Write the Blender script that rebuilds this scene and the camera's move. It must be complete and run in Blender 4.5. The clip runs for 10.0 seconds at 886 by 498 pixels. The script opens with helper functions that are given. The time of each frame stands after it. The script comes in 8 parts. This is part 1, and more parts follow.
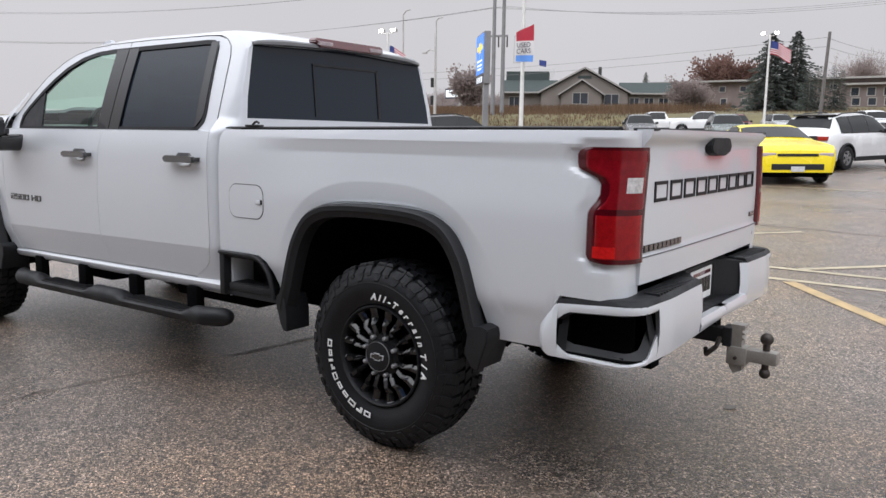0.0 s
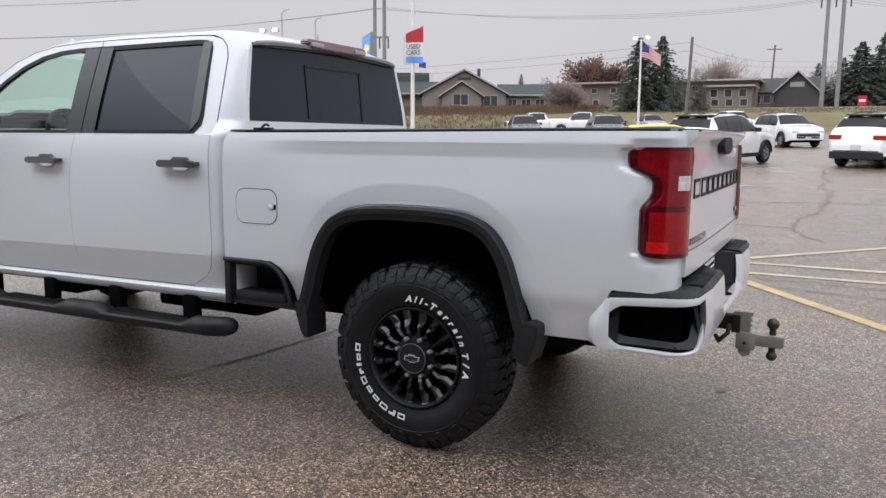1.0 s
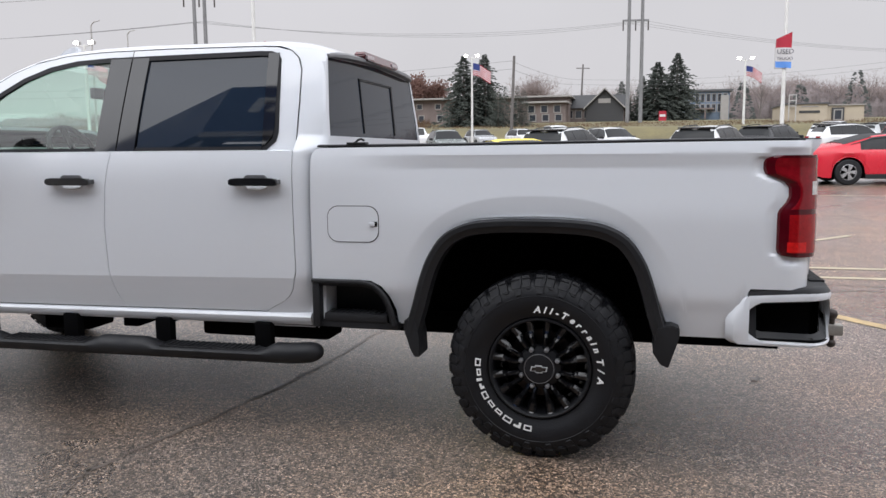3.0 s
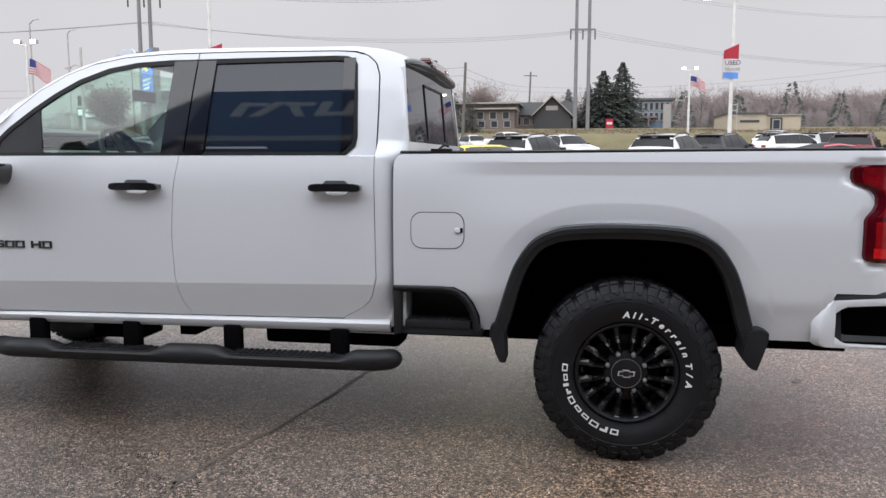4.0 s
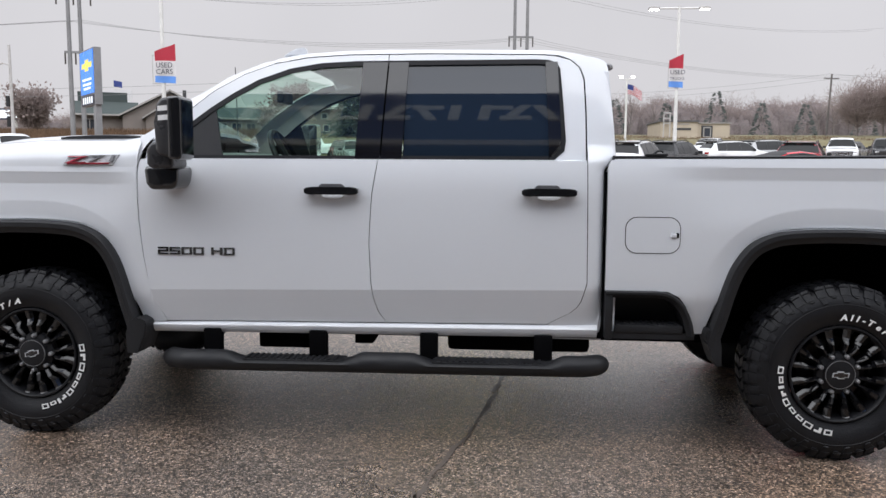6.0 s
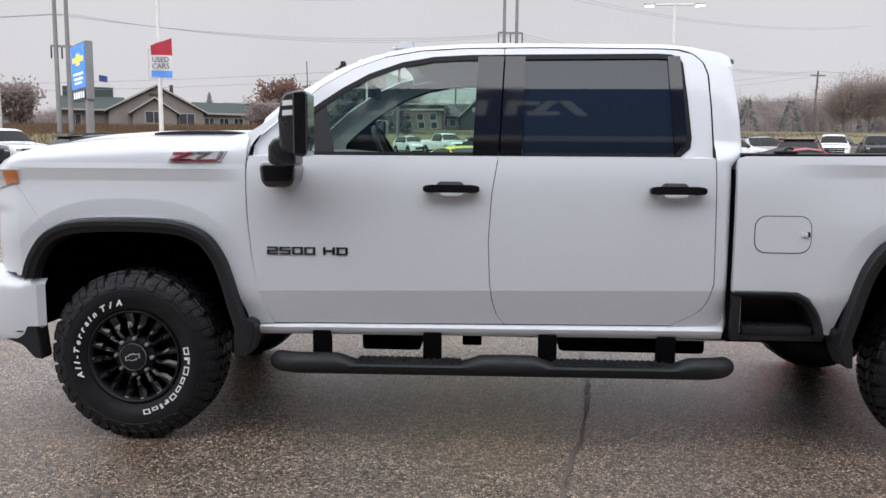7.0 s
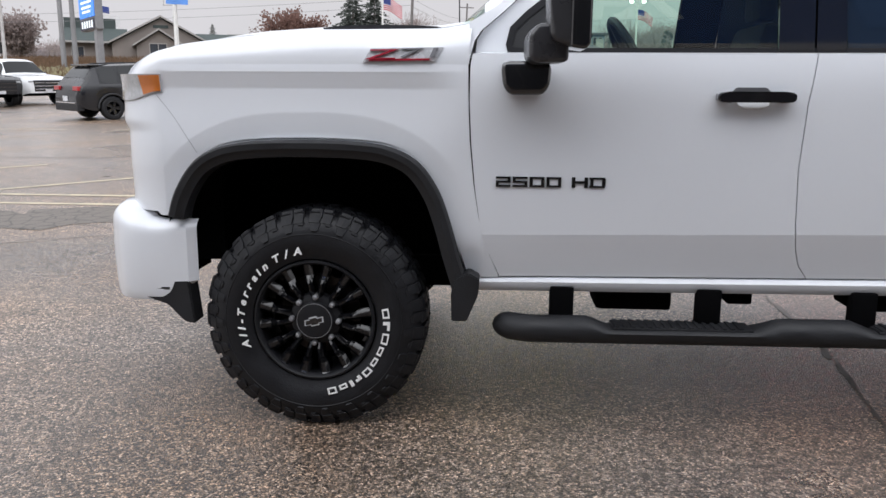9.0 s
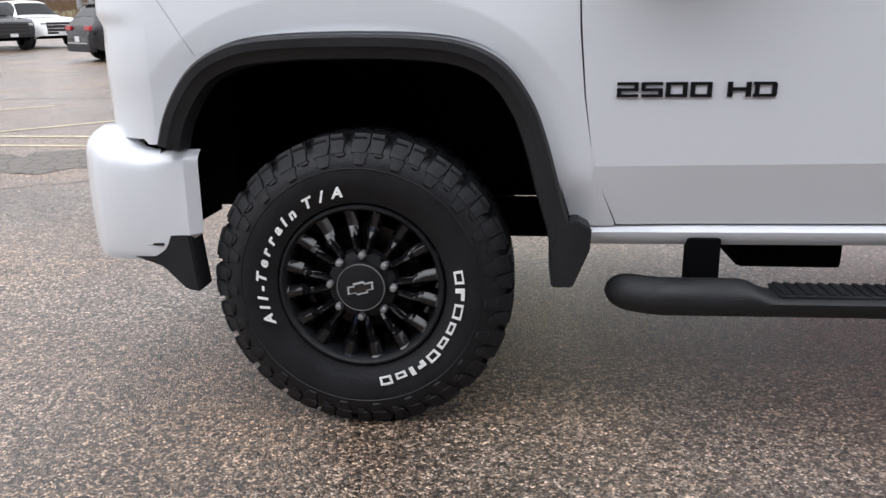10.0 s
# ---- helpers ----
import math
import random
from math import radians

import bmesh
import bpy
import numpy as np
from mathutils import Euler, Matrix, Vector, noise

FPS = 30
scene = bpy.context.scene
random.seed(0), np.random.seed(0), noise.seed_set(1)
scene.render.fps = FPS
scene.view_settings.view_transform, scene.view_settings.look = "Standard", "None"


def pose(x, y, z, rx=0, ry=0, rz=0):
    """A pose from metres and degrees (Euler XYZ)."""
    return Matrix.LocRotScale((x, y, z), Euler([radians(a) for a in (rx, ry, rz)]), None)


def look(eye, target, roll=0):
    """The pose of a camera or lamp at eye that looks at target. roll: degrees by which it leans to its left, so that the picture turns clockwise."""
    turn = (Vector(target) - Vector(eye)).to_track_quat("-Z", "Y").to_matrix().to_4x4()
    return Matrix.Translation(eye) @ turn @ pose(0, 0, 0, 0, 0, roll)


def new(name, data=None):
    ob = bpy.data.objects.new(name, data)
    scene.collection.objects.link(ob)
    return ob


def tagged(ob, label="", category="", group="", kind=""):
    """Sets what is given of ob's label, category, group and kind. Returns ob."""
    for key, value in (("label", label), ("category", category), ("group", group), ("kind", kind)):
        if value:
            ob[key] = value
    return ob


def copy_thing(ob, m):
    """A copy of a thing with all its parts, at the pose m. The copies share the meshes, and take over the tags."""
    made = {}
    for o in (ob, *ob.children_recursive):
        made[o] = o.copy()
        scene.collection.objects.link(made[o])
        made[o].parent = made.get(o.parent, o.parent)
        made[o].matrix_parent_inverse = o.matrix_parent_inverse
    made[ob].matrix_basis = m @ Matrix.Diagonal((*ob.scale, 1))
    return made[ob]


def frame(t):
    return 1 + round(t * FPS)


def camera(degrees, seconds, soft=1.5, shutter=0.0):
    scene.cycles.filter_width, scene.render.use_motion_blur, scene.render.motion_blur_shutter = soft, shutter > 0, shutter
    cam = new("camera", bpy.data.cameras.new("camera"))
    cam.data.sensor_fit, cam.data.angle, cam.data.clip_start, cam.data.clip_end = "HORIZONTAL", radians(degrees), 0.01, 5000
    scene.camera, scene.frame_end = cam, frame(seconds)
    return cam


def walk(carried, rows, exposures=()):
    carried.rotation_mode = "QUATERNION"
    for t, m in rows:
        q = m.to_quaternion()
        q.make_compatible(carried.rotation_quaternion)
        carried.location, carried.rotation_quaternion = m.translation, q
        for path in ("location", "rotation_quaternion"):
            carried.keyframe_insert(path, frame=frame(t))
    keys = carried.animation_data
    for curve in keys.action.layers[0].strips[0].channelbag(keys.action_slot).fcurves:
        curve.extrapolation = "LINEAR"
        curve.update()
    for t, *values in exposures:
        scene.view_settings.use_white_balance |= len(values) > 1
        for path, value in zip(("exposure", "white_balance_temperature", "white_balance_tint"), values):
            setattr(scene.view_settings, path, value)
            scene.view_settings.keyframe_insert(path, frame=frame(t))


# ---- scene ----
cam = camera(59.2, 10.0)
PATH = [
    (0, (2.246, -2.623, 1.433), (1.092, -1.016, 1.144), 0.8),
    (0.5, (1.982, -2.854, 1.427), (0.95, -1.166, 1.137), 0.7),
    (1, (1.684, -3.012, 1.429), (0.789, -1.247, 1.146), 0.4),
    (1.5, (1.375, -3.169, 1.422), (0.603, -1.345, 1.145), 0.1),
    (2, (1.047, -3.317, 1.418), (0.387, -1.448, 1.149), -0.2),
    (2.5, (0.736, -3.412, 1.427), (0.179, -1.508, 1.17), -0.3),
    (2.7, (0.614, -3.438, 1.416), (0.089, -1.524, 1.166), -0.4),
    (3.8, (-0.111, -3.612, 1.416), (-0.478, -1.659, 1.182), -0.1),
    (4, (-0.231, -3.631, 1.424), (-0.573, -1.674, 1.194), -0.0),
    (4.5, (-0.571, -3.685, 1.419), (-0.854, -1.718, 1.198), 0.2),
    (5, (-0.924, -3.736, 1.415), (-1.155, -1.761, 1.201), 0.3),
    (5.5, (-1.252, -3.762, 1.423), (-1.444, -1.783, 1.209), 0.3),
    (5.7, (-1.386, -3.767, 1.421), (-1.565, -1.787, 1.207), 0.4),
    (6.8, (-2.12, -3.725, 1.416), (-2.257, -1.743, 1.189), 0.1),
    (7, (-2.251, -3.702, 1.42), (-2.377, -1.719, 1.193), 0.4),
    (7.5, (-2.574, -3.635, 1.414), (-2.69, -1.653, 1.173), 0.5),
    (8, (-2.9, -3.482, 1.393), (-3.011, -1.504, 1.12), 0.5),
    (8.5, (-3.155, -3.206, 1.359), (-3.267, -1.235, 1.037), 0.6),
    (9, (-3.345, -2.847, 1.289), (-3.479, -0.89, 0.9), 0.3),
    (9.5, (-3.464, -2.456, 1.204), (-3.623, -0.516, 0.743), -0.1),
    (10, (-3.6, -2.06, 1.116), (-3.787, -0.14, 0.587), -0.6),
]
EXPOSURES = [(0, .10), (2.5, .16), (4.5, .20), (7, .20), (8.5, .20), (9, .25), (9.5, .36), (10, .5)]
walk(cam, [(t, look(eye, target, roll)) for t, eye, target, roll in PATH], EXPOSURES)

# ---- world and light: overcast drizzle, the sky set brightest at mid height ----
world = bpy.data.worlds.new("overcast_sky")
scene.world = world
world.use_nodes = True
wn, wl = world.node_tree.nodes, world.node_tree.links
wn.clear()
w_out = wn.new("ShaderNodeOutputWorld")
w_bg = wn.new("ShaderNodeBackground")
w_sky = wn.new("ShaderNodeTexSky")
w_sky.sky_type, w_sky.sun_disc = "NISHITA", False
w_sky.sun_elevation, w_sky.sun_rotation = radians(50), radians(200)
w_hsv = wn.new("ShaderNodeHueSaturation")
w_hsv.inputs["Saturation"].default_value = 0.1
w_hsv.inputs["Value"].default_value = 0.05
w_tc = wn.new("ShaderNodeTexCoord")
w_sep = wn.new("ShaderNodeSeparateXYZ")
w_ramp = wn.new("ShaderNodeValToRGB")
w_ramp.color_ramp.interpolation = "EASE"
SKY = [(0.0, (0.560, 0.548, 0.575)), (0.22, (0.575, 0.568, 0.597)), (0.5, (1.15, 1.18, 1.27)), (0.75, (1.15, 1.18, 1.27)), (1.0, (0.80, 0.825, 0.89))]
for i, (p, c) in enumerate(SKY):
    e = w_ramp.color_ramp.elements[i] if i < 2 else w_ramp.color_ramp.elements.new(p)
    e.position, e.color = p, (*c, 1)
w_noise = wn.new("ShaderNodeTexNoise")
w_noise.inputs["Scale"].default_value = 2.2
w_noise.inputs["Detail"].default_value = 4
w_mul = wn.new("ShaderNodeMapRange")
w_mul.inputs["From Min"].default_value, w_mul.inputs["From Max"].default_value = 0.3, 0.7
w_mul.inputs["To Min"].default_value, w_mul.inputs["To Max"].default_value = 0.95, 1.05
w_vm = wn.new("ShaderNodeMixRGB")
w_vm.blend_type, w_vm.inputs[0].default_value = "MULTIPLY", 1.0
w_add = wn.new("ShaderNodeMixRGB")
w_add.blend_type, w_add.inputs[0].default_value = "ADD", 0.1
wl.new(w_tc.outputs["Generated"], w_sep.inputs[0])
wl.new(w_sep.outputs["Z"], w_ramp.inputs[0])
wl.new(w_tc.outputs["Generated"], w_noise.inputs["Vector"])
wl.new(w_noise.outputs["Fac"], w_mul.inputs["Value"])
wl.new(w_ramp.outputs[0], w_vm.inputs[1])
wl.new(w_mul.outputs[0], w_vm.inputs[2])
wl.new(w_sky.outputs[0], w_hsv.inputs["Color"])
# above the low haze, sky set brighter sunward to lift the flank, dimmer away
w_side, w_high, w_mix, w_vm2 = wn.new("ShaderNodeMapRange"), wn.new("ShaderNodeMapRange"), wn.new("ShaderNodeMixRGB"), wn.new("ShaderNodeMixRGB")
w_side.inputs["From Min"].default_value, w_side.inputs["From Max"].default_value = -0.9, 0.9
w_side.inputs["To Min"].default_value, w_side.inputs["To Max"].default_value = 2.35, 0.82
w_high.inputs["From Min"].default_value, w_high.inputs["From Max"].default_value = 0.25, 0.55
w_mix.inputs[1].default_value = (1, 1, 1, 1)
w_vm2.blend_type, w_vm2.inputs[0].default_value = "MULTIPLY", 1.0
wl.new(w_sep.outputs["Y"], w_side.inputs["Value"])
wl.new(w_sep.outputs["Z"], w_high.inputs["Value"])
wl.new(w_high.outputs[0], w_mix.inputs[0])
wl.new(w_side.outputs[0], w_mix.inputs[2])
wl.new(w_vm.outputs[0], w_vm2.inputs[1])
wl.new(w_mix.outputs[0], w_vm2.inputs[2])
wl.new(w_vm2.outputs[0], w_add.inputs[1])
wl.new(w_hsv.outputs[0], w_add.inputs[2])
wl.new(w_add.outputs[0], w_bg.inputs["Color"])
wl.new(w_bg.outputs[0], w_out.inputs[0])
w_bg.inputs["Strength"].default_value = 1.0

sun_data = bpy.data.lights.new("sun", "SUN")
sun_data.energy, sun_data.angle, sun_data.color = 0.85, radians(80), (1.0, 0.99, 0.98)
sun = new("sun", sun_data)
sun.matrix_world = look((-4, -16, 20.5), (0, 0, 0))
scene.view_settings.exposure = 0.0


# ---- materials ----
def nodes_of(name):
    m = bpy.data.materials.new(name)
    m.use_nodes = True
    nt = m.node_tree
    return m, nt, nt.nodes["Principled BSDF"]


def surf(name, color, rough=0.5, metal=0.0, vary=0.15, scale=8.0, fine=60.0, bump=0.0, coat=0.0, rough_vary=0.1, emit=0.0, spread=0.0, spec=0.5):
    """A surface with stains at one scale, grain at a finer one, and a little relief."""
    m, nt, b = nodes_of(name)
    n, l = nt.nodes, nt.links
    tc = n.new("ShaderNodeTexCoord")
    big, small = n.new("ShaderNodeTexNoise"), n.new("ShaderNodeTexNoise")
    big.inputs["Scale"].default_value, big.inputs["Detail"].default_value = scale, 5
    small.inputs["Scale"].default_value, small.inputs["Detail"].default_value = fine, 3
    for q in (big, small):
        l.new(tc.outputs["Object"], q.inputs["Vector"])
    mix = n.new("ShaderNodeMath")
    mix.operation = "MULTIPLY_ADD"
    mix.inputs[1].default_value = 0.5
    l.new(small.outputs["Fac"], mix.inputs[0])
    l.new(big.outputs["Fac"], mix.inputs[2])
    rng = n.new("ShaderNodeMapRange")
    rng.inputs["From Min"].default_value, rng.inputs["From Max"].default_value = 0.45, 1.05
    rng.inputs["To Min"].default_value, rng.inputs["To Max"].default_value = 1 - vary, 1 + vary
    l.new(mix.outputs[0], rng.inputs["Value"])
    value = rng.outputs[0]
    if spread:
        oi, r2, mm = n.new("ShaderNodeObjectInfo"), n.new("ShaderNodeMapRange"), n.new("ShaderNodeMath")
        r2.inputs["To Min"].default_value, r2.inputs["To Max"].default_value = 1 - spread, 1 + spread
        mm.operation = "MULTIPLY"
        l.new(oi.outputs["Random"], r2.inputs["Value"])
        l.new(value, mm.inputs[0])
        l.new(r2.outputs[0], mm.inputs[1])
        value = mm.outputs[0]
    mul = n.new("ShaderNodeVectorMath")
    mul.operation = "SCALE"
    mul.inputs[0].default_value = color
    l.new(value, mul.inputs["Scale"])
    l.new(mul.outputs[0], b.inputs["Base Color"])
    rr = n.new("ShaderNodeMapRange")
    rr.inputs["From Min"].default_value, rr.inputs["From Max"].default_value = 0.3, 0.7
    rr.inputs["To Min"].default_value, rr.inputs["To Max"].default_value = max(0.02, rough - rough_vary), min(1, rough + rough_vary)
    l.new(big.outputs["Fac"], rr.inputs["Value"])
    l.new(rr.outputs[0], b.inputs["Roughness"])
    b.inputs["Metallic"].default_value = metal
    b.inputs["Specular IOR Level"].default_value = spec
    b.inputs["Coat Weight"].default_value = coat
    b.inputs["Coat Roughness"].default_value = 0.05
    if bump:
        bp = n.new("ShaderNodeBump")
        bp.inputs["Strength"].default_value, bp.inputs["Distance"].default_value = bump, 0.004
        l.new(small.outputs["Fac"], bp.inputs["Height"])
        l.new(bp.outputs[0], b.inputs["Normal"])
    if emit:
        b.inputs["Emission Color"].default_value = (*color, 1)
        b.inputs["Emission Strength"].default_value = emit
    return m


def glass(name, tint, clear=0.8, rough=0.01, ior=1.52, body=(0.019, 0.020, 0.021)):
    """A thin pane: a share of the light passes, tinted, the rest is dark; gloss by the angle."""
    m, nt, b = nodes_of(name)
    n, l = nt.nodes, nt.links
    n.remove(b)
    out = n["Material Output"]
    tr, df, gl = n.new("ShaderNodeBsdfTransparent"), n.new("ShaderNodeBsdfDiffuse"), n.new("ShaderNodeBsdfGlossy")
    tr.inputs[0].default_value = (*tint, 1)
    df.inputs[0].default_value = (*body, 1)
    gl.inputs["Roughness"].default_value = rough
    m1, m2 = n.new("ShaderNodeMixShader"), n.new("ShaderNodeMixShader")
    # Schlick's curve over the angle of view, the same from within and without
    lw, pw, fr = n.new("ShaderNodeLayerWeight"), n.new("ShaderNodeMath"), n.new("ShaderNodeMapRange")
    lw.inputs["Blend"].default_value = 0.5
    pw.operation, pw.inputs[1].default_value = "POWER", 5.0
    fr.inputs["To Min"].default_value, fr.inputs["To Max"].default_value = 1.15 * ((ior - 1) / (ior + 1)) ** 2, 1.0
    l.new(lw.outputs["Facing"], pw.inputs[0])
    l.new(pw.outputs[0], fr.inputs["Value"])
    m1.inputs[0].default_value = 1 - clear
    l.new(tr.outputs[0], m1.inputs[1])
    l.new(df.outputs[0], m1.inputs[2])
    l.new(fr.outputs[0], m2.inputs[0])
    l.new(m1.outputs[0], m2.inputs[1])
    l.new(gl.outputs[0], m2.inputs[2])
    l.new(m2.outputs[0], out.inputs[0])
    return m


def twigs(name, color, vary=0.3, scale=0.4, fine=4.0):
    """Thin growth that light passes through as well as strikes."""
    m = surf(name, color, 0.9, 0, vary, scale, fine)
    n, l = m.node_tree.nodes, m.node_tree.links
    b, out = n["Principled BSDF"], n["Material Output"]
    b.inputs["Specular IOR Level"].default_value = 0.1
    tr, mx = n.new("ShaderNodeBsdfTranslucent"), n.new("ShaderNodeMixShader")
    mx.inputs[0].default_value = 0.5
    l.new(b.inputs["Base Color"].links[0].from_socket, tr.inputs["Color"])
    l.new(b.outputs[0], mx.inputs[1])
    l.new(tr.outputs[0], mx.inputs[2])
    l.new(mx.outputs[0], out.inputs["Surface"])
    return m


def asphalt(name, base, stone, wet):
    """Worn asphalt: pebbles of aggregate in a dark binder, damp sheen in patches."""
    m, nt, b = nodes_of(name)
    n, l = nt.nodes, nt.links
    tc = n.new("ShaderNodeTexCoord")
    vo = n.new("ShaderNodeTexVoronoi")
    vo.inputs["Scale"].default_value = 165
    vc = n.new("ShaderNodeTexVoronoi")
    vc.inputs["Scale"].default_value = 78
    big, mid = n.new("ShaderNodeTexNoise"), n.new("ShaderNodeTexNoise")
    big.inputs["Scale"].default_value, big.inputs["Detail"].default_value = 0.35, 6
    mid.inputs["Scale"].default_value, mid.inputs["Detail"].default_value = 4.0, 5
    for q in (vo, vc, big, mid):
        l.new(tc.outputs["Object"], q.inputs["Vector"])
    cell = n.new("ShaderNodeSeparateColor")
    l.new(vo.outputs["Color"], cell.inputs[0])
    cr = n.new("ShaderNodeValToRGB")
    cr.color_ramp.interpolation = "CONSTANT"
    stops = [(0.0, 0.22), (0.3, 0.58), (0.55, 0.95), (0.72, 1.5), (0.88, 2.2), (0.97, 3.1)]
    for i, (p, k) in enumerate(stops):
        e = cr.color_ramp.elements[i] if i < 2 else cr.color_ramp.elements.new(p)
        e.position = p
        e.color = (base[0] * (1 - .3) * k + stone[0] * .3 * k, base[1] * .7 * k + stone[1] * .3 * k, base[2] * .7 * k + stone[2] * .3 * k, 1)
    l.new(cell.outputs[0], cr.inputs[0])
    st = n.new("ShaderNodeMapRange")
    st.inputs["From Min"].default_value, st.inputs["From Max"].default_value = 0.3, 0.7
    st.inputs["To Min"].default_value, st.inputs["To Max"].default_value = 0.70, 1.28
    l.new(big.outputs["Fac"], st.inputs["Value"])
    st2 = n.new("ShaderNodeMapRange")
    st2.inputs["From Min"].default_value, st2.inputs["From Max"].default_value = 0.3, 0.7
    st2.inputs["To Min"].default_value, st2.inputs["To Max"].default_value = 0.85, 1.15
    l.new(mid.outputs["Fac"], st2.inputs["Value"])
    mm = n.new("ShaderNodeMath")
    mm.operation = "MULTIPLY"
    l.new(st.outputs[0], mm.inputs[0])
    l.new(st2.outputs[0], mm.inputs[1])
    # larger stones show through here and there
    cell2, st3, m3 = n.new("ShaderNodeSeparateColor"), n.new("ShaderNodeMapRange"), n.new("ShaderNodeMath")
    st3.inputs["To Min"].default_value, st3.inputs["To Max"].default_value = 0.18, 1.85
    m3.operation = "MULTIPLY"
    l.new(vc.outputs["Color"], cell2.inputs[0])
    l.new(cell2.outputs[0], st3.inputs["Value"])
    l.new(mm.outputs[0], m3.inputs[0])
    l.new(st3.outputs[0], m3.inputs[1])
    mm = m3
    hue = n.new("ShaderNodeMixRGB")
    hue.blend_type = "MULTIPLY"
    hue.inputs[2].default_value = (1.15, 0.97, 0.80, 1)
    l.new(cell.outputs[1], hue.inputs[0])
    l.new(cr.outputs[0], hue.inputs[1])
    # broad drifts of warmer and cooler stone
    drift, dr, warm = n.new("ShaderNodeTexNoise"), n.new("ShaderNodeMapRange"), n.new("ShaderNodeMixRGB")
    drift.inputs["Scale"].default_value, drift.inputs["Detail"].default_value = 0.55, 3
    dr.inputs["From Min"].default_value, dr.inputs["From Max"].default_value = 0.35, 0.65
    warm.inputs[1].default_value, warm.inputs[2].default_value = (0.95, 1.0, 1.06, 1), (1.10, 0.99, 0.86, 1)
    l.new(tc.outputs["Object"], drift.inputs["Vector"])
    l.new(drift.outputs["Fac"], dr.inputs["Value"])
    l.new(dr.outputs[0], warm.inputs[0])
    tint = n.new("ShaderNodeMixRGB")
    tint.blend_type, tint.inputs[0].default_value = "MULTIPLY", 1.0
    l.new(hue.outputs[0], tint.inputs[1])
    l.new(warm.outputs[0], tint.inputs[2])
    sc = n.new("ShaderNodeVectorMath")
    sc.operation = "SCALE"
    l.new(tint.outputs[0], sc.inputs[0])
    l.new(mm.outputs[0], sc.inputs["Scale"])
    l.new(sc.outputs[0], b.inputs["Base Color"])
    rr = n.new("ShaderNodeMapRange")
    rr.inputs["From Min"].default_value, rr.inputs["From Max"].default_value = 0.35, 0.65
    rr.inputs["To Min"].default_value, rr.inputs["To Max"].default_value = wet - 0.08, wet + 0.24
    l.new(big.outputs["Fac"], rr.inputs["Value"])
    l.new(rr.outputs[0], b.inputs["Roughness"])
    b.inputs["Coat Weight"].default_value, b.inputs["Coat Roughness"].default_value, b.inputs["Coat IOR"].default_value = 0.9, 0.22, 1.37
    bp = n.new("ShaderNodeBump")
    bp.inputs["Strength"].default_value, bp.inputs["Distance"].default_value = 0.8, 0.005
    bp.invert = True
    l.new(vo.outputs["Distance"], bp.inputs["Height"])
    l.new(bp.outputs[0], b.inputs["Normal"])
    l.new(bp.outputs[0], b.inputs["Coat Normal"])
    return m


M_PAINT = surf("white_paint", (0.715, 0.735, 0.768), 0.30, 0, 0.008, 3, 40, coat=0.8, rough_vary=0.01)
M_BLACK = surf("black_plastic", (0.0115, 0.012, 0.014), 0.55, 0, 0.25, 12, 180, bump=0.25, spec=0.4)
M_GLOSS = surf("gloss_black", (0.008, 0.008, 0.009), 0.12, 0, 0.2, 6, 60, coat=1.0, rough_vary=0.05)
# near-black: liner colour with the shade of wells and gaps put in
M_DARK = surf("liner_and_shade_black", (0.003, 0.003, 0.0035), 0.95, 0, 0.3, 9, 70, spec=0.05)
M_RUBBER = surf("tyre_rubber", (0.0066, 0.0070, 0.0090), 0.55, 0, 0.3, 14, 120, bump=0.3, spec=0.36)
M_RIM = surf("black_wheel_paint", (0.004, 0.004, 0.005), 0.09, 0.0, 0.2, 12, 70, coat=0.3, spec=0.5, rough_vary=0.04)
M_WHITE = surf("white_letter", (0.84, 0.84, 0.83), 0.5, 0, 0.1, 20, 90)
M_RED = surf("red_lens", (0.075, 0.001, 0.005), 0.12, 0, 0.15, 20, 90, coat=0.35, spec=0.2)
M_DEEPRED = surf("dark_red_lens", (0.10, 0.004, 0.008), 0.12, 0, 0.2, 20, 90, coat=1.0)
M_AMBER = surf("amber_lens", (0.52, 0.14, 0.012), 0.15, 0, 0.1, 20, 90, coat=1.0)
M_CHROME = surf("chrome", (0.75, 0.75, 0.76), 0.12, 1.0, 0.08, 10, 80)
M_ALU = surf("cast_aluminium", (0.36, 0.34, 0.31), 0.5, 0.6, 0.2, 18, 120, bump=0.3)
M_STEEL = surf("dark_steel", (0.07, 0.06, 0.055), 0.45, 0.7, 0.3, 20, 90)
M_GREYTRIM = surf("grey_trim", (0.09, 0.09, 0.095), 0.4, 0, 0.15, 10, 70)
M_GLASS_CLEAR = glass("clear_glass", (0.74, 0.90, 0.82), 0.985, 0.01, 1.62)
M_GLASS_TINT = glass("tinted_glass", (0.20, 0.24, 0.28), 0.03, 0.01, 1.50, (0.011, 0.018, 0.030))
M_GLASS_CAR = glass("car_glass", (0.3, 0.34, 0.34), 0.0, 0.02, 1.4)
M_REDLIT = surf("red_reflector", (0.20, 0.003, 0.008), 0.15, 0, 0.25, 40, 160, coat=0.35, spec=0.2)
M_REDBRIGHT = surf("bright_red_reflector", (0.62, 0.012, 0.012), 0.15, 0, 0.25, 40, 160, coat=0.35, spec=0.2)
M_REDLAMP = surf("lower_red_reflector", (0.30, 0.005, 0.008), 0.15, 0, 0.25, 40, 160, coat=0.35, spec=0.2)
M_REVERSE = surf("clear_ribbed_lens", (0.62, 0.60, 0.60), 0.15, 0.2, 0.35, 60, 160, coat=1.0)
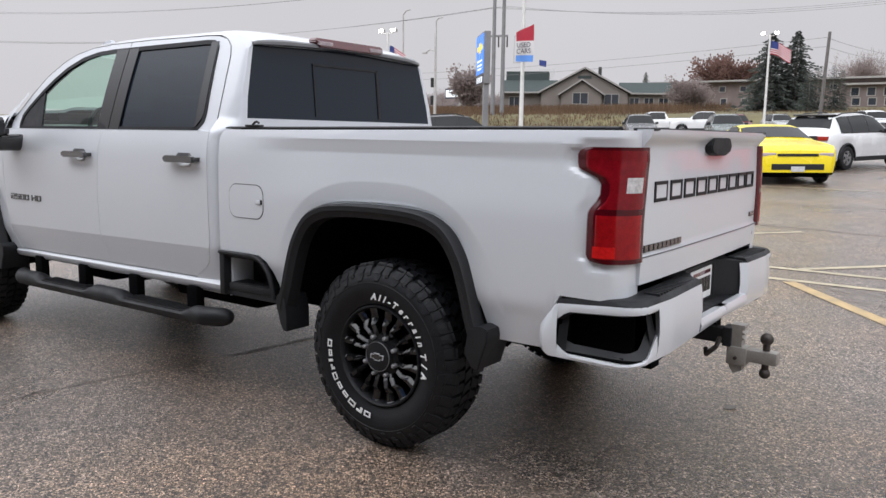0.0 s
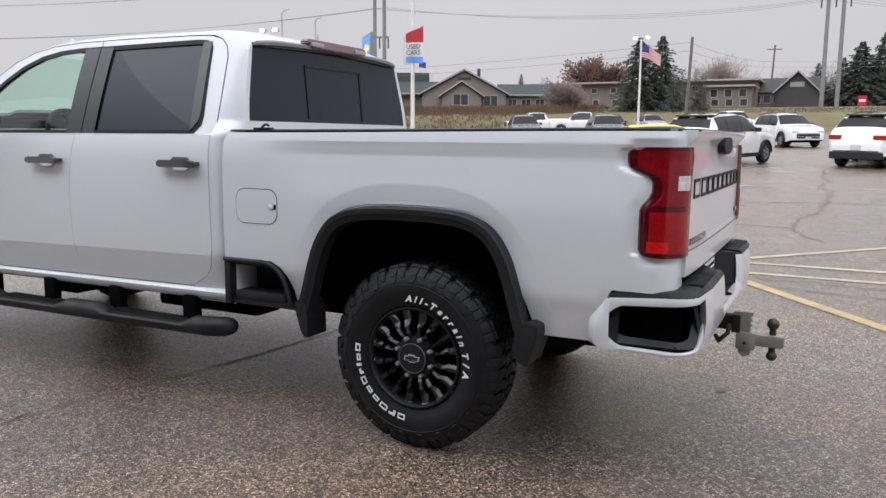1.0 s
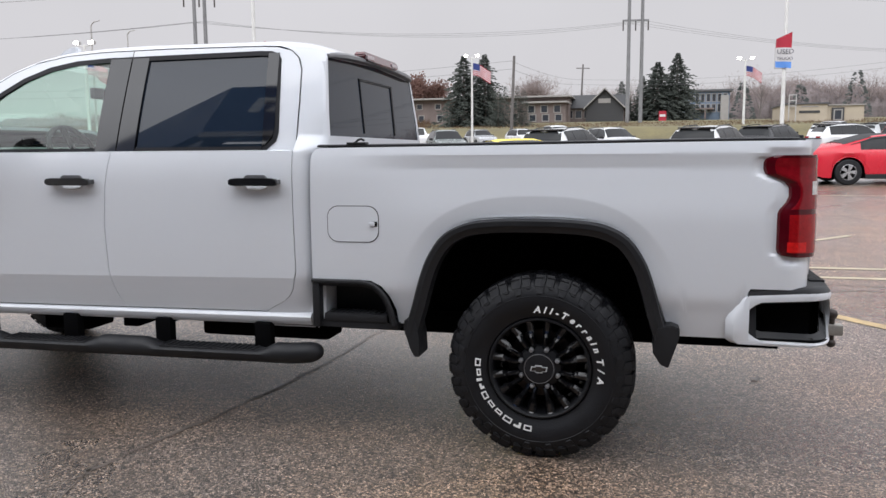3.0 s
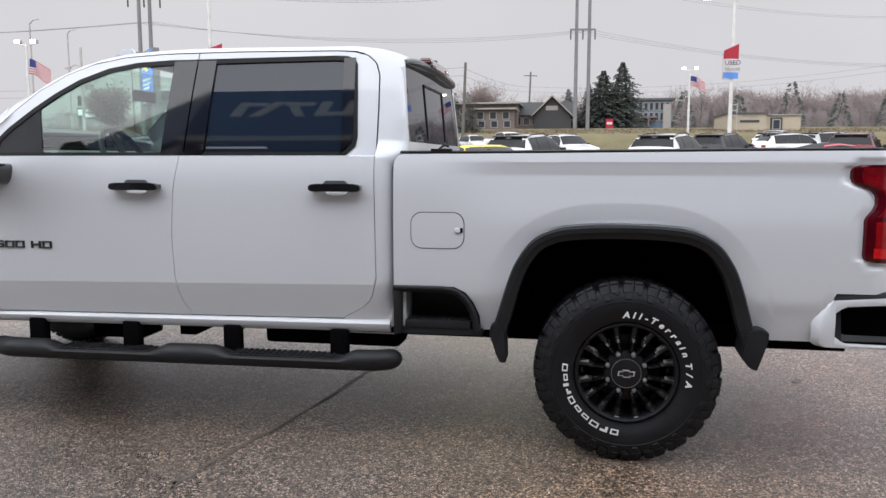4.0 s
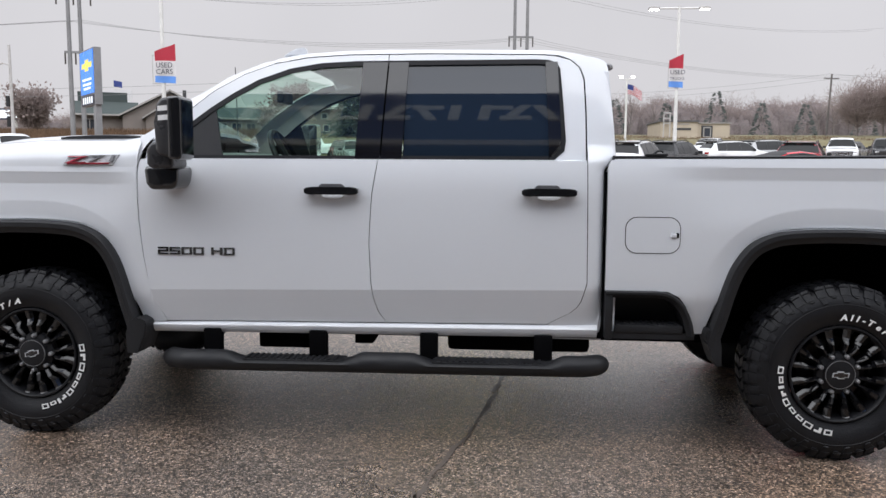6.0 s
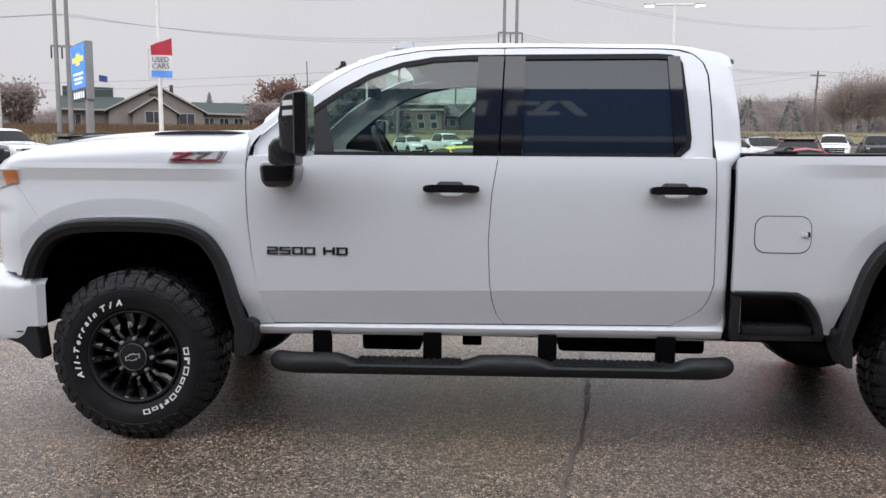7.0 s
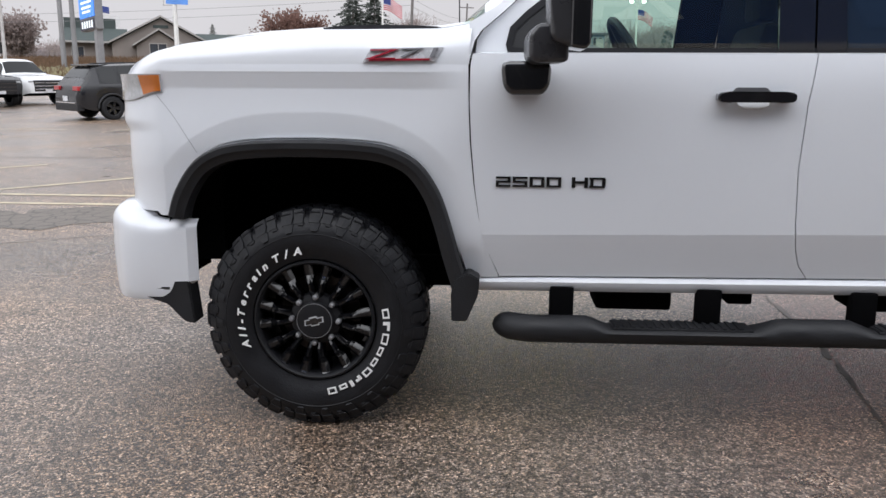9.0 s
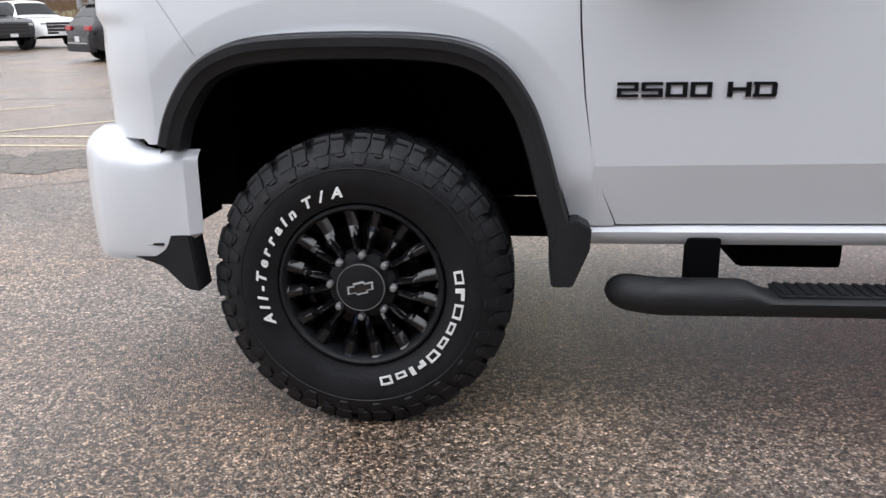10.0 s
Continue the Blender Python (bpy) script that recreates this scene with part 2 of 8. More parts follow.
# header trim: sky light is put into this paler grey
M_HEADER = surf("header_skylit_grey", (0.16, 0.16, 0.165), 0.4, 0, 0.1, 10, 70)
M_BADGERED = surf("badge_red", (0.35, 0.01, 0.03), 0.3, 0.2, 0.1, 30, 120, coat=1.0)
M_LENS = surf("clear_lens", (0.46, 0.47, 0.48), 0.12, 0.35, 0.3, 20, 90, coat=1.0)
M_LENSDIM = surf("smoked_clear_lens", (0.42, 0.35, 0.36), 0.15, 0.3, 0.35, 60, 160, coat=1.0)
M_TRIMBLACK = surf("satin_black_trim", (0.010, 0.010, 0.012), 0.45, 0, 0.2, 6, 60, rough_vary=0.05, spec=0.2)
M_PILLAR = surf("gloss_pillar_black", (0.007, 0.007, 0.009), 0.05, 0, 0.2, 6, 60, rough_vary=0.02, spec=0.55)
M_LINING = surf("pale_cabin_lining", (0.5, 0.5, 0.49), 0.85, 0, 0.1, 8, 120)
M_NUT = surf("nut_steel", (0.30, 0.30, 0.31), 0.40, 0.6, 0.15, 20, 90)
M_SHELL = surf("mirror_shell", (0.030, 0.030, 0.033), 0.30, 0, 0.15, 10, 120, spec=0.6)
M_BADGEFACE = surf("badge_face", (0.52, 0.53, 0.55), 0.25, 0.1, 0.1, 30, 120)
M_BADGEGREY = surf("badge_grey", (0.17, 0.17, 0.18), 0.3, 0.1, 0.1, 30, 120)
M_CLOTH = surf("dark_cloth", (0.03, 0.03, 0.032), 0.85, 0, 0.2, 20, 200, bump=0.3)
M_ASPHALT = asphalt("asphalt", (0.146, 0.124, 0.110), (0.27, 0.215, 0.17), 0.28)
M_CRACK = surf("crack_fill", (0.130, 0.108, 0.092), 0.5, 0, 0.3, 9, 60)
M_YELLOW = surf("yellow_line_paint", (0.42, 0.30, 0.15), 0.5, 0, 0.35, 7, 60, bump=0.3)
M_WORN = surf("worn_line_paint", (0.42, 0.36, 0.25), 0.5, 0, 0.4, 7, 60, bump=0.3)
M_GRASS = surf("dry_grass", (0.135, 0.115, 0.055), 0.9, 0, 0.35, 0.4, 3, bump=0.3)
M_POLE = surf("galvanised_pole", (0.42, 0.41, 0.40), 0.6, 0.1, 0.2, 3, 40)
M_WOODPOLE = surf("weathered_pole", (0.13, 0.12, 0.115), 0.85, 0, 0.3, 3, 40)


# ---- building helpers ----
def part(name, bm, material, parent=None, label="", smooth=False):
    me = bpy.data.meshes.new(name)
    bmesh.ops.recalc_face_normals(bm, faces=bm.faces)
    bm.to_mesh(me)
    bm.free()
    if smooth:
        for p in me.polygons:
            p.use_smooth = True
        me.set_sharp_from_angle(angle=radians(38 if smooth is True else smooth))
    for m in material if isinstance(material, (list, tuple)) else [material]:
        me.materials.append(m)
    ob = new(name, me)
    if parent is not None:
        ob.parent = parent
    if label:
        ob["label"] = label
    return ob


def box(bm, x0, x1, y0, y1, z0, z1, bev=0.0, m=None):
    r = bmesh.ops.create_cube(bm, size=1.0)
    t = Matrix.Translation(((x0 + x1) / 2, (y0 + y1) / 2, (z0 + z1) / 2)) @ Matrix.Diagonal((abs(x1 - x0), abs(y1 - y0), abs(z1 - z0), 1))
    bmesh.ops.transform(bm, matrix=t, verts=r["verts"])
    if bev:
        es = {e for v in r["verts"] for e in v.link_edges}
        o = bmesh.ops.bevel(bm, geom=list(es), offset=bev, segments=2, affect="EDGES", profile=0.6)
        vs = {v for f in o["faces"] for v in f.verts} | {v for v in r["verts"] if v.is_valid}
    else:
        vs = r["verts"]
    if m is not None:
        bmesh.ops.transform(bm, matrix=m, verts=list(vs))
    return bm


def tube(bm, pts, rad, seg=10, caps=True):
    """A round tube along points; rad a number or one per point."""
    pts = [Vector(p) for p in pts]
    rads = rad if isinstance(rad, (list, tuple)) else [rad] * len(pts)
    rings = []
    up = None
    for i, p in enumerate(pts):
        d = (pts[min(i + 1, len(pts) - 1)] - pts[max(i - 1, 0)]).normalized()
        if up is None:
            up = Vector((0, 0, 1)) if abs(d.z) < 0.9 else Vector((1, 0, 0))
        a = d.cross(up).normalized()
        b = a.cross(d)
        up = b
        rings.append([bm.verts.new(p + (a * math.cos(k * math.tau / seg) + b * math.sin(k * math.tau / seg)) * rads[i]) for k in range(seg)])
    for r, s in zip(rings, rings[1:]):
        for k in range(seg):
            bm.faces.new((r[k], r[(k + 1) % seg], s[(k + 1) % seg], s[k]))
    if caps:
        bm.faces.new(rings[0])
        bm.faces.new(rings[-1][::-1])
    return bm


def grid(bm, nu, nv, fn):
    """A sheet of (nu+1) x (nv+1) points fn(i/nu, j/nv)."""
    v = [[bm.verts.new(fn(i / nu, j / nv)) for j in range(nv + 1)] for i in range(nu + 1)]
    for i in range(nu):
        for j in range(nv):
            q = [v[i][j], v[i + 1][j], v[i + 1][j + 1], v[i][j + 1]]
            if len({tuple(round(c, 6) for c in w.co) for w in q}) > 2:
                bm.faces.new(q)
    return v


def rim_in(bm, off):
    """Turn the open edges of a sheet in by a vector, so that it shows a thickness."""
    bmesh.ops.remove_doubles(bm, verts=bm.verts, dist=1e-5)
    es = [e for e in bm.edges if e.is_boundary]
    r = bmesh.ops.extrude_edge_only(bm, edges=es)
    vs = [q for q in r["geom"] if isinstance(q, bmesh.types.BMVert)]
    bmesh.ops.translate(bm, verts=vs, vec=off)
    return bm


def prism(bm, outline, fa, fb):
    """A closed slab between two images fa(p), fb(p) of a 2D outline."""
    a, b = [bm.verts.new(fa(p)) for p in outline], [bm.verts.new(fb(p)) for p in outline]
    bm.faces.new(a)
    bm.faces.new(b[::-1])
    n = len(outline)
    for i in range(n):
        bm.faces.new((a[i], b[i], b[(i + 1) % n], a[(i + 1) % n]))
    return bm


def lerp_list(pts, q):
    if q <= pts[0][0]:
        return pts[0][1]
    for (a, b), (c, d) in zip(pts, pts[1:]):
        if q <= c:
            return b + (d - b) * (q - a) / (c - a)
    return pts[-1][1]


def smooth01(t):
    t = min(1, max(0, t))
    return t * t * (3 - 2 * t)


def lathe(bm, prof, seg=48, axis_y=True):
    """Revolve (radius, y) points round the y axis."""
    rings = []
    for r, y in prof:
        rings.append([bm.verts.new((r * math.cos(k * math.tau / seg), y, r * math.sin(k * math.tau / seg))) for k in range(seg)])
    for a, b in zip(rings, rings[1:]):
        for k in range(seg):
            bm.faces.new((a[k], a[(k + 1) % seg], b[(k + 1) % seg], b[k]))
    return rings


def glyphs(body, size, depth=0.004, bold=0.0):
    """Flat letters of the built-in font as a bmesh in the x-z plane, facing -y, from x = 0."""
    cu = bpy.data.curves.new("letters", "FONT")
    cu.body, cu.size, cu.extrude, cu.resolution_u = body, size, depth / 2, 3
    cu.offset = bold
    ob = bpy.data.objects.new("letters", cu)
    scene.collection.objects.link(ob)
    dg = bpy.context.evaluated_depsgraph_get()
    me = bpy.data.meshes.new_from_object(ob.evaluated_get(dg))
    bpy.data.objects.remove(ob)
    bm = bmesh.new()
    bm.from_mesh(me)
    bpy.data.meshes.remove(me)
    bmesh.ops.transform(bm, matrix=pose(0, 0, 0, 90, 0, 0), verts=bm.verts)
    return bm


def ground_z(y):
    """The lot is level round the truck and climbs gently beyond it."""
    if y < 2:
        return 0.0
    if y < 6:
        return 0.030 * (y - 2) ** 2 / 8
    return 0.030 * (y - 4)


def ground_far(y):
    """Past the lot the grass climbs a bank and then more gently."""
    if y < 70:
        return ground_z(y)
    return ground_z(70) + 1.90 * smooth01((y - 70) / 9) + 0.052 * max(0, min(y, 120) - 78) + 0.03 * max(0, y - 120)


# ---- ground: one sheet to the horizon ----
bm = bmesh.new()
ys = [-900, -60, -20, -8, -4, 0, 2, 3, 4, 5, 6, 8, 12, 20, 35, 70]
xs = [-900, -200, -80, -30, -12, -4, 0, 4, 12, 30, 80, 200, 900]
vv = [[bm.verts.new((x, y, ground_z(y))) for y in ys] for x in xs]
for i in range(len(xs) - 1):
    for j in range(len(ys) - 1):
        bm.faces.new((vv[i][j], vv[i + 1][j], vv[i + 1][j + 1], vv[i][j + 1]))
tagged(part("ground", bm, M_ASPHALT, smooth=True), "damp brown-grey asphalt parking lot with exposed aggregate", "ground", kind="structure")
bm = bmesh.new()
ys = [70, 71, 72, 73, 74, 75, 76, 77, 78, 79, 90, 120, 160, 300, 900]
vv = [[bm.verts.new((x, y, ground_far(y))) for y in ys] for x in xs]
for i in range(len(xs) - 1):
    for j in range(len(ys) - 1):
        bm.faces.new((vv[i][j], vv[i + 1][j], vv[i + 1][j + 1], vv[i][j + 1]))
tagged(part("grass_field", bm, M_GRASS, smooth=True), "dormant olive-brown grass beyond the parking lot", "grass", kind="structure")

# ---- the pickup truck ----
YC = 0.99
truck = tagged(new("pickup_truck"), "white crew-cab heavy-duty pickup truck with black wheels parked on wet asphalt", "pickup truck")
ARCH = [(0, 1.117), (.22, 1.109), (.33, 1.087), (.42, 1.034), (.49, .935), (.53, .828), (.565, .70), (.595, .60), (.61, .52)]
RX, FX = -0.03, -4.05          # middles of the rear and front wheel arches


def arch_z(dx):
    """The arch outline, smoothed through its points."""
    d = abs(dx)
    p = [(-ARCH[1][0], ARCH[1][1])] + ARCH + [(.62, .44)]
    for i in range(1, len(p) - 2):
        if d <= p[i + 1][0]:
            t = (d - p[i][0]) / (p[i + 1][0] - p[i][0])
            m0 = (p[i + 1][1] - p[i - 1][1]) / (p[i + 1][0] - p[i - 1][0]) * (p[i + 1][0] - p[i][0])
            m1 = (p[i + 2][1] - p[i][1]) / (p[i + 2][0] - p[i][0]) * (p[i + 1][0] - p[i][0])
            return (2 * t ** 3 - 3 * t * t + 1) * p[i][1] + (t ** 3 - 2 * t * t + t) * m0 + (3 * t * t - 2 * t ** 3) * p[i + 1][1] + (t ** 3 - t * t) * m1
    return ARCH[-1][1]


def flip(bm, side):
    """The far side of the truck mirrors the near one."""
    if side:
        bmesh.ops.transform(bm, matrix=Matrix(((1, 0, 0, 0), (0, -1, 0, 2 * YC), (0, 0, 1, 0), (0, 0, 0, 1))), verts=bm.verts)
        bmesh.ops.reverse_faces(bm, faces=bm.faces)
    return bm


def low_crease(x):
    """Height of the crease along the foot of the doors."""
    return 0.776 + 0.0165 * (min(-1.1, max(-3.5, x)) + 3.34)


def side_y(x, z):
    """How far in the near flank lies at (x, z): a barrel, a tucked-in sill, a rounded shoulder and swollen arches."""
    y = 0.020 + 0.009 * ((z - 1.05) / 0.35) ** 2
    if z < 0.83:
        zl = low_crease(x)
        k = smooth01((x + 3.40) / 0.30) * smooth01((-1.10 - x) / 0.12)
        y += (0.16 + 0.05 * k) * max(0, zl - z) * (1 if k else smooth01((zl - z) / 0.1))
    if z > 1.28:
        y += 0.020 * ((z - 1.28) / 0.17) ** 2
    # a crease below the shoulder of the fender and the bed
    k = smooth01((x + 1.0) / 0.5) + smooth01((-3.40 - x) / 0.25)
    zc = 1.408 if x > -2 else 1.368
    if k and z < zc:
        y += k * 0.018 * (((zc - z) / 0.060) ** 0.85 if z > zc - 0.06 else smooth01((z - zc + 0.308) / 0.248))
    # brow over each arch: below a crisp crease the sheet leans in towards the opening
    for xc in (RX, FX):
        d = abs(x - xc)
        if d < 0.70 and 0.72 < z < 1.24:
            r = ((d / 0.675) ** 2.7 + ((z - 0.45) / 0.772) ** 2.7) ** (1 / 2.7)
            if r < 1:
                y += 0.17 * min((1 - r) * 0.74, 0.075) * smooth01((z - 0.76) / 0.30)
    # hollow round the tail lamp
    if x > 0.86:
        y += 0.013 * smooth01((x - tl_left(z) + 0.065) / 0.055) * smooth01((z - 0.925) / 0.035) * smooth01((1.435 - z) / 0.03)
    return y


def tl_left(z):
    """Front edge of the tail lamp."""
    return lerp_list([(0.970, 1.050), (0.974, 1.026), (0.983, 1.011), (1.0, 1.004), (1.155, 1.004), (1.172, 1.012), (1.20, 1.035), (1.225, 1.045), (1.262, 1.045), (1.285, 1.03), (1.305, .985), (1.318, .953), (1.34, .945), (1.368, .945), (1.382, .951), (1.391, .964), (1.397, .99)], z)


def col_sheet(cols, lo, hi, rows, fn):
    """A sheet of upright columns between lo(c) and hi(c)."""
    bm = bmesh.new()
    grid_v = []
    for c in cols:
        a, b = lo(c), hi(c)
        grid_v.append([bm.verts.new(fn(c, a + (b - a) * k / rows)) for k in range(rows + 1)])
    for p, q in zip(grid_v, grid_v[1:]):
        for k in range(rows):
            bm.faces.new((p[k], q[k], q[k + 1], p[k + 1]))
    return bm


def crease_z(x):
    """Height of the brow's crease over the arches, 0 where there is none."""
    for xc in (RX, FX):
        d = abs(x - xc) / 0.675
        if d < 1:
            return 0.45 + 0.772 * (1 - d ** 2.7) ** (1 / 2.7)
    return 0


def crease_sheet(cols, lo, hi, fn):
    """As col_sheet, with rows that run along the brow and the shoulder crease."""
    bm = bmesh.new()
    grid_v = []
    for c in cols:
        a, b = lo(c), hi(c)
        m2 = min(1.408 if c > -2 else 1.368, a + 0.93 * (b - a))
        m1 = min(max(crease_z(c), a + 0.03), a + 0.85 * (m2 - a))
        zs = [a + (m1 - a) * k / 12 for k in range(12)] + [m1 + (m2 - m1) * k / 44 for k in range(44)] + [m2 + (b - m2) * k / 8 for k in range(9)]
        grid_v.append([bm.verts.new(fn(c, z)) for z in zs])
    for p, q in zip(grid_v, grid_v[1:]):
        for k in range(64):
            bm.faces.new((p[k], q[k], q[k + 1], p[k + 1]))
    return bm


def spaced(a, b, step, extra=()):
    n = max(1, int(round(abs(b - a) / step)))
    return sorted({round(a + (b - a) * i / n, 4) for i in range(n + 1)} | {e for e in extra if min(a, b) < e < max(a, b)})


ARCH_X = [s * d for d in (.61, .62, .63, .64, .65, .66, .67, .68, 0.0, .1, .16, .22, .28, .33, .37, .40, .42, .44, .46, .475, .49, .505, .52, .53, .54, .55, .565, .58, .595) for s in (-1, 1)]

# plan path of the bed side round its rear corner: s is x on the flank
CORNER = 1.035


def bed_path(s, z):
    if s <= CORNER:
        return Vector((s, side_y(s, z), z))
    r = 0.105
    a = min((s - CORNER) / r, math.pi / 2)
    y0 = side_y(CORNER, z)
    rest = max(0, s - CORNER - r * math.pi / 2)
    return Vector((CORNER + r * math.sin(a) + rest * 0.06, y0 + r * (1 - math.cos(a)) + rest, z))


S_END = CORNER + 0.105 * math.pi / 2 + 0.035


def bed_lo(s):
    return max(0.597, arch_z(s - RX)) if abs(s - RX) < 0.595 else (0.83 if s > 0.90 else 0.60 + 0.23 * smooth01((s - 0.83) / 0.07))


def bed_hi(s):
    """The top of the bed side, rounded down at its front corner."""
    k = min(1, max(0, (-1.063 - s) / 0.05))
    return 1.447 + 0.012 * smooth01((s + 1.1) / 2.2) - 0.05 * (1 - math.sqrt(1 - k * k))


def bed_lo_pocket(s):
    # the corner step behind the cab cuts a sloping bay out of the lower front of the bed
    if s < -0.69:
        return 0.605 if s > -0.695 else lerp_list([(-1.113, .812), (-0.815, .812), (-0.76, .785), (-0.725, .74), (-0.695, .67)], s)
    return bed_lo(s)


for side in (0, 1):
    cols = spaced(-1.113, S_END, 0.05, [-1.11, -1.106, -1.10, -1.093, -1.085, -1.075] + [RX + a for a in ARCH_X] + [-.815, -.79, -.76, -.74, -.725, -.71, -.695, -.688, .83, .86, .88, .9, .91, .92, .93, .94, .95, .96, .97, .98, .99, 1.0, 1.01, 1.02, 1.03] + [1.04 + .008 * i for i in range(21)])
    bm = crease_sheet(cols, bed_lo_pocket, bed_hi, bed_path)
    rim_in(bm, (0, 0.03, 0))
    part("bed_side", flip(bm, side), M_PAINT, truck, "white painted bed side with a swollen wheel arch", 14)
    # rail cap
    bm = bmesh.new()
    grid(bm, 60, 6, lambda u, v: Vector((-1.085 + 2.165 * u, side_y(0, 1.455) + 0.003 + 0.085 * v + 0.03 * smooth01((u - 0.985) / 0.015) * (1 - v), 1.451 + 0.011 * smooth01(u) + 0.012 * math.sin(math.pi * min(1, v * 0.9 + 0.12)) ** 0.6)))
    rim_in(bm, (0, 0, -0.006))
    part("bed_rail_cap", flip(bm, side), M_BLACK, truck, "black plastic bed rail cap", True)
    tie = part("tie_down", flip(box(bmesh.new(), -.935, -.835, .055, .095, 1.462, 1.472, .003), side), M_BLACK, truck, "black bed tie-down cleat")
    part("cleat_hook", flip(tube(bmesh.new(), [(-.90, .075, 1.468), (-.88, .075, 1.484), (-.865, .075, 1.488), (-.85, .075, 1.480)], .006, 6), side), M_BLACK, tie)
    # inner bed wall
    bm = box(bmesh.new(), -1.07, 1.1, 0.13, 0.16, 1.16, 1.445)
    part("bed_inner_wall", flip(bm, side), M_PAINT, truck)

part("bed_floor", box(box(box(bmesh.new(), -1.07, 1.1, 0.58, 1.40, 0.90, 0.94), -1.07, 1.1, 0.10, 0.58, 1.14, 1.16), -1.07, 1.1, 1.40, 1.88, 1.14, 1.16), M_BLACK, truck)
part("bed_front_wall", box(bmesh.new(), -1.10, -1.06, 0.06, 1.92, 0.60, 1.44), M_PAINT, truck)
# added near-black strips that stand in for the shade between cab and bed
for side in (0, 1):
    part("gap_shade", flip(box(bmesh.new(), -1.122, -1.111, 0.062, 0.10, 0.56, 1.385), side), M_DARK, truck, "added dark strip standing in for shade between cab and bed")
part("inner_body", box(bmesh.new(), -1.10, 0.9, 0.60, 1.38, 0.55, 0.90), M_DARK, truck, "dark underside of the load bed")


# doors and the cab's lower side
def fender_seam(z):
    return lerp_list([(0.60, -3.328), (0.66, -3.352), (0.745, -3.384), (0.85, -3.409), (0.963, -3.427), (1.125, -3.443), (1.259, -3.449), (1.392, -3.449), (1.45, -3.438)], z)


def b_seam(z):
    return lerp_list([(0.60, -2.185), (0.665, -2.227), (0.75, -2.250), (0.836, -2.262), (1.035, -2.271), (1.26, -2.257), (1.427, -2.230), (1.45, -2.226)], z)


def rear_seam(z):
    return lerp_list([(0.605, -1.385), (0.63, -1.350), (0.674, -1.281), (0.71, -1.248), (0.746, -1.226), (0.83, -1.201), (1.10, -1.205), (1.45, -1.211)], z)


def row_sheet(zs, xl, xr, cols, fn):
    bm = bmesh.new()
    g = []
    for z in zs:
        a, b = xl(z), xr(z)
        g.append([bm.verts.new(fn(a + (b - a) * k / cols, z)) for k in range(cols + 1)])
    for p, q in zip(g, g[1:]):
        for k in range(cols):
            bm.faces.new((p[k], p[k + 1], q[k + 1], q[k]))
    return bm


def flank(x, z):
    return Vector((x, side_y(x, z), z))


def door_skin(x, z):
    """The door sheet, whose row at 0.80 runs along the crease."""
    z += (0.609 + 0.026 * (x + 3.405) / 2.28 - 0.605) * max(0, 1 - (z - 0.605) / 0.12)
    z += (low_crease(x) - 0.80) * max(0, 1 - abs(z - 0.80) / (0.16 if z < 0.80 else 0.30))
    return flank(x, z)


def seam_at(z):
    """Where the rear door's edge lies at a height, after the foot of the door has been lifted."""
    return lerp_list([(door_skin(rear_seam(k), k).z, rear_seam(k)) for k in SEAM_ZS], z)


def handle(side, x0, x1, z):
    """A straight strap pull, a little deeper at its ends."""
    bm = bmesh.new()
    out = [(x0, z - .004), (x0 + .008, z - .019), (x0 + .050, z - .024), (x0 + .066, z - .017), (x1 - .076, z - .017), (x1 - .055, z - .024), (x1 - .008, z - .020), (x1, z - .004), (x1 - .008, z + .012), (x1 - .04, z + .016), (x0 + .04, z + .016), (x0 + .008, z + .012)]
    prism(bm, out, lambda p: (p[0], -0.030, p[1]), lambda p: (p[0], -0.004, p[1]))
    bmesh.ops.bevel(bm, geom=list(bm.edges), offset=0.0045, segments=3, affect="EDGES")
    box(bm, x0 + .008, x0 + .055, -.008, .03, z - .014, z + .008)
    box(bm, x1 - .060, x1 - .008, -.008, .03, z - .014, z + .008)
    return flip(bm, side)


def handle_hump(side, x0, x1, z):
    bm = bmesh.new()
    a, b = x0 + .070, x1 - .085
    prism(bm, [(a - .014, z + .008), (a + .008, z + .030), (b - .008, z + .030), (b + .016, z + .008)], lambda p: (p[0], side_y(p[0], p[1]) - 0.010, p[1]), lambda p: (p[0], side_y(p[0], p[1]) + 0.01, p[1]))
    bmesh.ops.bevel(bm, geom=list(bm.edges), offset=0.003, segments=2, affect="EDGES")
    return flip(bm, side)


def handle_cup(side, x0, x1, z):
    """The lower lip of the finger cup, turned up to the sky."""
    bm = bmesh.new()
    c = (x0 + x1) / 2
    def f(u, v):
        # v runs up: a short underside, then a broad face that leans back to the door
        t = 2 * u - 1
        e = (1 - t ** 4) ** .5
        zz = z - .010 - .032 * e * (1 - v)
        x = c + (.072 - .016 * (1 - v)) * t
        out = v / .16 if v < .16 else (1 - v) / .84
        return Vector((x, side_y(x, zz) - .001 - .020 * e * out, zz))
    grid(bm, 16, 8, f)
    return flip(bm, side)


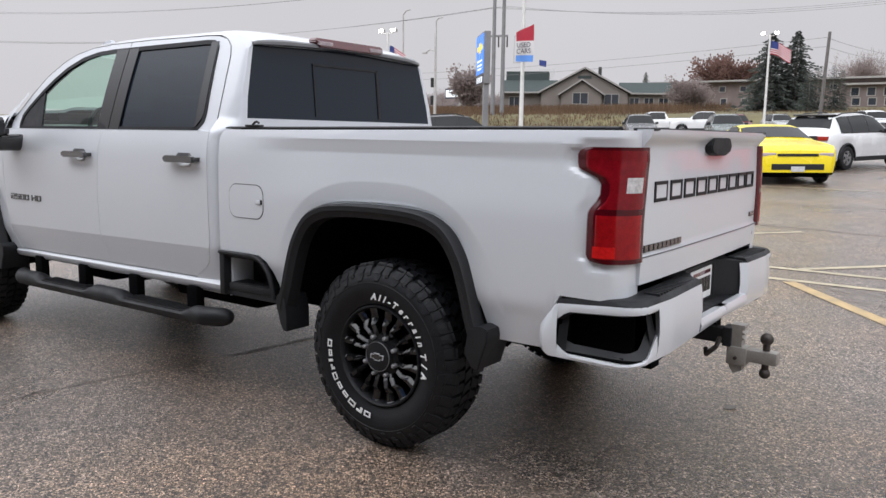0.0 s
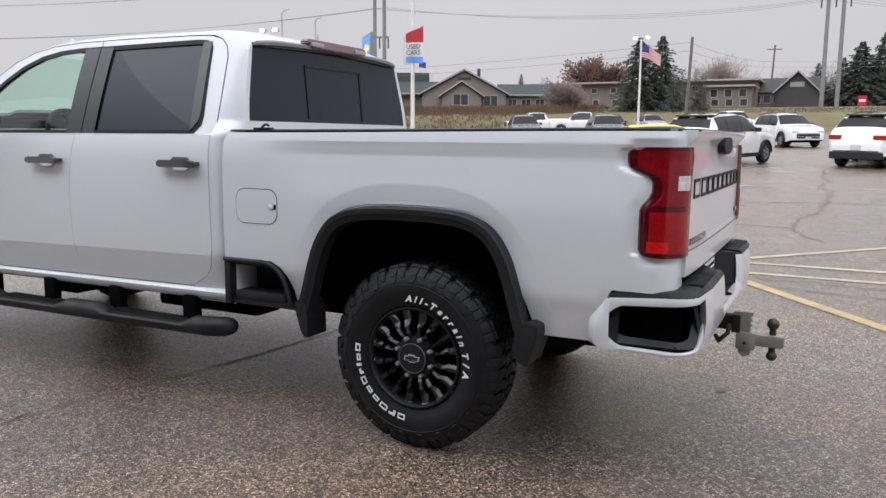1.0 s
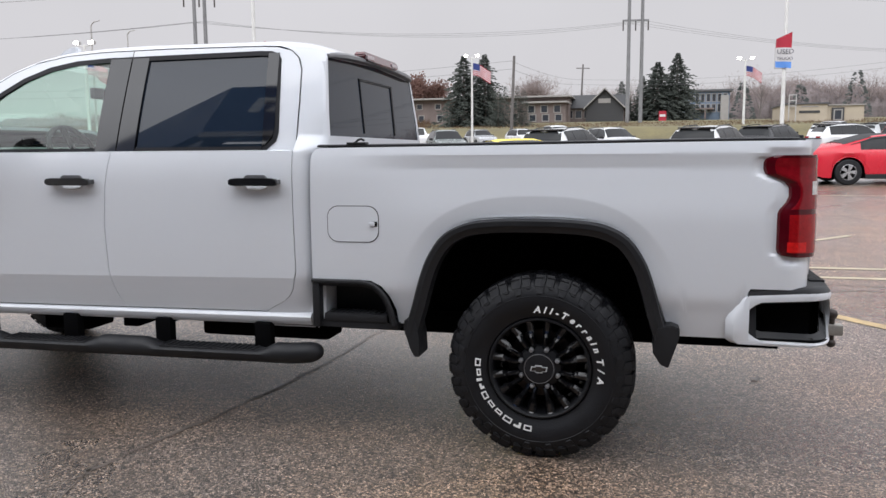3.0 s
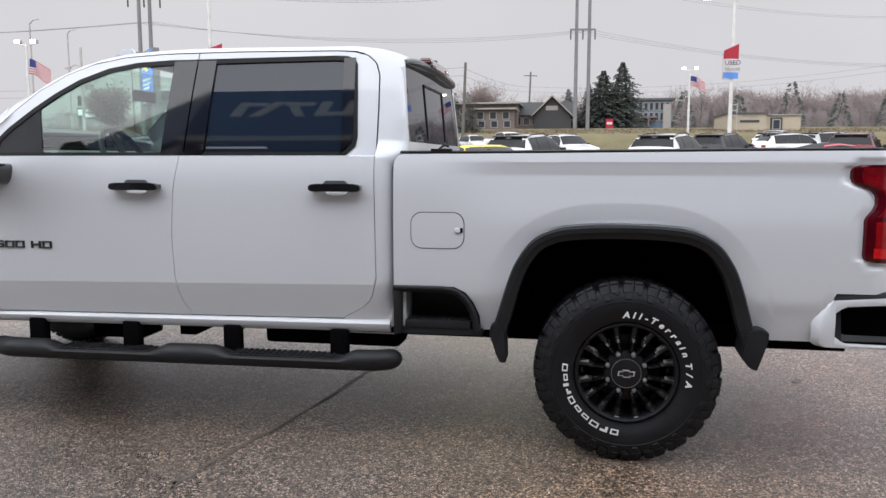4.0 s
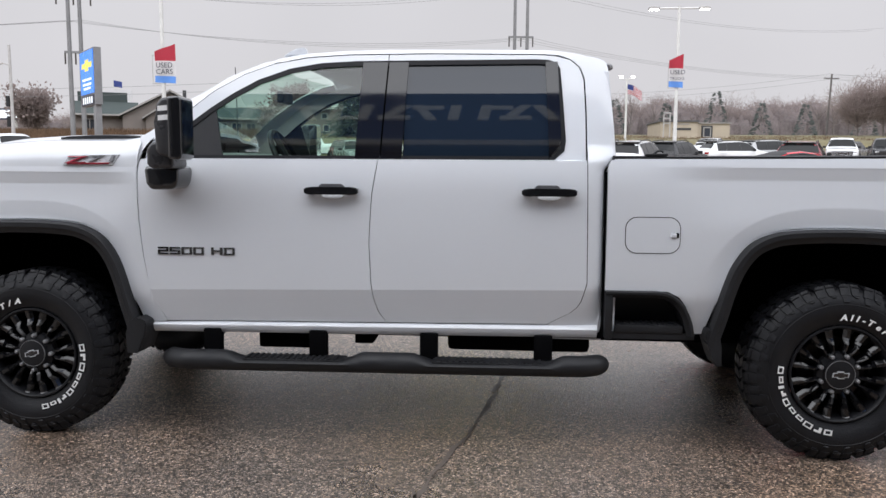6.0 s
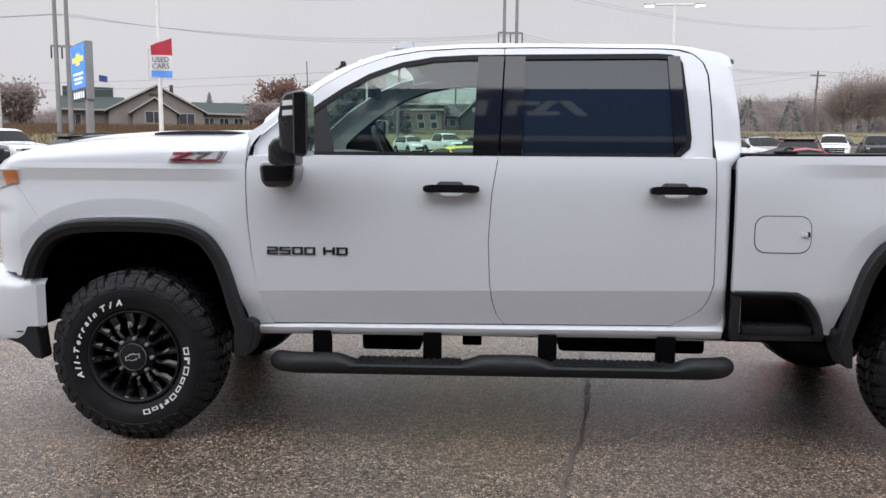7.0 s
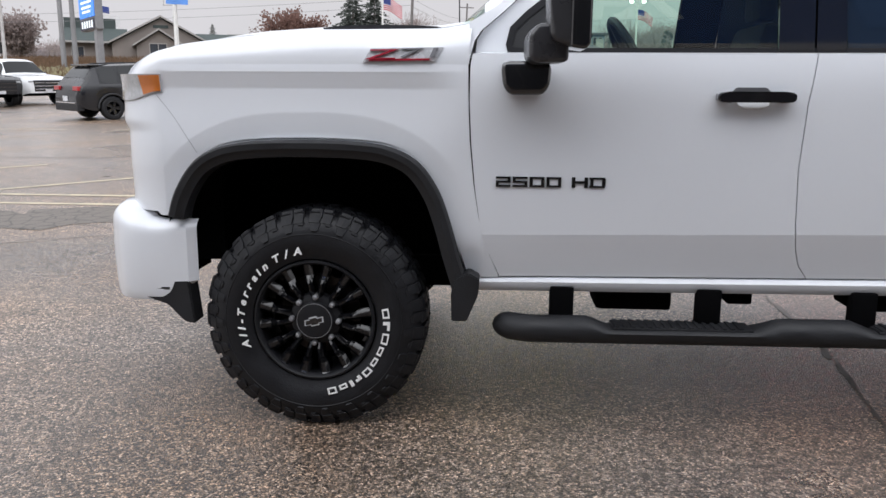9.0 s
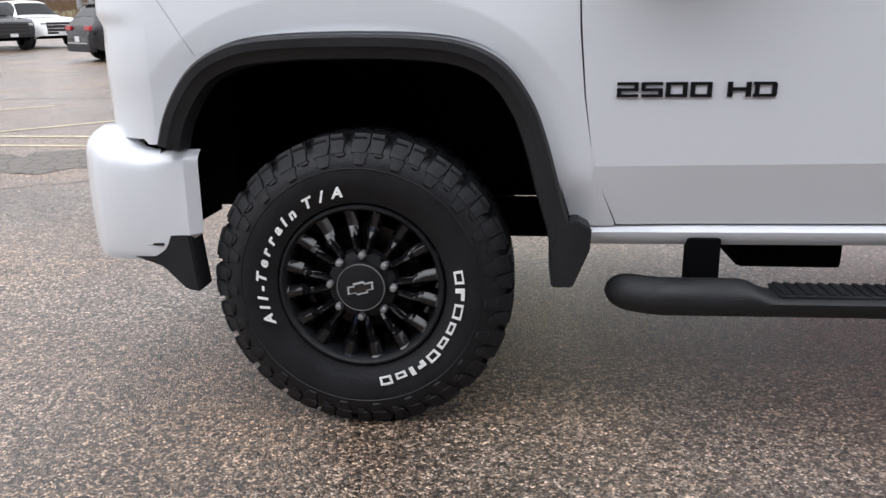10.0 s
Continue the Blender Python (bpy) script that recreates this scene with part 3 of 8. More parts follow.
SEAM_ZS = [0.605, 0.615, 0.63, 0.65, 0.674, 0.69, 0.71, 0.725, 0.746, 0.77, 0.80, 0.83, 0.90, 0.96, 1.10, 1.45]
ZS = sorted(set([k for k in SEAM_ZS if k < 0.80] + spaced(0.605, 0.80, 0.028) + spaced(0.80, 1.435, 0.035)))
G = 0.0019      # half a shut line
doors = {}
for side in (0, 1):
    bm = row_sheet(ZS, lambda z: fender_seam(z) + G, lambda z: b_seam(z) - G, 20, door_skin)
    rim_in(bm, (0, 0.03, 0))
    d1 = part("front_door", flip(bm, side), M_PAINT, truck, "white painted front door", 6)
    bm = row_sheet(ZS, lambda z: b_seam(z) + G, lambda z: rear_seam(z) - G, 20, door_skin)
    rim_in(bm, (0, 0.03, 0))
    d2 = part("rear_door", flip(bm, side), M_PAINT, truck, "white painted rear door", 6)
    doors[side] = (d1, d2)
    # sill
    bm = bmesh.new()
    sec = [(0.080, 0.604), (0.066, 0.600), (0.056, 0.588), (0.061, 0.566), (0.078, 0.549), (0.13, 0.543)]
    grid(bm, 24, 5, lambda u, v: Vector((-3.405 + 2.262 * u, lerp_list([(i / 5, s[0]) for i, s in enumerate(sec)], v), lerp_list([(i / 5, s[1]) for i, s in enumerate(sec)], v) + (0.026 - 0.010 * v) * u)))
    rim_in(bm, (0, 0.04, 0.0))
    part("rocker_sill", flip(bm, side), M_PAINT, truck, "", True)
    for door, x0, x1 in ((d1, -2.585, -2.312), (d2, -1.527, -1.260)):
        h = part("handle", handle(side, x0, x1, 1.288), M_GLOSS, door, "gloss black door handle", True)
        part("handle_hump", handle_hump(side, x0, x1, 1.288), M_GREYTRIM, door, "", True)
        part("handle_cup", handle_cup(side, x0, x1, 1.283), M_PAINT, door, "", True)

# added dark shell that stands in for shade behind the shut lines
for y in (0.09, 1.84):
    part("inner_shell", box(bmesh.new(), -3.46, -1.12, y, y + 0.05, 0.56, 1.42), M_DARK, truck)

# front fenders
HOODL = [(-4.815, 1.325), (-4.803, 1.36), (-4.78, 1.385), (-4.73, 1.418), (-4.655, 1.446), (-4.525, 1.476), (-4.265, 1.505), (-4.012, 1.525), (-3.57, 1.528), (-3.45, 1.548), (-3.35, 1.60)]


def nose_path(s, z):
    """The fender and its rounded front corner; s is x on the flank."""
    c = -4.60
    if s >= c:
        return flank(s, z)
    r = 0.225
    a = min((c - s) / r, math.pi / 2)
    y0 = side_y(c, z)
    rest = max(0, c - s - r * math.pi / 2)
    tuck = 0.02 * smooth01((1.19 - z) / 0.05)
    return Vector((c - r * math.sin(a) * (1 + .02 * (z - 1)) - rest * 0.18 + tuck, y0 + r * (1 - math.cos(a)) + rest, z))


def fender_lo(s):
    d = s - FX
    if abs(d) < 0.61 and s > -4.66:
        return max(arch_z(d), 0.83 if s < -4.5 else 0.605)
    return 0.605 if s > -4 else 0.845


def fender_hi(s):
    if s > -3.449 - G:
        # right of the arch the shut line bounds the panel
        return lerp_list([(-3.452, 1.26), (-3.446, 1.125), (-3.430, .963), (-3.412, .85), (-3.387, .745), (-3.355, .66), (-3.331, .61)], s)
    return 1.395


def hi_f(s):
    return min(fender_hi(s), 1.395 if s > -4.6 else max(1.28, 1.395 - 0.9 * (-4.6 - s) ** 1.2))


def shoulder(s, v):
    """From the flank over the shoulder to the hood's edge."""
    z0 = hi_f(s)
    p = nose_path(s, z0)
    top = max(z0 + 0.01, lerp_list(HOODL, max(p.x, -4.815)))
    a = v * math.pi / 2
    return Vector((p.x + 0.012 * v, p.y + 0.10 * (1 - math.cos(a)), z0 + (top - z0) * math.sin(a)))


for side in (0, 1):
    cols = spaced(-5.28, -3.334, 0.05, [FX + a for a in ARCH_X] + [-4.62, -4.64, -4.66, -4.68, -4.70, -4.72, -4.74, -4.76, -4.78, -4.80, -4.82, -4.84, -4.86, -4.88, -4.90, -4.92, -4.94, -3.45, -3.446, -3.44, -3.43, -3.42, -3.41, -3.40])
    bm = crease_sheet(cols, fender_lo, hi_f, nose_path)
    rim_in(bm, (0, 0.03, 0))
    fender = part("front_fender", flip(bm, side), M_PAINT, truck, "white painted front fender", 14)
    bm = bmesh.new()
    grid(bm, 50, 8, lambda u, v: shoulder(-4.93 + (-3.452 + 4.93) * u, v))
    part("fender_top", flip(bm, side), M_PAINT, truck, "", True)
    # cowl corner between fender and windscreen pillar
    bm = bmesh.new()
    def cowl(u, v):
        x = -3.454 + 0.199 * u
        lo = lerp_list([(-3.454, 1.395), (-3.437, 1.476), (-3.403, 1.528), (-3.333, 1.590), (-3.255, 1.660)], x)
        hi = lerp_list([(-3.45, 1.548), (-3.35, 1.61), (-3.25, 1.70)], x)
        z = lo + (hi - lo) * v
        return Vector((x, side_y(x, min(z, 1.42)) + 0.34 * max(0, z - 1.40), z))
    grid(bm, 10, 8, cowl)
    part("cowl_corner", flip(bm, side), M_PAINT, truck, "", True)

for side in (0, 1):
    pts = [(-4.622 + .152 * i / 10, 1.285 - .215 * i / 10 + .012 * math.sin(math.pi * i / 10)) for i in range(11)]
    part("fascia_seam", flip(tube(bmesh.new(), [flank(x, z) + Vector((0, -.0004, 0)) for x, z in pts], .0006, 5), side), M_GREYTRIM, truck, "thin shut line of the front fascia")

# hood
bm = bmesh.new()
def hood(u, v):
    t = 2 * v - 1
    x0 = -4.772 - 0.09 * (1 - abs(t) ** 3)
    x = x0 + (-3.42 - x0) * u
    edge = lerp_list([(0, 1.345), (.012, 1.375), (.03, 1.400), (.07, 1.432), (.16, 1.470), (.36, 1.503), (.56, 1.522), (.88, 1.527), (1, 1.552)], u)
    crown = 0.030 * (1 - abs(t) ** 3) + 0.022 * smooth01((0.62 - abs(t)) / 0.10) * smooth01(u * 3)
    return Vector((x, 0.128 + (2 * YC - 0.256) * v, edge + crown * smooth01(u * 4 + .1)))
grid(bm, 60, 40, hood)
rim_in(bm, (0, 0, -0.02))
hood_ob = part("hood", bm, M_PAINT, truck, "white painted hood with a raised centre", True)
bm = bmesh.new()
grid(bm, 12, 3, lambda u, v: Vector((-4.06 + 0.50 * u, 0.40 + 0.10 * v, 1.552 + 0.020 * math.sin(math.pi * u) ** 0.5 * (0.6 + 0.4 * v))))
rim_in(bm, (0, 0, -0.05))
part("hood_vent", bm, M_BLACK, hood_ob, "black hood vent", True)
bm = bmesh.new()
grid(bm, 12, 3, lambda u, v: Vector((-4.06 + 0.50 * u, 1.48 + 0.10 * v, 1.552 + 0.020 * math.sin(math.pi * u) ** 0.5 * (1 - 0.4 * v))))
rim_in(bm, (0, 0, -0.05))
part("hood_vent", bm, M_BLACK, hood_ob, "black hood vent", True)

# front: grille, headlamps, bumper
part("grille", box(box(bmesh.new(), -4.92, -4.84, 0.60, 1.38, 0.90, 1.30, 0.03), -4.94, -4.90, 0.62, 1.36, 1.12, 1.17, 0.01), M_GLOSS, truck, "gloss black grille")
part("front_core", box(bmesh.new(), -4.70, -4.45, 0.22, 1.76, 0.62, 1.38), M_DARK, truck)
for side in (0, 1):
    bm = bmesh.new()
    def lamp(u, v):
        s = -4.60 - 0.29 * u
        z = 1.292 + 0.066 * v - 0.03 * (1 - v) * smooth01(u * 2)
        p = nose_path(s, z)
        return p + Vector((-0.006 * u, -0.006, 0))
    grid(bm, 12, 5, lamp)
    rim_in(bm, (0.02, 0.03, 0))
    lampo = part("headlamp", flip(bm, side), M_LENS, truck, "clear headlamp with amber side marker", True)
    bm = bmesh.new()
    grid(bm, 6, 4, lambda u, v: lamp(0.0 + 0.30 * u - 0.06 * u * (1 - v), 0.06 + 0.88 * v) + Vector((0, -0.004, 0)))
    rim_in(bm, (0, 0.012, 0))
    part("side_marker", flip(bm, side), M_AMBER, lampo, "amber side marker", True)
    bm = bmesh.new()
    def fb(u, v):
        # plan: along the flank, round the corner, to the middle
        s = u * 1.2
        if s < 0.17:
            x, y = -4.525 - s, 0.012
        else:
            a = min((s - 0.17) / 0.22, math.pi / 2)
            x, y = -4.695 - 0.165 * math.sin(a), 0.012 + 0.16 * (1 - math.cos(a))
            rest = max(0, s - 0.17 - 0.22 * math.pi / 2)
            x, y = x - rest * 0.16, y + rest * 1.15
        z0, z1 = 0.50 + 0.075 * smooth01((0.10 - s) / 0.1), 0.818 + 0.06 * smooth01((s - 0.12) / 0.25)
        z = z0 + (z1 - z0) * v
        bul = 0.014 * math.sin(math.pi * min(1, max(0, v))) ** 0.5 * smooth01(s / .12)
        roll = max(0.0, (v - 0.80) / 0.20)
        x, y, z = x + 0.035 * roll ** 2.4 * smooth01((s - .1) / .15), y + 0.030 * roll ** 2.4, z - 0.006 * roll
        return Vector((x - bul * (0.3 if s < .2 else 1), y - bul * (1 if s < .3 else 0), z))
    grid(bm, 34, 20, fb)
    rim_in(bm, (0.03, 0.03, 0))
    bumper = part("front_bumper", flip(bm, side), M_PAINT, truck, "white painted front bumper", True)
    bm = bmesh.new()
    prism(bm, [(-4.662, .576), (-4.525, .580), (-4.506, .407), (-4.548, .412), (-4.596, .462), (-4.612, .488), (-4.700, .508)], lambda p: (p[0], 0.008, p[1]), lambda p: (p[0], 0.10, p[1]))
    bmesh.ops.bevel(bm, geom=list(bm.edges), offset=0.005, segments=2, affect="EDGES")
    box(bm, -4.655, -4.600, .003, .02, .545, .552)
    part("air_deflector", flip(bm, side), M_BLACK, truck, "black plastic air deflector")

# wheel arch mouldings, liners and flaps
for side in (0, 1):
    for xc, sgn in ((RX, 1), (FX, -1)):
        bm = bmesh.new()
        half = [(d, z) for d, z in ARCH]
        # denser outline
        outl = []
        for k in range(0, 81):
            d = -0.61 + 1.22 * k / 80
            d = math.copysign(0.61 * abs(d / 0.61) ** 0.55, d) if d else 0.0
            outl.append((xc + d, arch_z(d)))
        if xc == FX:
            outl = [p for p in outl if p[0] > -4.60 and (p[1] > 0.83 or p[0] > -4)]
            outl[0] = (-4.575, 0.835)
        else:
            outl = [p for p in outl if p[1] > 0.53]
        secs = [(-0.004, 0.055), (-0.004, -0.018), (0.004, -0.030), (0.026, -0.030), (0.032, -0.024), (0.056, -0.016), (0.062, 0.05)]
        rows = []
        for i, p in enumerate(outl):
            a, b = Vector(outl[max(0, i - 1)]), Vector(outl[min(len(outl) - 1, i + 1)])
            t = (b - a).normalized()
            nrm = Vector((t.y, -t.x))           # towards the wheel
            rows.append([bm.verts.new((p[0] + nrm.x * w, yy, p[1] + nrm.y * w)) for w, yy in secs])
        for r, q in zip(rows, rows[1:]):
            for k in range(len(secs) - 1):
                bm.faces.new((r[k], r[k + 1], q[k + 1], q[k]))
        part("arch_moulding", flip(bm, side), M_BLACK, truck, "black plastic wheel arch moulding", True)
        # liner: a vault inside the arch, its shade put into the near-black colour
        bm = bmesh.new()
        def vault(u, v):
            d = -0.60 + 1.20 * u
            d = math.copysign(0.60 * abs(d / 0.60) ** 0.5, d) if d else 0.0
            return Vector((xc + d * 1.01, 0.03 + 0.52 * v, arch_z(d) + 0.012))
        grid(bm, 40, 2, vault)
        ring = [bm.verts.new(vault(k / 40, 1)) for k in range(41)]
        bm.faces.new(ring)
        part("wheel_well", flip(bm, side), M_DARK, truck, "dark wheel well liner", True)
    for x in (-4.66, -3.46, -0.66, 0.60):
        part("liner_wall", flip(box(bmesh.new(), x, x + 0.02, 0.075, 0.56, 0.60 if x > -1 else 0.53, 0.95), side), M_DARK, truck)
    # flap behind each wheel
    bm = bmesh.new()
    prism(bm, [(.520, .655), (.575, .668), (.612, .655), (.612, .615), (.568, .478), (.535, .490), (.500, .545)], lambda p: (p[0], -0.037, p[1]), lambda p: (p[0], 0.15, p[1]))
    bmesh.ops.bevel(bm, geom=list(bm.edges), offset=0.004, segments=2, affect="EDGES")
    part("mud_flap", flip(bm, side), M_BLACK, truck, "black moulded mud flap", True)
    bm = bmesh.new()
    prism(bm, [(-3.485, .625), (-3.44, .640), (-3.402, .618), (-3.405, .560), (-3.448, .455), (-3.505, .455), (-3.508, .56)], lambda p: (p[0], -0.037, p[1]), lambda p: (p[0], 0.15, p[1]))
    bmesh.ops.bevel(bm, geom=list(bm.edges), offset=0.004, segments=2, affect="EDGES")
    part("mud_flap", flip(bm, side), M_BLACK, truck, "black moulded mud flap", True)
    bm = bmesh.new()
    prism(bm, [(-.640, .60), (-.632, .640), (-.578, .635), (-.565, .56), (-.560, .462), (-.588, .462), (-.606, .50)], lambda p: (p[0], -0.026, p[1]), lambda p: (p[0], 0.13, p[1]))
    bmesh.ops.bevel(bm, geom=list(bm.edges), offset=0.004, segments=2, affect="EDGES")
    part("arch_end", flip(bm, side), M_BLACK, truck, "", True)
    # step bay in front of the rear wheel
    bm = bmesh.new()
    box(bm, -1.108, -0.66, 0.20, 0.22, 0.575, 0.82)
    box(bm, -1.108, -0.68, 0.035, 0.22, 0.575, 0.606)
    box(bm, -1.06, -0.735, 0.028, 0.15, 0.604, 0.645, 0.010)
    for k in range(11):
        box(bm, -1.035 + .027 * k, -1.021 + .027 * k, 0.045, 0.14, 0.643, 0.649, 0.002)
    # smooth rim round the bay: along the top, down the slope
    outb = [(-1.112, .813), (-0.87, .813), (-0.825, .808), (-0.79, .795), (-0.758, .770), (-0.732, .738), (-0.712, .700), (-0.697, .655), (-0.686, .600)]
    fine_ = [tuple(Vector(a).lerp(Vector(b), q / 4)) for a, b in zip(outb, outb[1:]) for q in range(4)] + [outb[-1]]
    rows = []
    for k, p in enumerate(fine_):
        t = (Vector(fine_[min(k + 1, len(fine_) - 1)]) - Vector(fine_[max(k - 1, 0)])).normalized()
        nx, nz = t.y, -t.x
        rows.append([bm.verts.new((p[0] + nx * w, y, p[1] + nz * w)) for w, y in ((-.002, .02), (-.002, .010), (.004, .004), (.014, .004), (.018, .012), (.034, .030), (.040, .20))])
    for p, q in zip(rows, rows[1:]):
        for k in range(6):
            bm.faces.new((p[k], p[k + 1], q[k + 1], q[k]))
    box(bm, -1.113, -1.075, 0.012, 0.2, 0.575, 0.800, 0.006)
    part("side_step_bay", flip(bm, side), M_BLACK, truck, "black plastic corner step bay in the bed side", True)


# cab: upper sides, glass, roof
def glass_y(z):
    h = z - 1.446
    return 0.095 + 0.27 * h + 0.10 * h * abs(h)


ROOF = [(-3.47, 1.56), (-3.28, 1.728), (-3.054, 1.872), (-2.883, 1.944), (-2.686, 1.984), (-2.45, 2.000), (-2.211, 2.006), (-1.39, 2.0), (-1.25, 1.985), (-1.171, 1.962), (-1.12, 1.92), (-1.098, 1.877)]
# outline of the upper side below the roof's edge, and the window opening
UP_OUT = [(-3.432, 1.431), (-3.425, 1.488), (-3.398, 1.528), (-3.330, 1.586), (-3.235, 1.675), (-3.10, 1.785), (-2.95, 1.870), (-2.80, 1.925), (-2.62, 1.957), (-2.40, 1.970), (-2.0, 1.973), (-1.45, 1.966), (-1.365, 1.960), (-1.29, 1.940), (-1.245, 1.900), (-1.224, 1.840), (-1.216, 1.67), (-1.213, 1.431)]
ROOF_EDGE = [(-2.80, 1.930), (-2.62, 1.962), (-2.40, 1.975), (-2.0, 1.978), (-1.45, 1.971), (-1.33, 1.964), (-1.24, 1.955), (-1.17, 1.941), (-1.12, 1.922), (-1.095, 1.905)]
DLO = [(-3.27, 1.434), (-3.312, 1.442), (-3.318, 1.468), (-3.304, 1.53), (-3.245, 1.588), (-3.115, 1.690), (-3.00, 1.768), (-2.87, 1.840), (-2.71, 1.897), (-2.55, 1.925), (-2.36, 1.935), (-1.46, 1.940), (-1.395, 1.936), (-1.358, 1.922), (-1.342, 1.895), (-1.327, 1.72), (-1.314, 1.53), (-1.322, 1.484), (-1.375, 1.436)]


def up_side(p, off=0.0):
    return Vector((p[0], glass_y(p[1]) + off, p[1]))


def dense(loop, step=0.06):
    out = []
    for a, b in zip(loop, loop[1:] + loop[:1]):
        n = max(1, int(math.hypot(b[0] - a[0], b[1] - a[1]) / step))
        out += [(a[0] + (b[0] - a[0]) * i / n, a[1] + (b[1] - a[1]) * i / n) for i in range(n)]
    return out


def ring_fill(bm, outer, inner, off):
    outer, inner = dense(outer), dense(inner)
    vo = [bm.verts.new(up_side(p, off)) for p in outer]
    vi = [bm.verts.new(up_side(p, off)) for p in inner]
    es = [bm.edges.new((a, b)) for loop in (vo, vi) for a, b in zip(loop, loop[1:] + loop[:1])]
    bmesh.ops.triangle_fill(bm, edges=es, use_beauty=True)
    return bm


def inset(loop, d):
    """Shrink a 2D loop by d."""
    out, n = [], len(loop)
    cx, cz = sum(p[0] for p in loop) / n, sum(p[1] for p in loop) / n
    for i, p in enumerate(loop):
        a, b = Vector(loop[i - 1]), Vector(loop[(i + 1) % n])
        t = (b - a).normalized()
        nv = Vector((-t.y, t.x))
        if (Vector((cx, cz)) - Vector(p)).dot(nv) < 0:
            nv = -nv
        out.append((p[0] + nv.x * d, p[1] + nv.y * d))
    return out


for side in (0, 1):
    bm = ring_fill(bmesh.new(), UP_OUT, DLO, -0.004)
    rim_in(bm, (0, 0.03, 0))
    part("cab_side_frame", flip(bm, side), M_PAINT, truck, "", False)
    # the lip where the flank turns up into the window plane
    bm = bmesh.new()
    grid(bm, 40, 4, lambda u, v: Vector((-3.42 + 2.207 * u, side_y(-3.42 + 2.207 * u, 1.434) + (glass_y(1.437) - side_y(-3.42 + 2.207 * u, 1.434)) * v, 1.4345 + 0.006 * math.sin(v * math.pi / 2))))
    part("belt_ledge", flip(bm, side), M_PAINT, truck, "", True)
    inner = inset(DLO, 0.022)
    bm = ring_fill(bmesh.new(), inset(DLO, -0.003), inner, -0.008)
    rim_in(bm, (0, 0.02, 0))
    part("window_trim", flip(bm, side), M_TRIMBLACK, truck, "satin black window surround")
    bm = ring_fill(bmesh.new(), UP_OUT, inset(DLO, 0.012), 0.036)
    part("pillar_lining", flip(bm, side), M_LINING, truck, "pale cabin pillar lining")
    # pillar panels and panes follow the curve of the glass
    def curved(zs, xl, xr, o0, cols=6):
        bm = row_sheet(zs, xl, xr, cols, lambda x, z: up_side((x, z), o0))
        rim_in(bm, (0, 0.014, 0))
        return flip(bm, side)
    zz = [1.438 + 0.492 * i / 14 for i in range(15)]
    part("pillar_core", curved(zz, lambda z: -2.345 + .019 * (z - 1.453) / .477, lambda z: -2.122 + .018 * (z - 1.453) / .477, 0.004, 2), M_DARK, truck, "dark core between the door pillars", True)
    for xl, xr in (((-2.352, -2.333), (-2.229, -2.206)), ((-2.221, -2.198), (-2.118, -2.100)), ((-1.392, -1.412), (-1.330, -1.352))):
        part("pillar_panel", curved(zz, lambda z: xl[0] + (xl[1] - xl[0]) * (z - 1.453) / .477, lambda z: xr[0] + (xr[1] - xr[0]) * (z - 1.453) / .477 - (max(0, 1.52 - z) * .9 if xr[0] > -2 else 0), -0.0095, 4), M_PILLAR, truck, "gloss black pillar panel", True)
    part("quarter_panel", curved([1.440 + .245 * i / 8 for i in range(9)], lambda z: lerp_list([(1.455, -3.30), (1.53, -3.296), (1.585, -3.24), (1.70, -3.09)], z), lambda z: lerp_list([(1.455, -3.03), (1.69, -3.083)], z), -0.003, 3), M_BLACK, truck, "black mirror triangle", True)
    g1 = part("window_pane", curved([1.438 + .488 * i / 20 for i in range(21)], lambda z: lerp_list([(1.45, -3.035), (1.70, -3.085), (1.765, -3.0), (1.838, -2.87), (1.893, -2.71), (1.92, -2.55), (1.93, -2.40)], z), lambda z: -2.345 + .01 * z / 2, 0.002, 8), M_GLASS_CLEAR, truck, "lightly green-tinted front side glass", True)
    g2 = part("window_pane", curved([1.438 + .488 * i / 20 for i in range(21)], lambda z: -2.122 + .012, lambda z: -1.388 - .025 * (z - 1.45) / .48, 0.002, 8), M_GLASS_TINT, truck, "dark-tinted rear side glass", True)
    g1.visible_shadow = g2.visible_shadow = False

# shut line that runs round the door tops and down between them
for side in (0, 1):
    def cord(pts, r, off):
        fine_ = [(a[0] + (b[0] - a[0]) * i / 4, a[1] + (b[1] - a[1]) * i / 4) for a, b in zip(pts, pts[1:]) for i in range(4)] + [pts[-1]]
        return flip(tube(bmesh.new(), [up_side(p, off) for p in fine_], r, 6), side)
    part("door_seam", cord(UP_OUT[2:], .0013, -.0042), M_DARK, truck, "thin dark shut line round the door tops", True)
    part("door_seam", cord([(-2.204, 1.925), (-2.203, 1.971)], .0019, -.0042), M_DARK, truck, "", True)

# roof with its rounded rails
bm = bmesh.new()
def roof(u, v):
    x = -2.80 + 1.695 * u
    edge = lerp_list(ROOF_EDGE, x)
    top = lerp_list([(-2.883, 1.944), (-2.686, 1.984), (-2.45, 2.000), (-2.211, 2.006), (-1.39, 1.998), (-1.25, 1.982), (-1.16, 1.955), (-1.095, 1.924)], x)
    t = 2 * v - 1
    ye = glass_y(edge) + 0.030 * smooth01((x + 1.20) / 0.095)
    y = ye + (2 * YC - 2 * ye) * v
    h = 1 - abs(t) ** (9 - 2.5 * smooth01((x + 1.4) / 0.3))
    z = edge + (top + 0.018 - edge) * h
    return Vector((x, y, z))
grid(bm, 40, 44, roof)
part("roof", bm, M_PAINT, truck, "white painted roof", True)
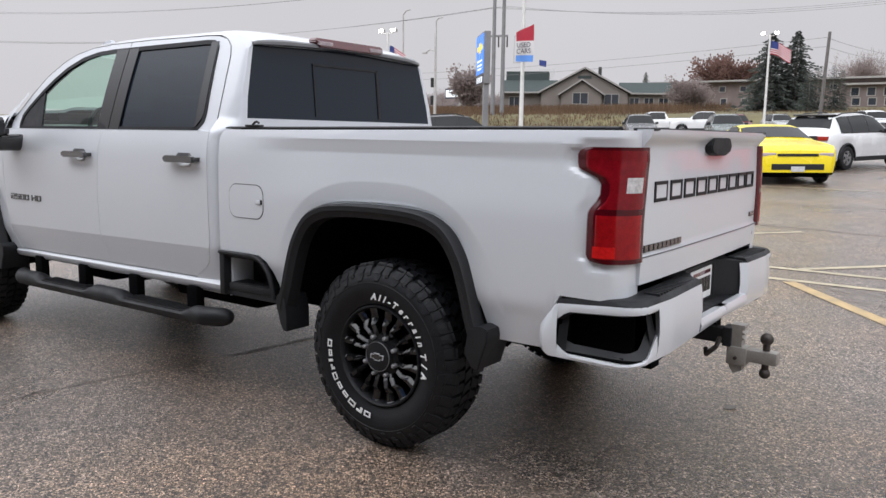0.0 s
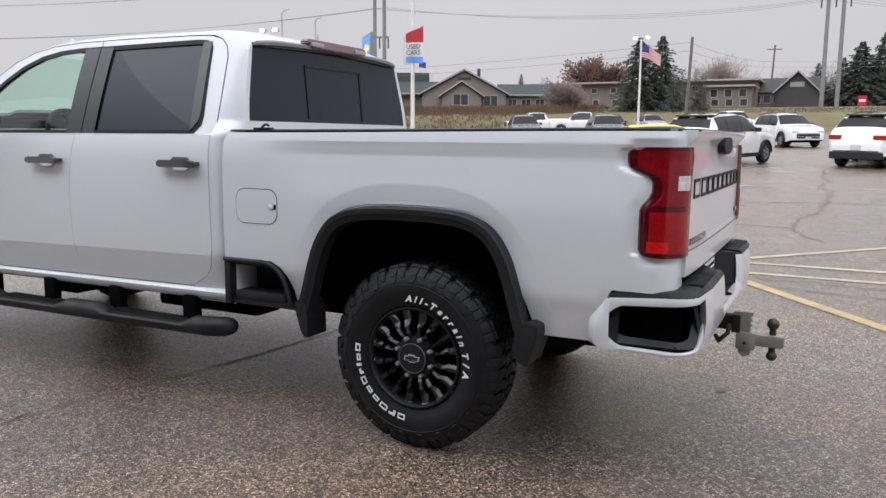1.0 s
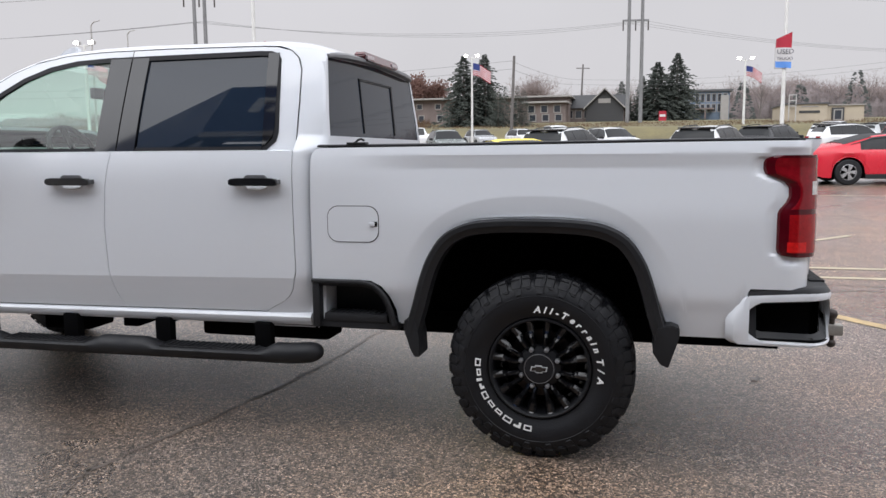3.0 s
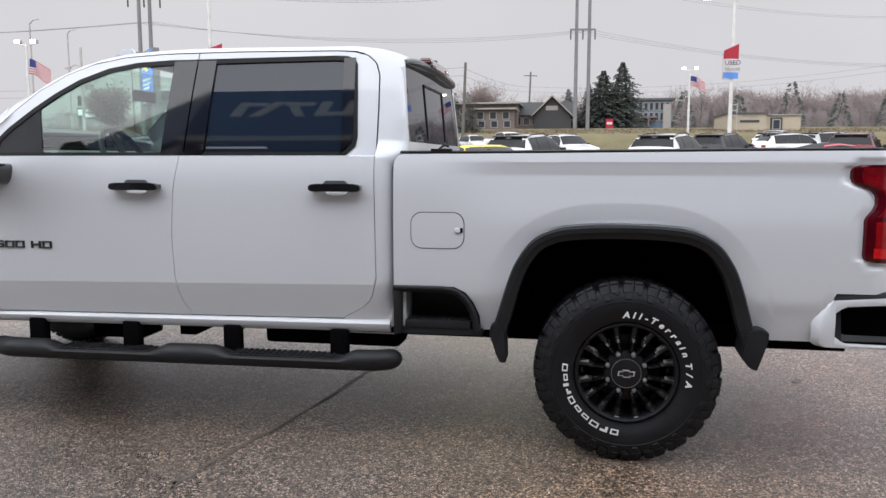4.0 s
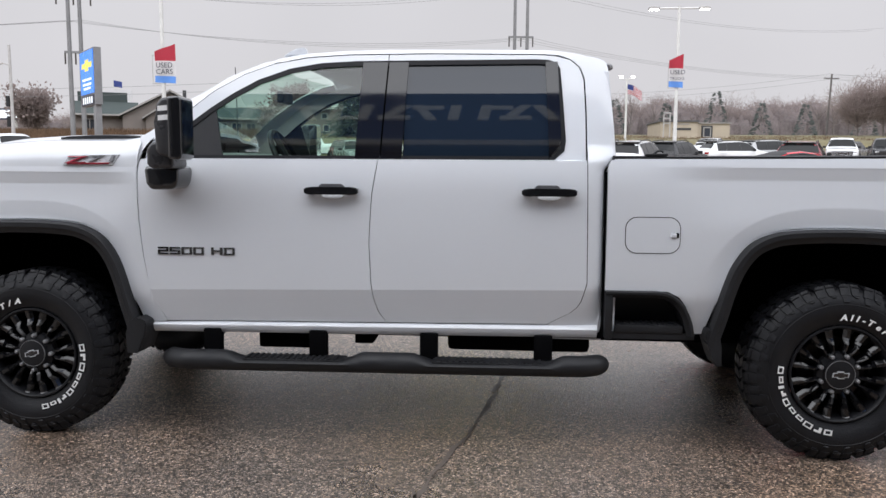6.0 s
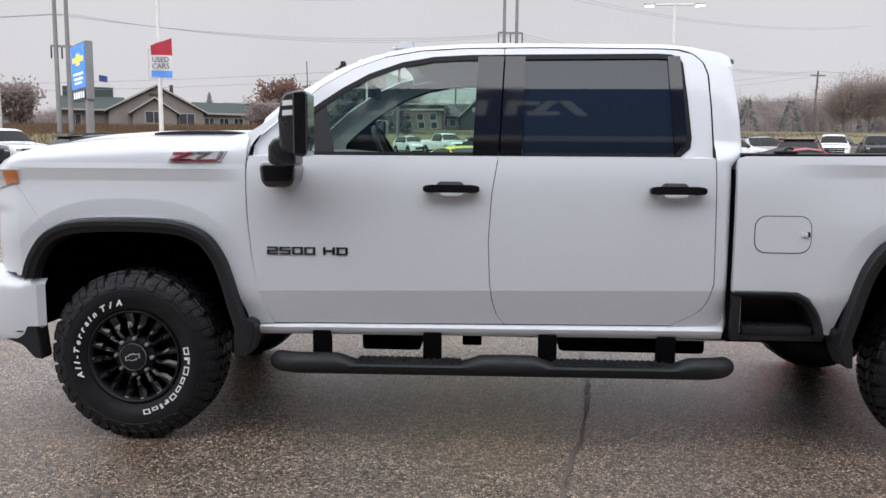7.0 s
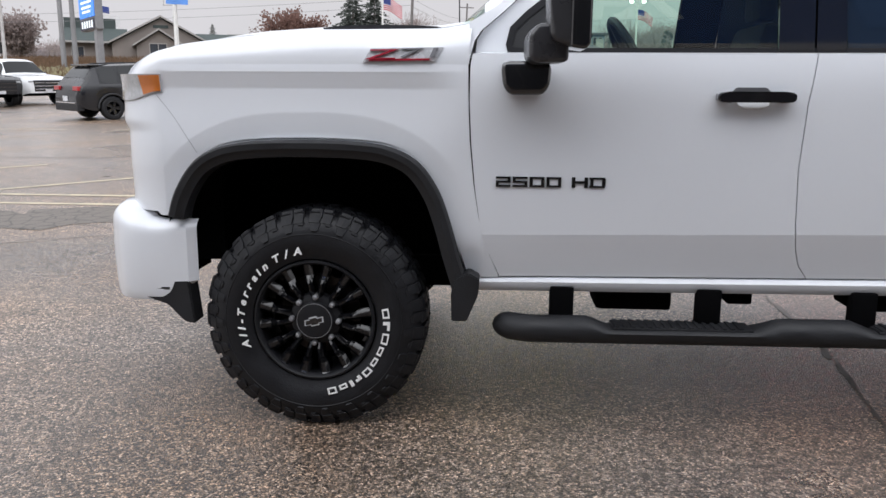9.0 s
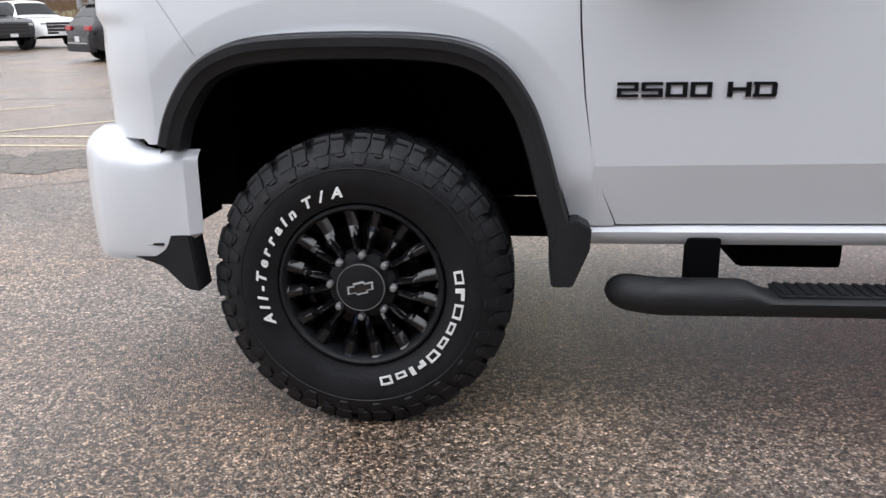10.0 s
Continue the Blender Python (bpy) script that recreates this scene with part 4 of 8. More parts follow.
# pillars in front of the roof
for side in (0, 1):
    bm = bmesh.new()
    def apil(u, v):
        x = -3.40 + 0.60 * u
        lo = lerp_list([(-3.40, 1.50), (-3.30, 1.58), (-3.235, 1.675), (-3.10, 1.785), (-2.95, 1.870), (-2.80, 1.925)], x)
        hi = lerp_list(ROOF, x)
        z = lo + (hi - lo) * v
        return Vector((x, glass_y(lo) + 0.10 * v ** 1.6, z))
    grid(bm, 16, 5, apil)
    rim_in(bm, (0, 0.03, -0.01))
    part("windscreen_pillar", flip(bm, side), M_PAINT, truck, "", True)
bm = bmesh.new()
def screen(u, v):
    x = -3.43 + 0.63 * u
    t = 2 * v - 1
    z = lerp_list(ROOF, x) - 0.012
    ye = glass_y(z) + 0.07
    return Vector((x - 0.10 * (1 - t * t), ye + (2 * YC - 2 * ye) * v, z))
grid(bm, 14, 20, screen)
ws = part("windscreen", bm, M_GLASS_CLEAR, truck, "clear windscreen", True)
ws.visible_shadow = False

# rear of the cab
def back_x(z):
    return -1.062 - 0.09 * max(0, z - 1.45)


bm = bmesh.new()
W_OUT = [(0.14, 1.40), (0.165, 1.62), (0.235, 1.88), (0.30, 1.93), (0.99, 1.955), (1.68, 1.93), (1.745, 1.88), (1.815, 1.62), (1.84, 1.40)]
W_IN = [(0.185, 1.508), (0.20, 1.62), (0.265, 1.900), (0.99, 1.925), (1.715, 1.900), (1.78, 1.62), (1.795, 1.508)]
vo = [bm.verts.new((back_x(z), y, z)) for y, z in W_OUT]
vi = [bm.verts.new((back_x(z), y, z)) for y, z in W_IN]
es = [bm.edges.new((a, b)) for loop in (vo, vi) for a, b in zip(loop, loop[1:] + loop[:1])]
bmesh.ops.triangle_fill(bm, edges=es, use_beauty=True)
rim_in(bm, (-0.03, 0, 0))
part("cab_rear_wall", bm, M_PAINT, truck, "", False)
part("cab_rear_lower", box(bmesh.new(), -1.17, -1.135, 0.08, 1.90, 0.60, 1.42), M_PAINT, truck)
for side in (0, 1):
    bm = bmesh.new()
    def ccorner(u, v):
        z = 0.553 + (1.411 - 0.058 * u * u) * v
        xs_ = seam_at(z) + G if z < 1.449 else lerp_list([(1.45, -1.207), (1.67, -1.210), (1.84, -1.218), (1.90, -1.239), (1.94, -1.284), (1.957, -1.325), (1.966, -1.36)], z)
        ya, yb = side_y(xs_, min(z, 1.449)), glass_y(z) - .004
        a0 = Vector((xs_, ya + (yb - ya) * smooth01((z - 1.425) / 0.09), z))
        b0 = Vector((-1.115 + (back_x(z) + 1.115) * smooth01((z - 1.385) / 0.075), lerp_list([(0.60, 0.095), (0.66, 0.10), (0.8, 0.15), (1.40, 0.15), (1.62, 0.165), (1.88, 0.245), (1.97, 0.31)], z), z))
        c0 = Vector((b0.x, a0.y + 0.004, z))
        return a0 * (1 - u) ** 2 + c0 * 2 * u * (1 - u) + b0 * u ** 2
    grid(bm, 12, 120, ccorner)
    part("cab_rear_corner", flip(bm, side), M_PAINT, truck, "", True)
bm = bmesh.new()
def header(u, v):
    t = 2 * u - 1
    y = 0.262 + 1.456 * u
    z0 = 1.898 + 0.024 * (1 - t * t)
    ye = glass_y(1.905)
    z1 = max(z0 + 0.004, 1.905 + 0.041 * (1 - abs((y - YC) / (YC - ye)) ** 6.5) + 0.003)
    sec = [(-0.012, 0.0), (0.026, 0.0), (0.034, 0.12), (0.032, 0.6), (0.016, 0.92), (-0.012, 1.0)]
    a = v * 5
    k = min(4, int(a))
    f = a - k
    ox, oz = sec[k][0] + (sec[k + 1][0] - sec[k][0]) * f, sec[k][1] + (sec[k + 1][1] - sec[k][1]) * f
    return Vector((-1.092 + ox * (1 - abs(t) ** 12), y, z0 + (z1 - z0) * oz))
grid(bm, 44, 10, header)
rim_in(bm, (-0.03, 0, 0))
part("rear_header", bm, M_HEADER, truck, "grey trim band above the rear window", True)
bm = bmesh.new()
prism(bm, [(0.69, 1.962), (0.70, 1.980), (1.28, 1.980), (1.29, 1.962), (1.26, 1.928), (0.72, 1.928)], lambda p: (-1.046 - 0.25 * (p[1] - 1.928), p[0], p[1]), lambda p: (-1.12, p[0], p[1]))
bmesh.ops.bevel(bm, geom=list(bm.edges), offset=0.006, segments=2, affect="EDGES")
part("brake_lamp", bm, M_DEEPRED, truck, "dark red centre brake lamp between two clear cargo lamps", True)
for y0 in (0.705, 1.155):
    part("cargo_lamp", box(bmesh.new(), -1.062, -1.0455, y0, y0 + 0.12, 1.938, 1.962, 0.004), M_LENSDIM, truck, "clear cargo lamp")
bm = bmesh.new()
prism(bm, W_IN, lambda p: (back_x(p[1]) - 0.004, p[0], p[1]), lambda p: (back_x(p[1]) - 0.010, p[0], p[1]))
rg = part("rear_glass", bm, M_GLASS_TINT, truck, "dark-tinted rear window with a sliding pane")
rg.visible_shadow = False
for y0, y1, z0, z1 in ((0.70, 0.708, 1.53, 1.83), (1.262, 1.282, 1.53, 1.83), (0.70, 1.282, 1.822, 1.834)):
    bm = bmesh.new()
    prism(bm, [(y0, z0), (y1, z0), (y1, z1), (y0, z1)], lambda p: (back_x(p[1]) + 0.002, p[0], p[1]), lambda p: (back_x(p[1]) - 0.004, p[0], p[1]))
    part("slider_frame", bm, M_BLACK, rg)

# tailgate
def gate(u, v):
    z = 0.880 + 0.585 * v
    y = 0.172 + 1.636 * u
    bulge = 0.014 * (1 - (2 * u - 1) ** 4)
    x = 1.145 + bulge + 0.006 * math.sin(math.pi * v)
    x += 0.034 * smooth01((z - 1.395) / 0.055)          # spoiler lip on top
    x += -0.010 * smooth01((z - 0.985) / 0.012) + 0.010
    return Vector((x, y, z))


bm = bmesh.new()
grid(bm, 24, 40, gate)
rim_in(bm, (-0.06, 0, 0))
tailgate = part("tailgate", bm, M_PAINT, truck, "white painted tailgate", True)
part("tailgate_top", box(bmesh.new(), 1.10, 1.183, 0.180, 1.800, 1.458, 1.470, 0.004), M_BLACK, tailgate)
bm = bmesh.new()
prism(bm, [(.86, 1.372), (.84, 1.40), (.87, 1.437), (1.11, 1.437), (1.14, 1.40), (1.12, 1.372), (1.06, 1.358), (.92, 1.358)], lambda p: (1.196, p[0], p[1]), lambda p: (1.15, p[0], p[1]))
bmesh.ops.bevel(bm, geom=list(bm.edges), offset=0.005, segments=2, affect="EDGES")
part("tailgate_handle", bm, M_BLACK, tailgate, "black tailgate handle", True)

# tail lamps
lamps = {}
for side in (0, 1):
    def lens(tz, da, db, off):
        bm = bmesh.new()
        g = []
        for z in tz:
            a, b = tl_left(z) + da, S_END - db
            row = []
            for k in range(21):
                q = k / 20
                s = a + (b - a) * q
                p = bed_path(s, z)
                t = (bed_path(s + 0.004, z) - p).normalized()
                row.append(bm.verts.new(p + Vector((t.y, -t.x, 0)) * (off - 0.010 * (1 - smooth01(q * 7)))))
            g.append(row)
        for p, q in zip(g, g[1:]):
            for k in range(20):
                bm.faces.new((p[k], p[k + 1], q[k + 1], q[k]))
        rim_in(bm, (-0.02, 0.03, 0))
        return flip(bm, side)
    tl = part("tail_lamp", lens(spaced(0.970, 1.398, 0.006), 0, 0.006, 0.024), M_RED, truck, "red tail lamp wrapping round the bed corner", True)
    part("upper_lens", lens(spaced(1.172, 1.386, 0.006), 0.014, 0.030, 0.0266), M_REDLIT, tl, "", True)
    part("lower_lens", lens(spaced(0.988, 1.150, 0.006), 0.018, 0.034, 0.0270), M_REDLAMP, tl, "", True)
    lamps[side] = tl
    bm = bmesh.new()
    def patch(s0, s1, z0, z1, off):
        def f(u, v):
            s, z = s0 + (s1 - s0) * u, z0 + (z1 - z0) * v
            p = bed_path(s, z)
            t = (bed_path(s + 0.004, z) - p).normalized()
            return p + Vector((t.y, -t.x, 0)) * off
        return f
    grid(bm, 5, 3, patch(S_END - 0.112, S_END - 0.050, 1.232, 1.288, 0.0280))
    rim_in(bm, (-0.01, 0.01, 0))
    part("reverse_lamp", flip(bm, side), M_REVERSE, tl, "clear ribbed reverse lamp", True)

# rear bumper: plan path from the flank round the corner to the middle
def rb_path(s):
    if s < 0.30:
        return 0.835 + s, 0.020 + 0.0 * s
    a = min((s - 0.30) / 0.10, math.pi / 2 * 0.82)
    x, y = 1.135 + 0.10 * math.sin(a), 0.020 + 0.10 * (1 - math.cos(a))
    rest = max(0, s - 0.30 - 0.082 * math.pi / 2)
    return min(1.25, x + rest * 0.10), y + rest


for side in (0, 1):
    def strip(s0, s1, z0, z1, name="rear_bumper", n=24, rows=4, bul=0.010, lab="white painted rear bumper"):
        bm = bmesh.new()
        def f(u, v):
            s = s0 + (s1 - s0) * u
            x, y = rb_path(s)
            zz0, zz1 = z0(s), z1(s)
            x2, y2 = rb_path(s + .004)
            t = Vector((x2 - x, y2 - y)).normalized()
            b = bul * math.sin(math.pi * v)
            return Vector((x + t.y * b, y - t.x * b, zz0 + (zz1 - zz0) * v))
        grid(bm, n, rows, f)
        rim_in(bm, (-0.03, 0.035, 0))
        return part(name, flip(bm, side), M_PAINT, truck, lab, True)
    top = lambda s: lerp_list([(0, .71), (.055, .80), (.30, .818), (.97, .830)], s)
    bot = lambda s: lerp_list([(0, .605), (.02, .588), (.3, .584), (.45, .602), (1.35, .625)], s)
    hole_t = lambda s: lerp_list([(.06, .738), (.10, .772), (.35, .789), (.50, .795)], s)
    hole_b = lambda s: lerp_list([(.06, .64), (.10, .608), (.35, .604), (.44, .620), (.50, .70)], s)
    strip(0.0, 0.062, bot, top, n=5)
    strip(0.062, 0.505, hole_t, top, n=18, rows=2, bul=0.004)
    strip(0.062, 0.505, bot, hole_b, n=18, rows=2, bul=0.004)
    strip(0.505, 0.97, bot, top, n=16)
    strip(0.97, 1.35, bot, lambda s: 0.676, n=12)
    # black rim inside the hole of the white corner
    def bay_rim(lo, hi, s0, s1, nm="bay_rim"):
        bm = bmesh.new()
        def f(u, v):
            s = s0 + (s1 - s0) * u
            x, y = rb_path(s)
            x2, y2 = rb_path(s + .004)
            t = Vector((x2 - x, y2 - y)).normalized()
            d = .008 + .030 * v
            return Vector((x - t.y * d, y + t.x * d, lo(s) + (hi(s) - lo(s)) * v))
        grid(bm, 16, 2, f)
        part(nm, flip(bm, side), M_BLACK, truck, "", True)
    bay_rim(lambda s: hole_b(s) - .004, lambda s: hole_b(s) + .032, .062, .505)
    bay_rim(lambda s: hole_t(s) + .004, lambda s: hole_t(s) - .012, .062, .505)
    bay_rim(hole_b, hole_t, .055, .095)
    bay_rim(hole_b, hole_t, .51, .47)
    # corner step bay, near-black so that its shade sits in the colour
    bm = bmesh.new()
    box(bm, .88, 1.16, .13, .15, .58, .81)
    box(bm, .88, .90, .05, .15, .58, .80)
    grid(bm, 14, 1, lambda u, v: Vector((rb_path(.06 + .44 * u)[0] * (1 - v) + v * 1.0, rb_path(.06 + .44 * u)[1] * (1 - v) + v * .35, 0.615)))
    grid(bm, 14, 1, lambda u, v: Vector((rb_path(.06 + .44 * u)[0] * (1 - v) + v * 1.0, rb_path(.06 + .44 * u)[1] * (1 - v) + v * .35, 0.79)))
    box(bm, 1.05, 1.22, .25, .30, .58, .81)
    part("corner_step_bay", flip(bm, side), M_DARK, truck, "black corner step bay with treads", False)
    bm = bmesh.new()
    for i in range(9):
        for j in range(3):
            box(bm, .925 + .027 * i, .943 + .027 * i, .045 + .03 * j, .065 + .03 * j, .615, .622)
    part("step_tread", flip(bm, side), M_GLOSS, truck, "")
    # black top pad with grooves
    bm = bmesh.new()
    def pad(u, v):
        s = 0.055 + 0.915 * u
        x, y = rb_path(s)
        xi = lerp_list([(0, .90), (.30, 1.06), (.42, 1.13), (1.2, 1.155)], s)
        yi = lerp_list([(0, .06), (.30, .10), (.42, .16), (.7, y)], s) if s < .5 else y
        e = 0.004 + 0.96 * v
        return Vector((x * (1 - v) + xi * v, y * (1 - v) + yi * v, top(s) + 0.001 + 0.020 * smooth01(v * 6)))
    grid(bm, 30, 8, pad)
    rim_in(bm, (0, 0, -0.03))
    bp = part("bumper_step_pad", flip(bm, side), M_BLACK, truck, "black grooved bumper step pad", True)
    for i in range(14):
        yy = 0.20 + 0.030 * i
        part("pad_rib", flip(box(bmesh.new(), 1.165, 1.228, yy, yy + 0.014, 0.838, 0.8515, 0.003), side), M_BLACK, bp)
bm = bmesh.new()
prism(bm, [(1.240, .60), (1.244, .635), (1.130, .765), (1.130, 1.215), (1.244, 1.345), (1.240, 1.38), (1.09, 1.38), (1.09, .60)], lambda p: (p[0], p[1], .640), lambda p: (p[0], p[1], .852 if p[0] < 1.2 else .836))
prism(bm, [(1.236, .61), (1.244, .66), (1.244, 1.32), (1.236, 1.37), (1.10, 1.37), (1.10, .61)], lambda p: (p[0], p[1], .630), lambda p: (p[0], p[1], .668))
part("plate_recess", bm, M_BLACK, truck, "black plastic number plate recess")
plate = part("number_plate", box(bmesh.new(), 1.131, 1.138, 0.84, 1.145, 0.685, 0.835, 0.004), M_WHITE, truck, "white number plate with dark bars")
for i in range(6):
    part("plate_bar", box(bmesh.new(), 1.138, 1.141, 0.875 + 0.042 * i, 0.905 + 0.042 * i, 0.72, 0.79), M_STEEL, plate)
part("plate_band", box(bmesh.new(), 1.138, 1.141, 0.87, 1.11, 0.805, 0.822), M_DEEPRED, plate)

# chassis and running gear seen below the sills
bm = bmesh.new()
for y in (0.50, 1.40):
    box(bm, -4.5, 1.1, y, y + 0.09, 0.46, 0.58)
box(bm, -3.2, -1.4, 0.45, 1.5, 0.50, 0.56)
box(bm, 0.62, 1.05, 0.3, 1.65, 0.60, 0.72)
part("chassis_rail", bm, M_DARK, truck, "black chassis rails")
bm = bmesh.new()
tube(bm, [(0, 0.2, .42), (0, 1.78, .42)], 0.055, 10)
tube(bm, [(-.16, .99, .40), (-.05, .99, .42), (.1, .99, .42), (.17, .99, .42)], [.05, .14, .14, .05], 12)
part("rear_axle", bm, M_DARK, truck, "", True)
part("front_axle", tube(bmesh.new(), [(-4.036, .2, .42), (-4.036, 1.78, .42)], 0.05, 10), M_DARK, truck, "", True)
bm = bmesh.new()
tube(bm, [(.72, .99, .60), (.72, .99, .60), (.74, .99, .48), (.74, .99, .48)], [.0, .36, .36, 0.0], 24)
part("spare_wheel", bm, M_DARK, truck, "", True)
part("under_tank", box(bmesh.new(), -1.90, -1.15, .30, .52, .43, .56, .03), M_DARK, truck, "", True)
part("battery_box", box(bmesh.new(), -2.93, -2.62, .30, .52, .42, .55, .02), M_DARK, truck, "", True)
part("fuel_filter", box(bmesh.new(), -2.40, -2.30, .30, .5, .455, .52, .01), M_DARK, truck, "", True)

# running boards
for side in (0, 1):
    bm = bmesh.new()
    N = 90
    seg = 14
    rings = []
    flats = ((-2.955, -2.345), (-2.0, -1.345))
    for i in range(N + 1):
        q_ = i / N
        q_ = q_ - math.sin(q_ * math.tau) / math.tau * .72
        x = -3.352 + 2.272 * q_
        endd = min(x + 3.352, -1.08 - x)
        k = math.sqrt(max(0.0, 1 - (1 - min(1, endd / 0.07)) ** 2))
        r = max(0.004, 0.052 * k)
        y = 0.005 + 0.05 * smooth01((0.16 - endd) / 0.16)
        z = 0.422 + 0.008 * (x + 3.35) / 2.27 * 2
        f = max(smooth01((min(x - a, b - x) + 0.05) / 0.10) for a, b in flats)
        ring = []
        for q in range(seg):
            ang = q * math.tau / seg
            dy, dz = math.cos(ang) * r * 1.12, math.sin(ang) * r
            if dz > 0:
                dz *= 1 - 0.72 * f
            dy *= 1 + 0.28 * f if dy > 0 else 1
            ring.append(bm.verts.new((x, y + dy, z + dz)))
        rings.append(ring)
    for a, b in zip(rings, rings[1:]):
        for q in range(seg):
            bm.faces.new((a[q], a[(q + 1) % seg], b[(q + 1) % seg], b[q]))
    bm.faces.new(rings[0]); bm.faces.new(rings[-1][::-1])
    rb = part("running_board", flip(bm, side), M_BLACK, truck, "black tubular running board with tread pads", True)
    for a, b in flats:
        bm = bmesh.new()
        zz = 0.422 + 0.008 * ((a + b) / 2 + 3.35) / 2.27 * 2
        box(bm, a + 0.05, b - 0.05, -0.035, 0.075, zz + 0.008, zz + 0.018, 0.003)
        n = int((b - a - 0.1) / 0.03)
        for i in range(n):
            x = a + 0.06 + 0.03 * i
            box(bm, x, x + 0.014, -0.03, 0.07, zz + 0.016, zz + 0.023, 0, Matrix.Translation((x, 0, 0)) @ Matrix.Shear("XY", 4, (0, 0)) @ Matrix.Translation((-x, 0, 0)))
        part("tread_pad", flip(bm, side), M_BLACK, rb, "dark ribbed tread pad")
    for x in (-3.09, -2.54, -1.975, -1.405):
        bm = box(bmesh.new(), x - 0.045, x + 0.045, 0.045, 0.10, 0.425, 0.575, 0.008)
        box(bm, x - 0.04, x + 0.04, 0.09, 0.32, 0.545, 0.575, 0.004)
        part("board_bracket", flip(bm, side), M_DARK, truck, "black running board bracket", True)

# mirrors: a tall upper head on an elbow and a foot at the door
def blob(out, y0, y1, bev, lean=0.0):
    """A block of the given x-z outline between two y, with rounded edges; lean shifts the outer face in x."""
    bm = bmesh.new()
    prism(bm, out, lambda p: (p[0] + lean, y0, p[1]), lambda p: (p[0], y1, p[1]))
    bmesh.ops.bevel(bm, geom=list(bm.edges), offset=bev, segments=4, affect="EDGES", profile=0.55)
    return bm


for side in (0, 1):
    mirror = part("door_mirror", flip(blob([(-3.196, 1.47), (-3.198, 1.60), (-3.190, 1.675), (-3.165, 1.708), (-3.085, 1.716), (-3.085, 1.43), (-3.175, 1.45)], -.325, -.185, .017, .010), side), M_SHELL, truck, "large black towing mirror on its arm", True)
    part("mirror_rim", flip(blob([(-3.125, 1.435), (-3.125, 1.712), (-3.068, 1.716), (-3.060, 1.70), (-3.060, 1.445), (-3.075, 1.428)], -.333, -.182, .012), side), M_GLOSS, mirror, "gloss black rim round the mirror glass", True)
    part("mirror_elbow", flip(blob([(-3.262, 1.405), (-3.262, 1.478), (-3.235, 1.512), (-3.16, 1.515), (-3.135, 1.49), (-3.135, 1.392), (-3.235, 1.388)], -.285, -.09, .018, .012), side), M_SHELL, mirror, "rounded black mirror elbow", True)
    part("mirror_foot", flip(blob([(-3.338, 1.385), (-3.322, 1.402), (-3.185, 1.402), (-3.165, 1.385), (-3.170, 1.320), (-3.192, 1.288), (-3.305, 1.286), (-3.330, 1.315)], -.135, .075, .020), side), M_GLOSS, mirror, "gloss black mirror foot", True)
    part("mirror_arm", flip(blob([(-3.225, 1.40), (-3.225, 1.44), (-3.165, 1.44), (-3.165, 1.40)], -.16, -.05, .012), side), M_SHELL, mirror, "", True)
    for z0 in (1.606, 1.648):
        bm = bmesh.new()
        prism(bm, [(-3.180, z0), (-3.128, z0 + .004), (-3.128, z0 + .027), (-3.180, z0 + .023)], lambda p: (p[0] + .012, -0.3275, p[1]), lambda p: (p[0] - .022, -0.23, p[1]))
        part("mirror_lamp", flip(bm, side), M_WHITE, mirror, "clear strip lamp")
    bm = bmesh.new()
    prism(bm, [(-.318, 1.46), (-.318, 1.70), (-.197, 1.70), (-.197, 1.45)], lambda p: (-3.0585, p[0], p[1]), lambda p: (-3.07, p[0], p[1]))
    part("mirror_glass", flip(bm, side), M_CHROME, mirror, "mirror glass")

# antennas
bm = bmesh.new()
prism(bm, [(-2.80, 1.985), (-2.76, 2.008), (-2.72, 2.028), (-2.675, 2.030), (-2.665, 1.985)], lambda p: (p[0], 0.40, p[1]), lambda p: (p[0], 0.44, p[1]))
bmesh.ops.bevel(bm, geom=list(bm.edges), offset=0.007, segments=2, affect="EDGES")
part("roof_antenna", bm, M_PAINT, truck, "white shark-fin roof antenna", True)
part("mast_antenna", tube(bmesh.new(), [(-3.575, 1.88, 1.46), (-3.58, 1.885, 1.80), (-3.588, 1.89, 2.11)], [0.006, 0.0035, 0.003], 8), M_BLACK, truck, "thin black mast antenna", True)

# ---- wheels ----
R_TYRE, R_RIM = 0.433, 0.237


def tyre_mesh():
    bm = bmesh.new()
    prof = [(0.236, 0.075), (0.236, 0.030), (0.243, 0.014), (0.256, 0.010), (0.275, 0.0), (0.30, -0.009), (0.325, -0.012), (0.352, -0.009), (0.374, 0.0), (0.395, 0.014),
            (0.410, 0.030), (0.417, 0.06), (0.420, 0.13), (0.417, 0.20), (0.410, 0.235), (0.38, 0.265), (0.325, 0.275), (0.27, 0.262), (0.236, 0.235), (0.236, 0.19)]
    lathe(bm, prof, 96)
    # fine raised rings of the sidewall
    lathe(bm, [(0.340, -0.0105), (0.342, -0.0125), (0.344, -0.010)], 96)
    return bm


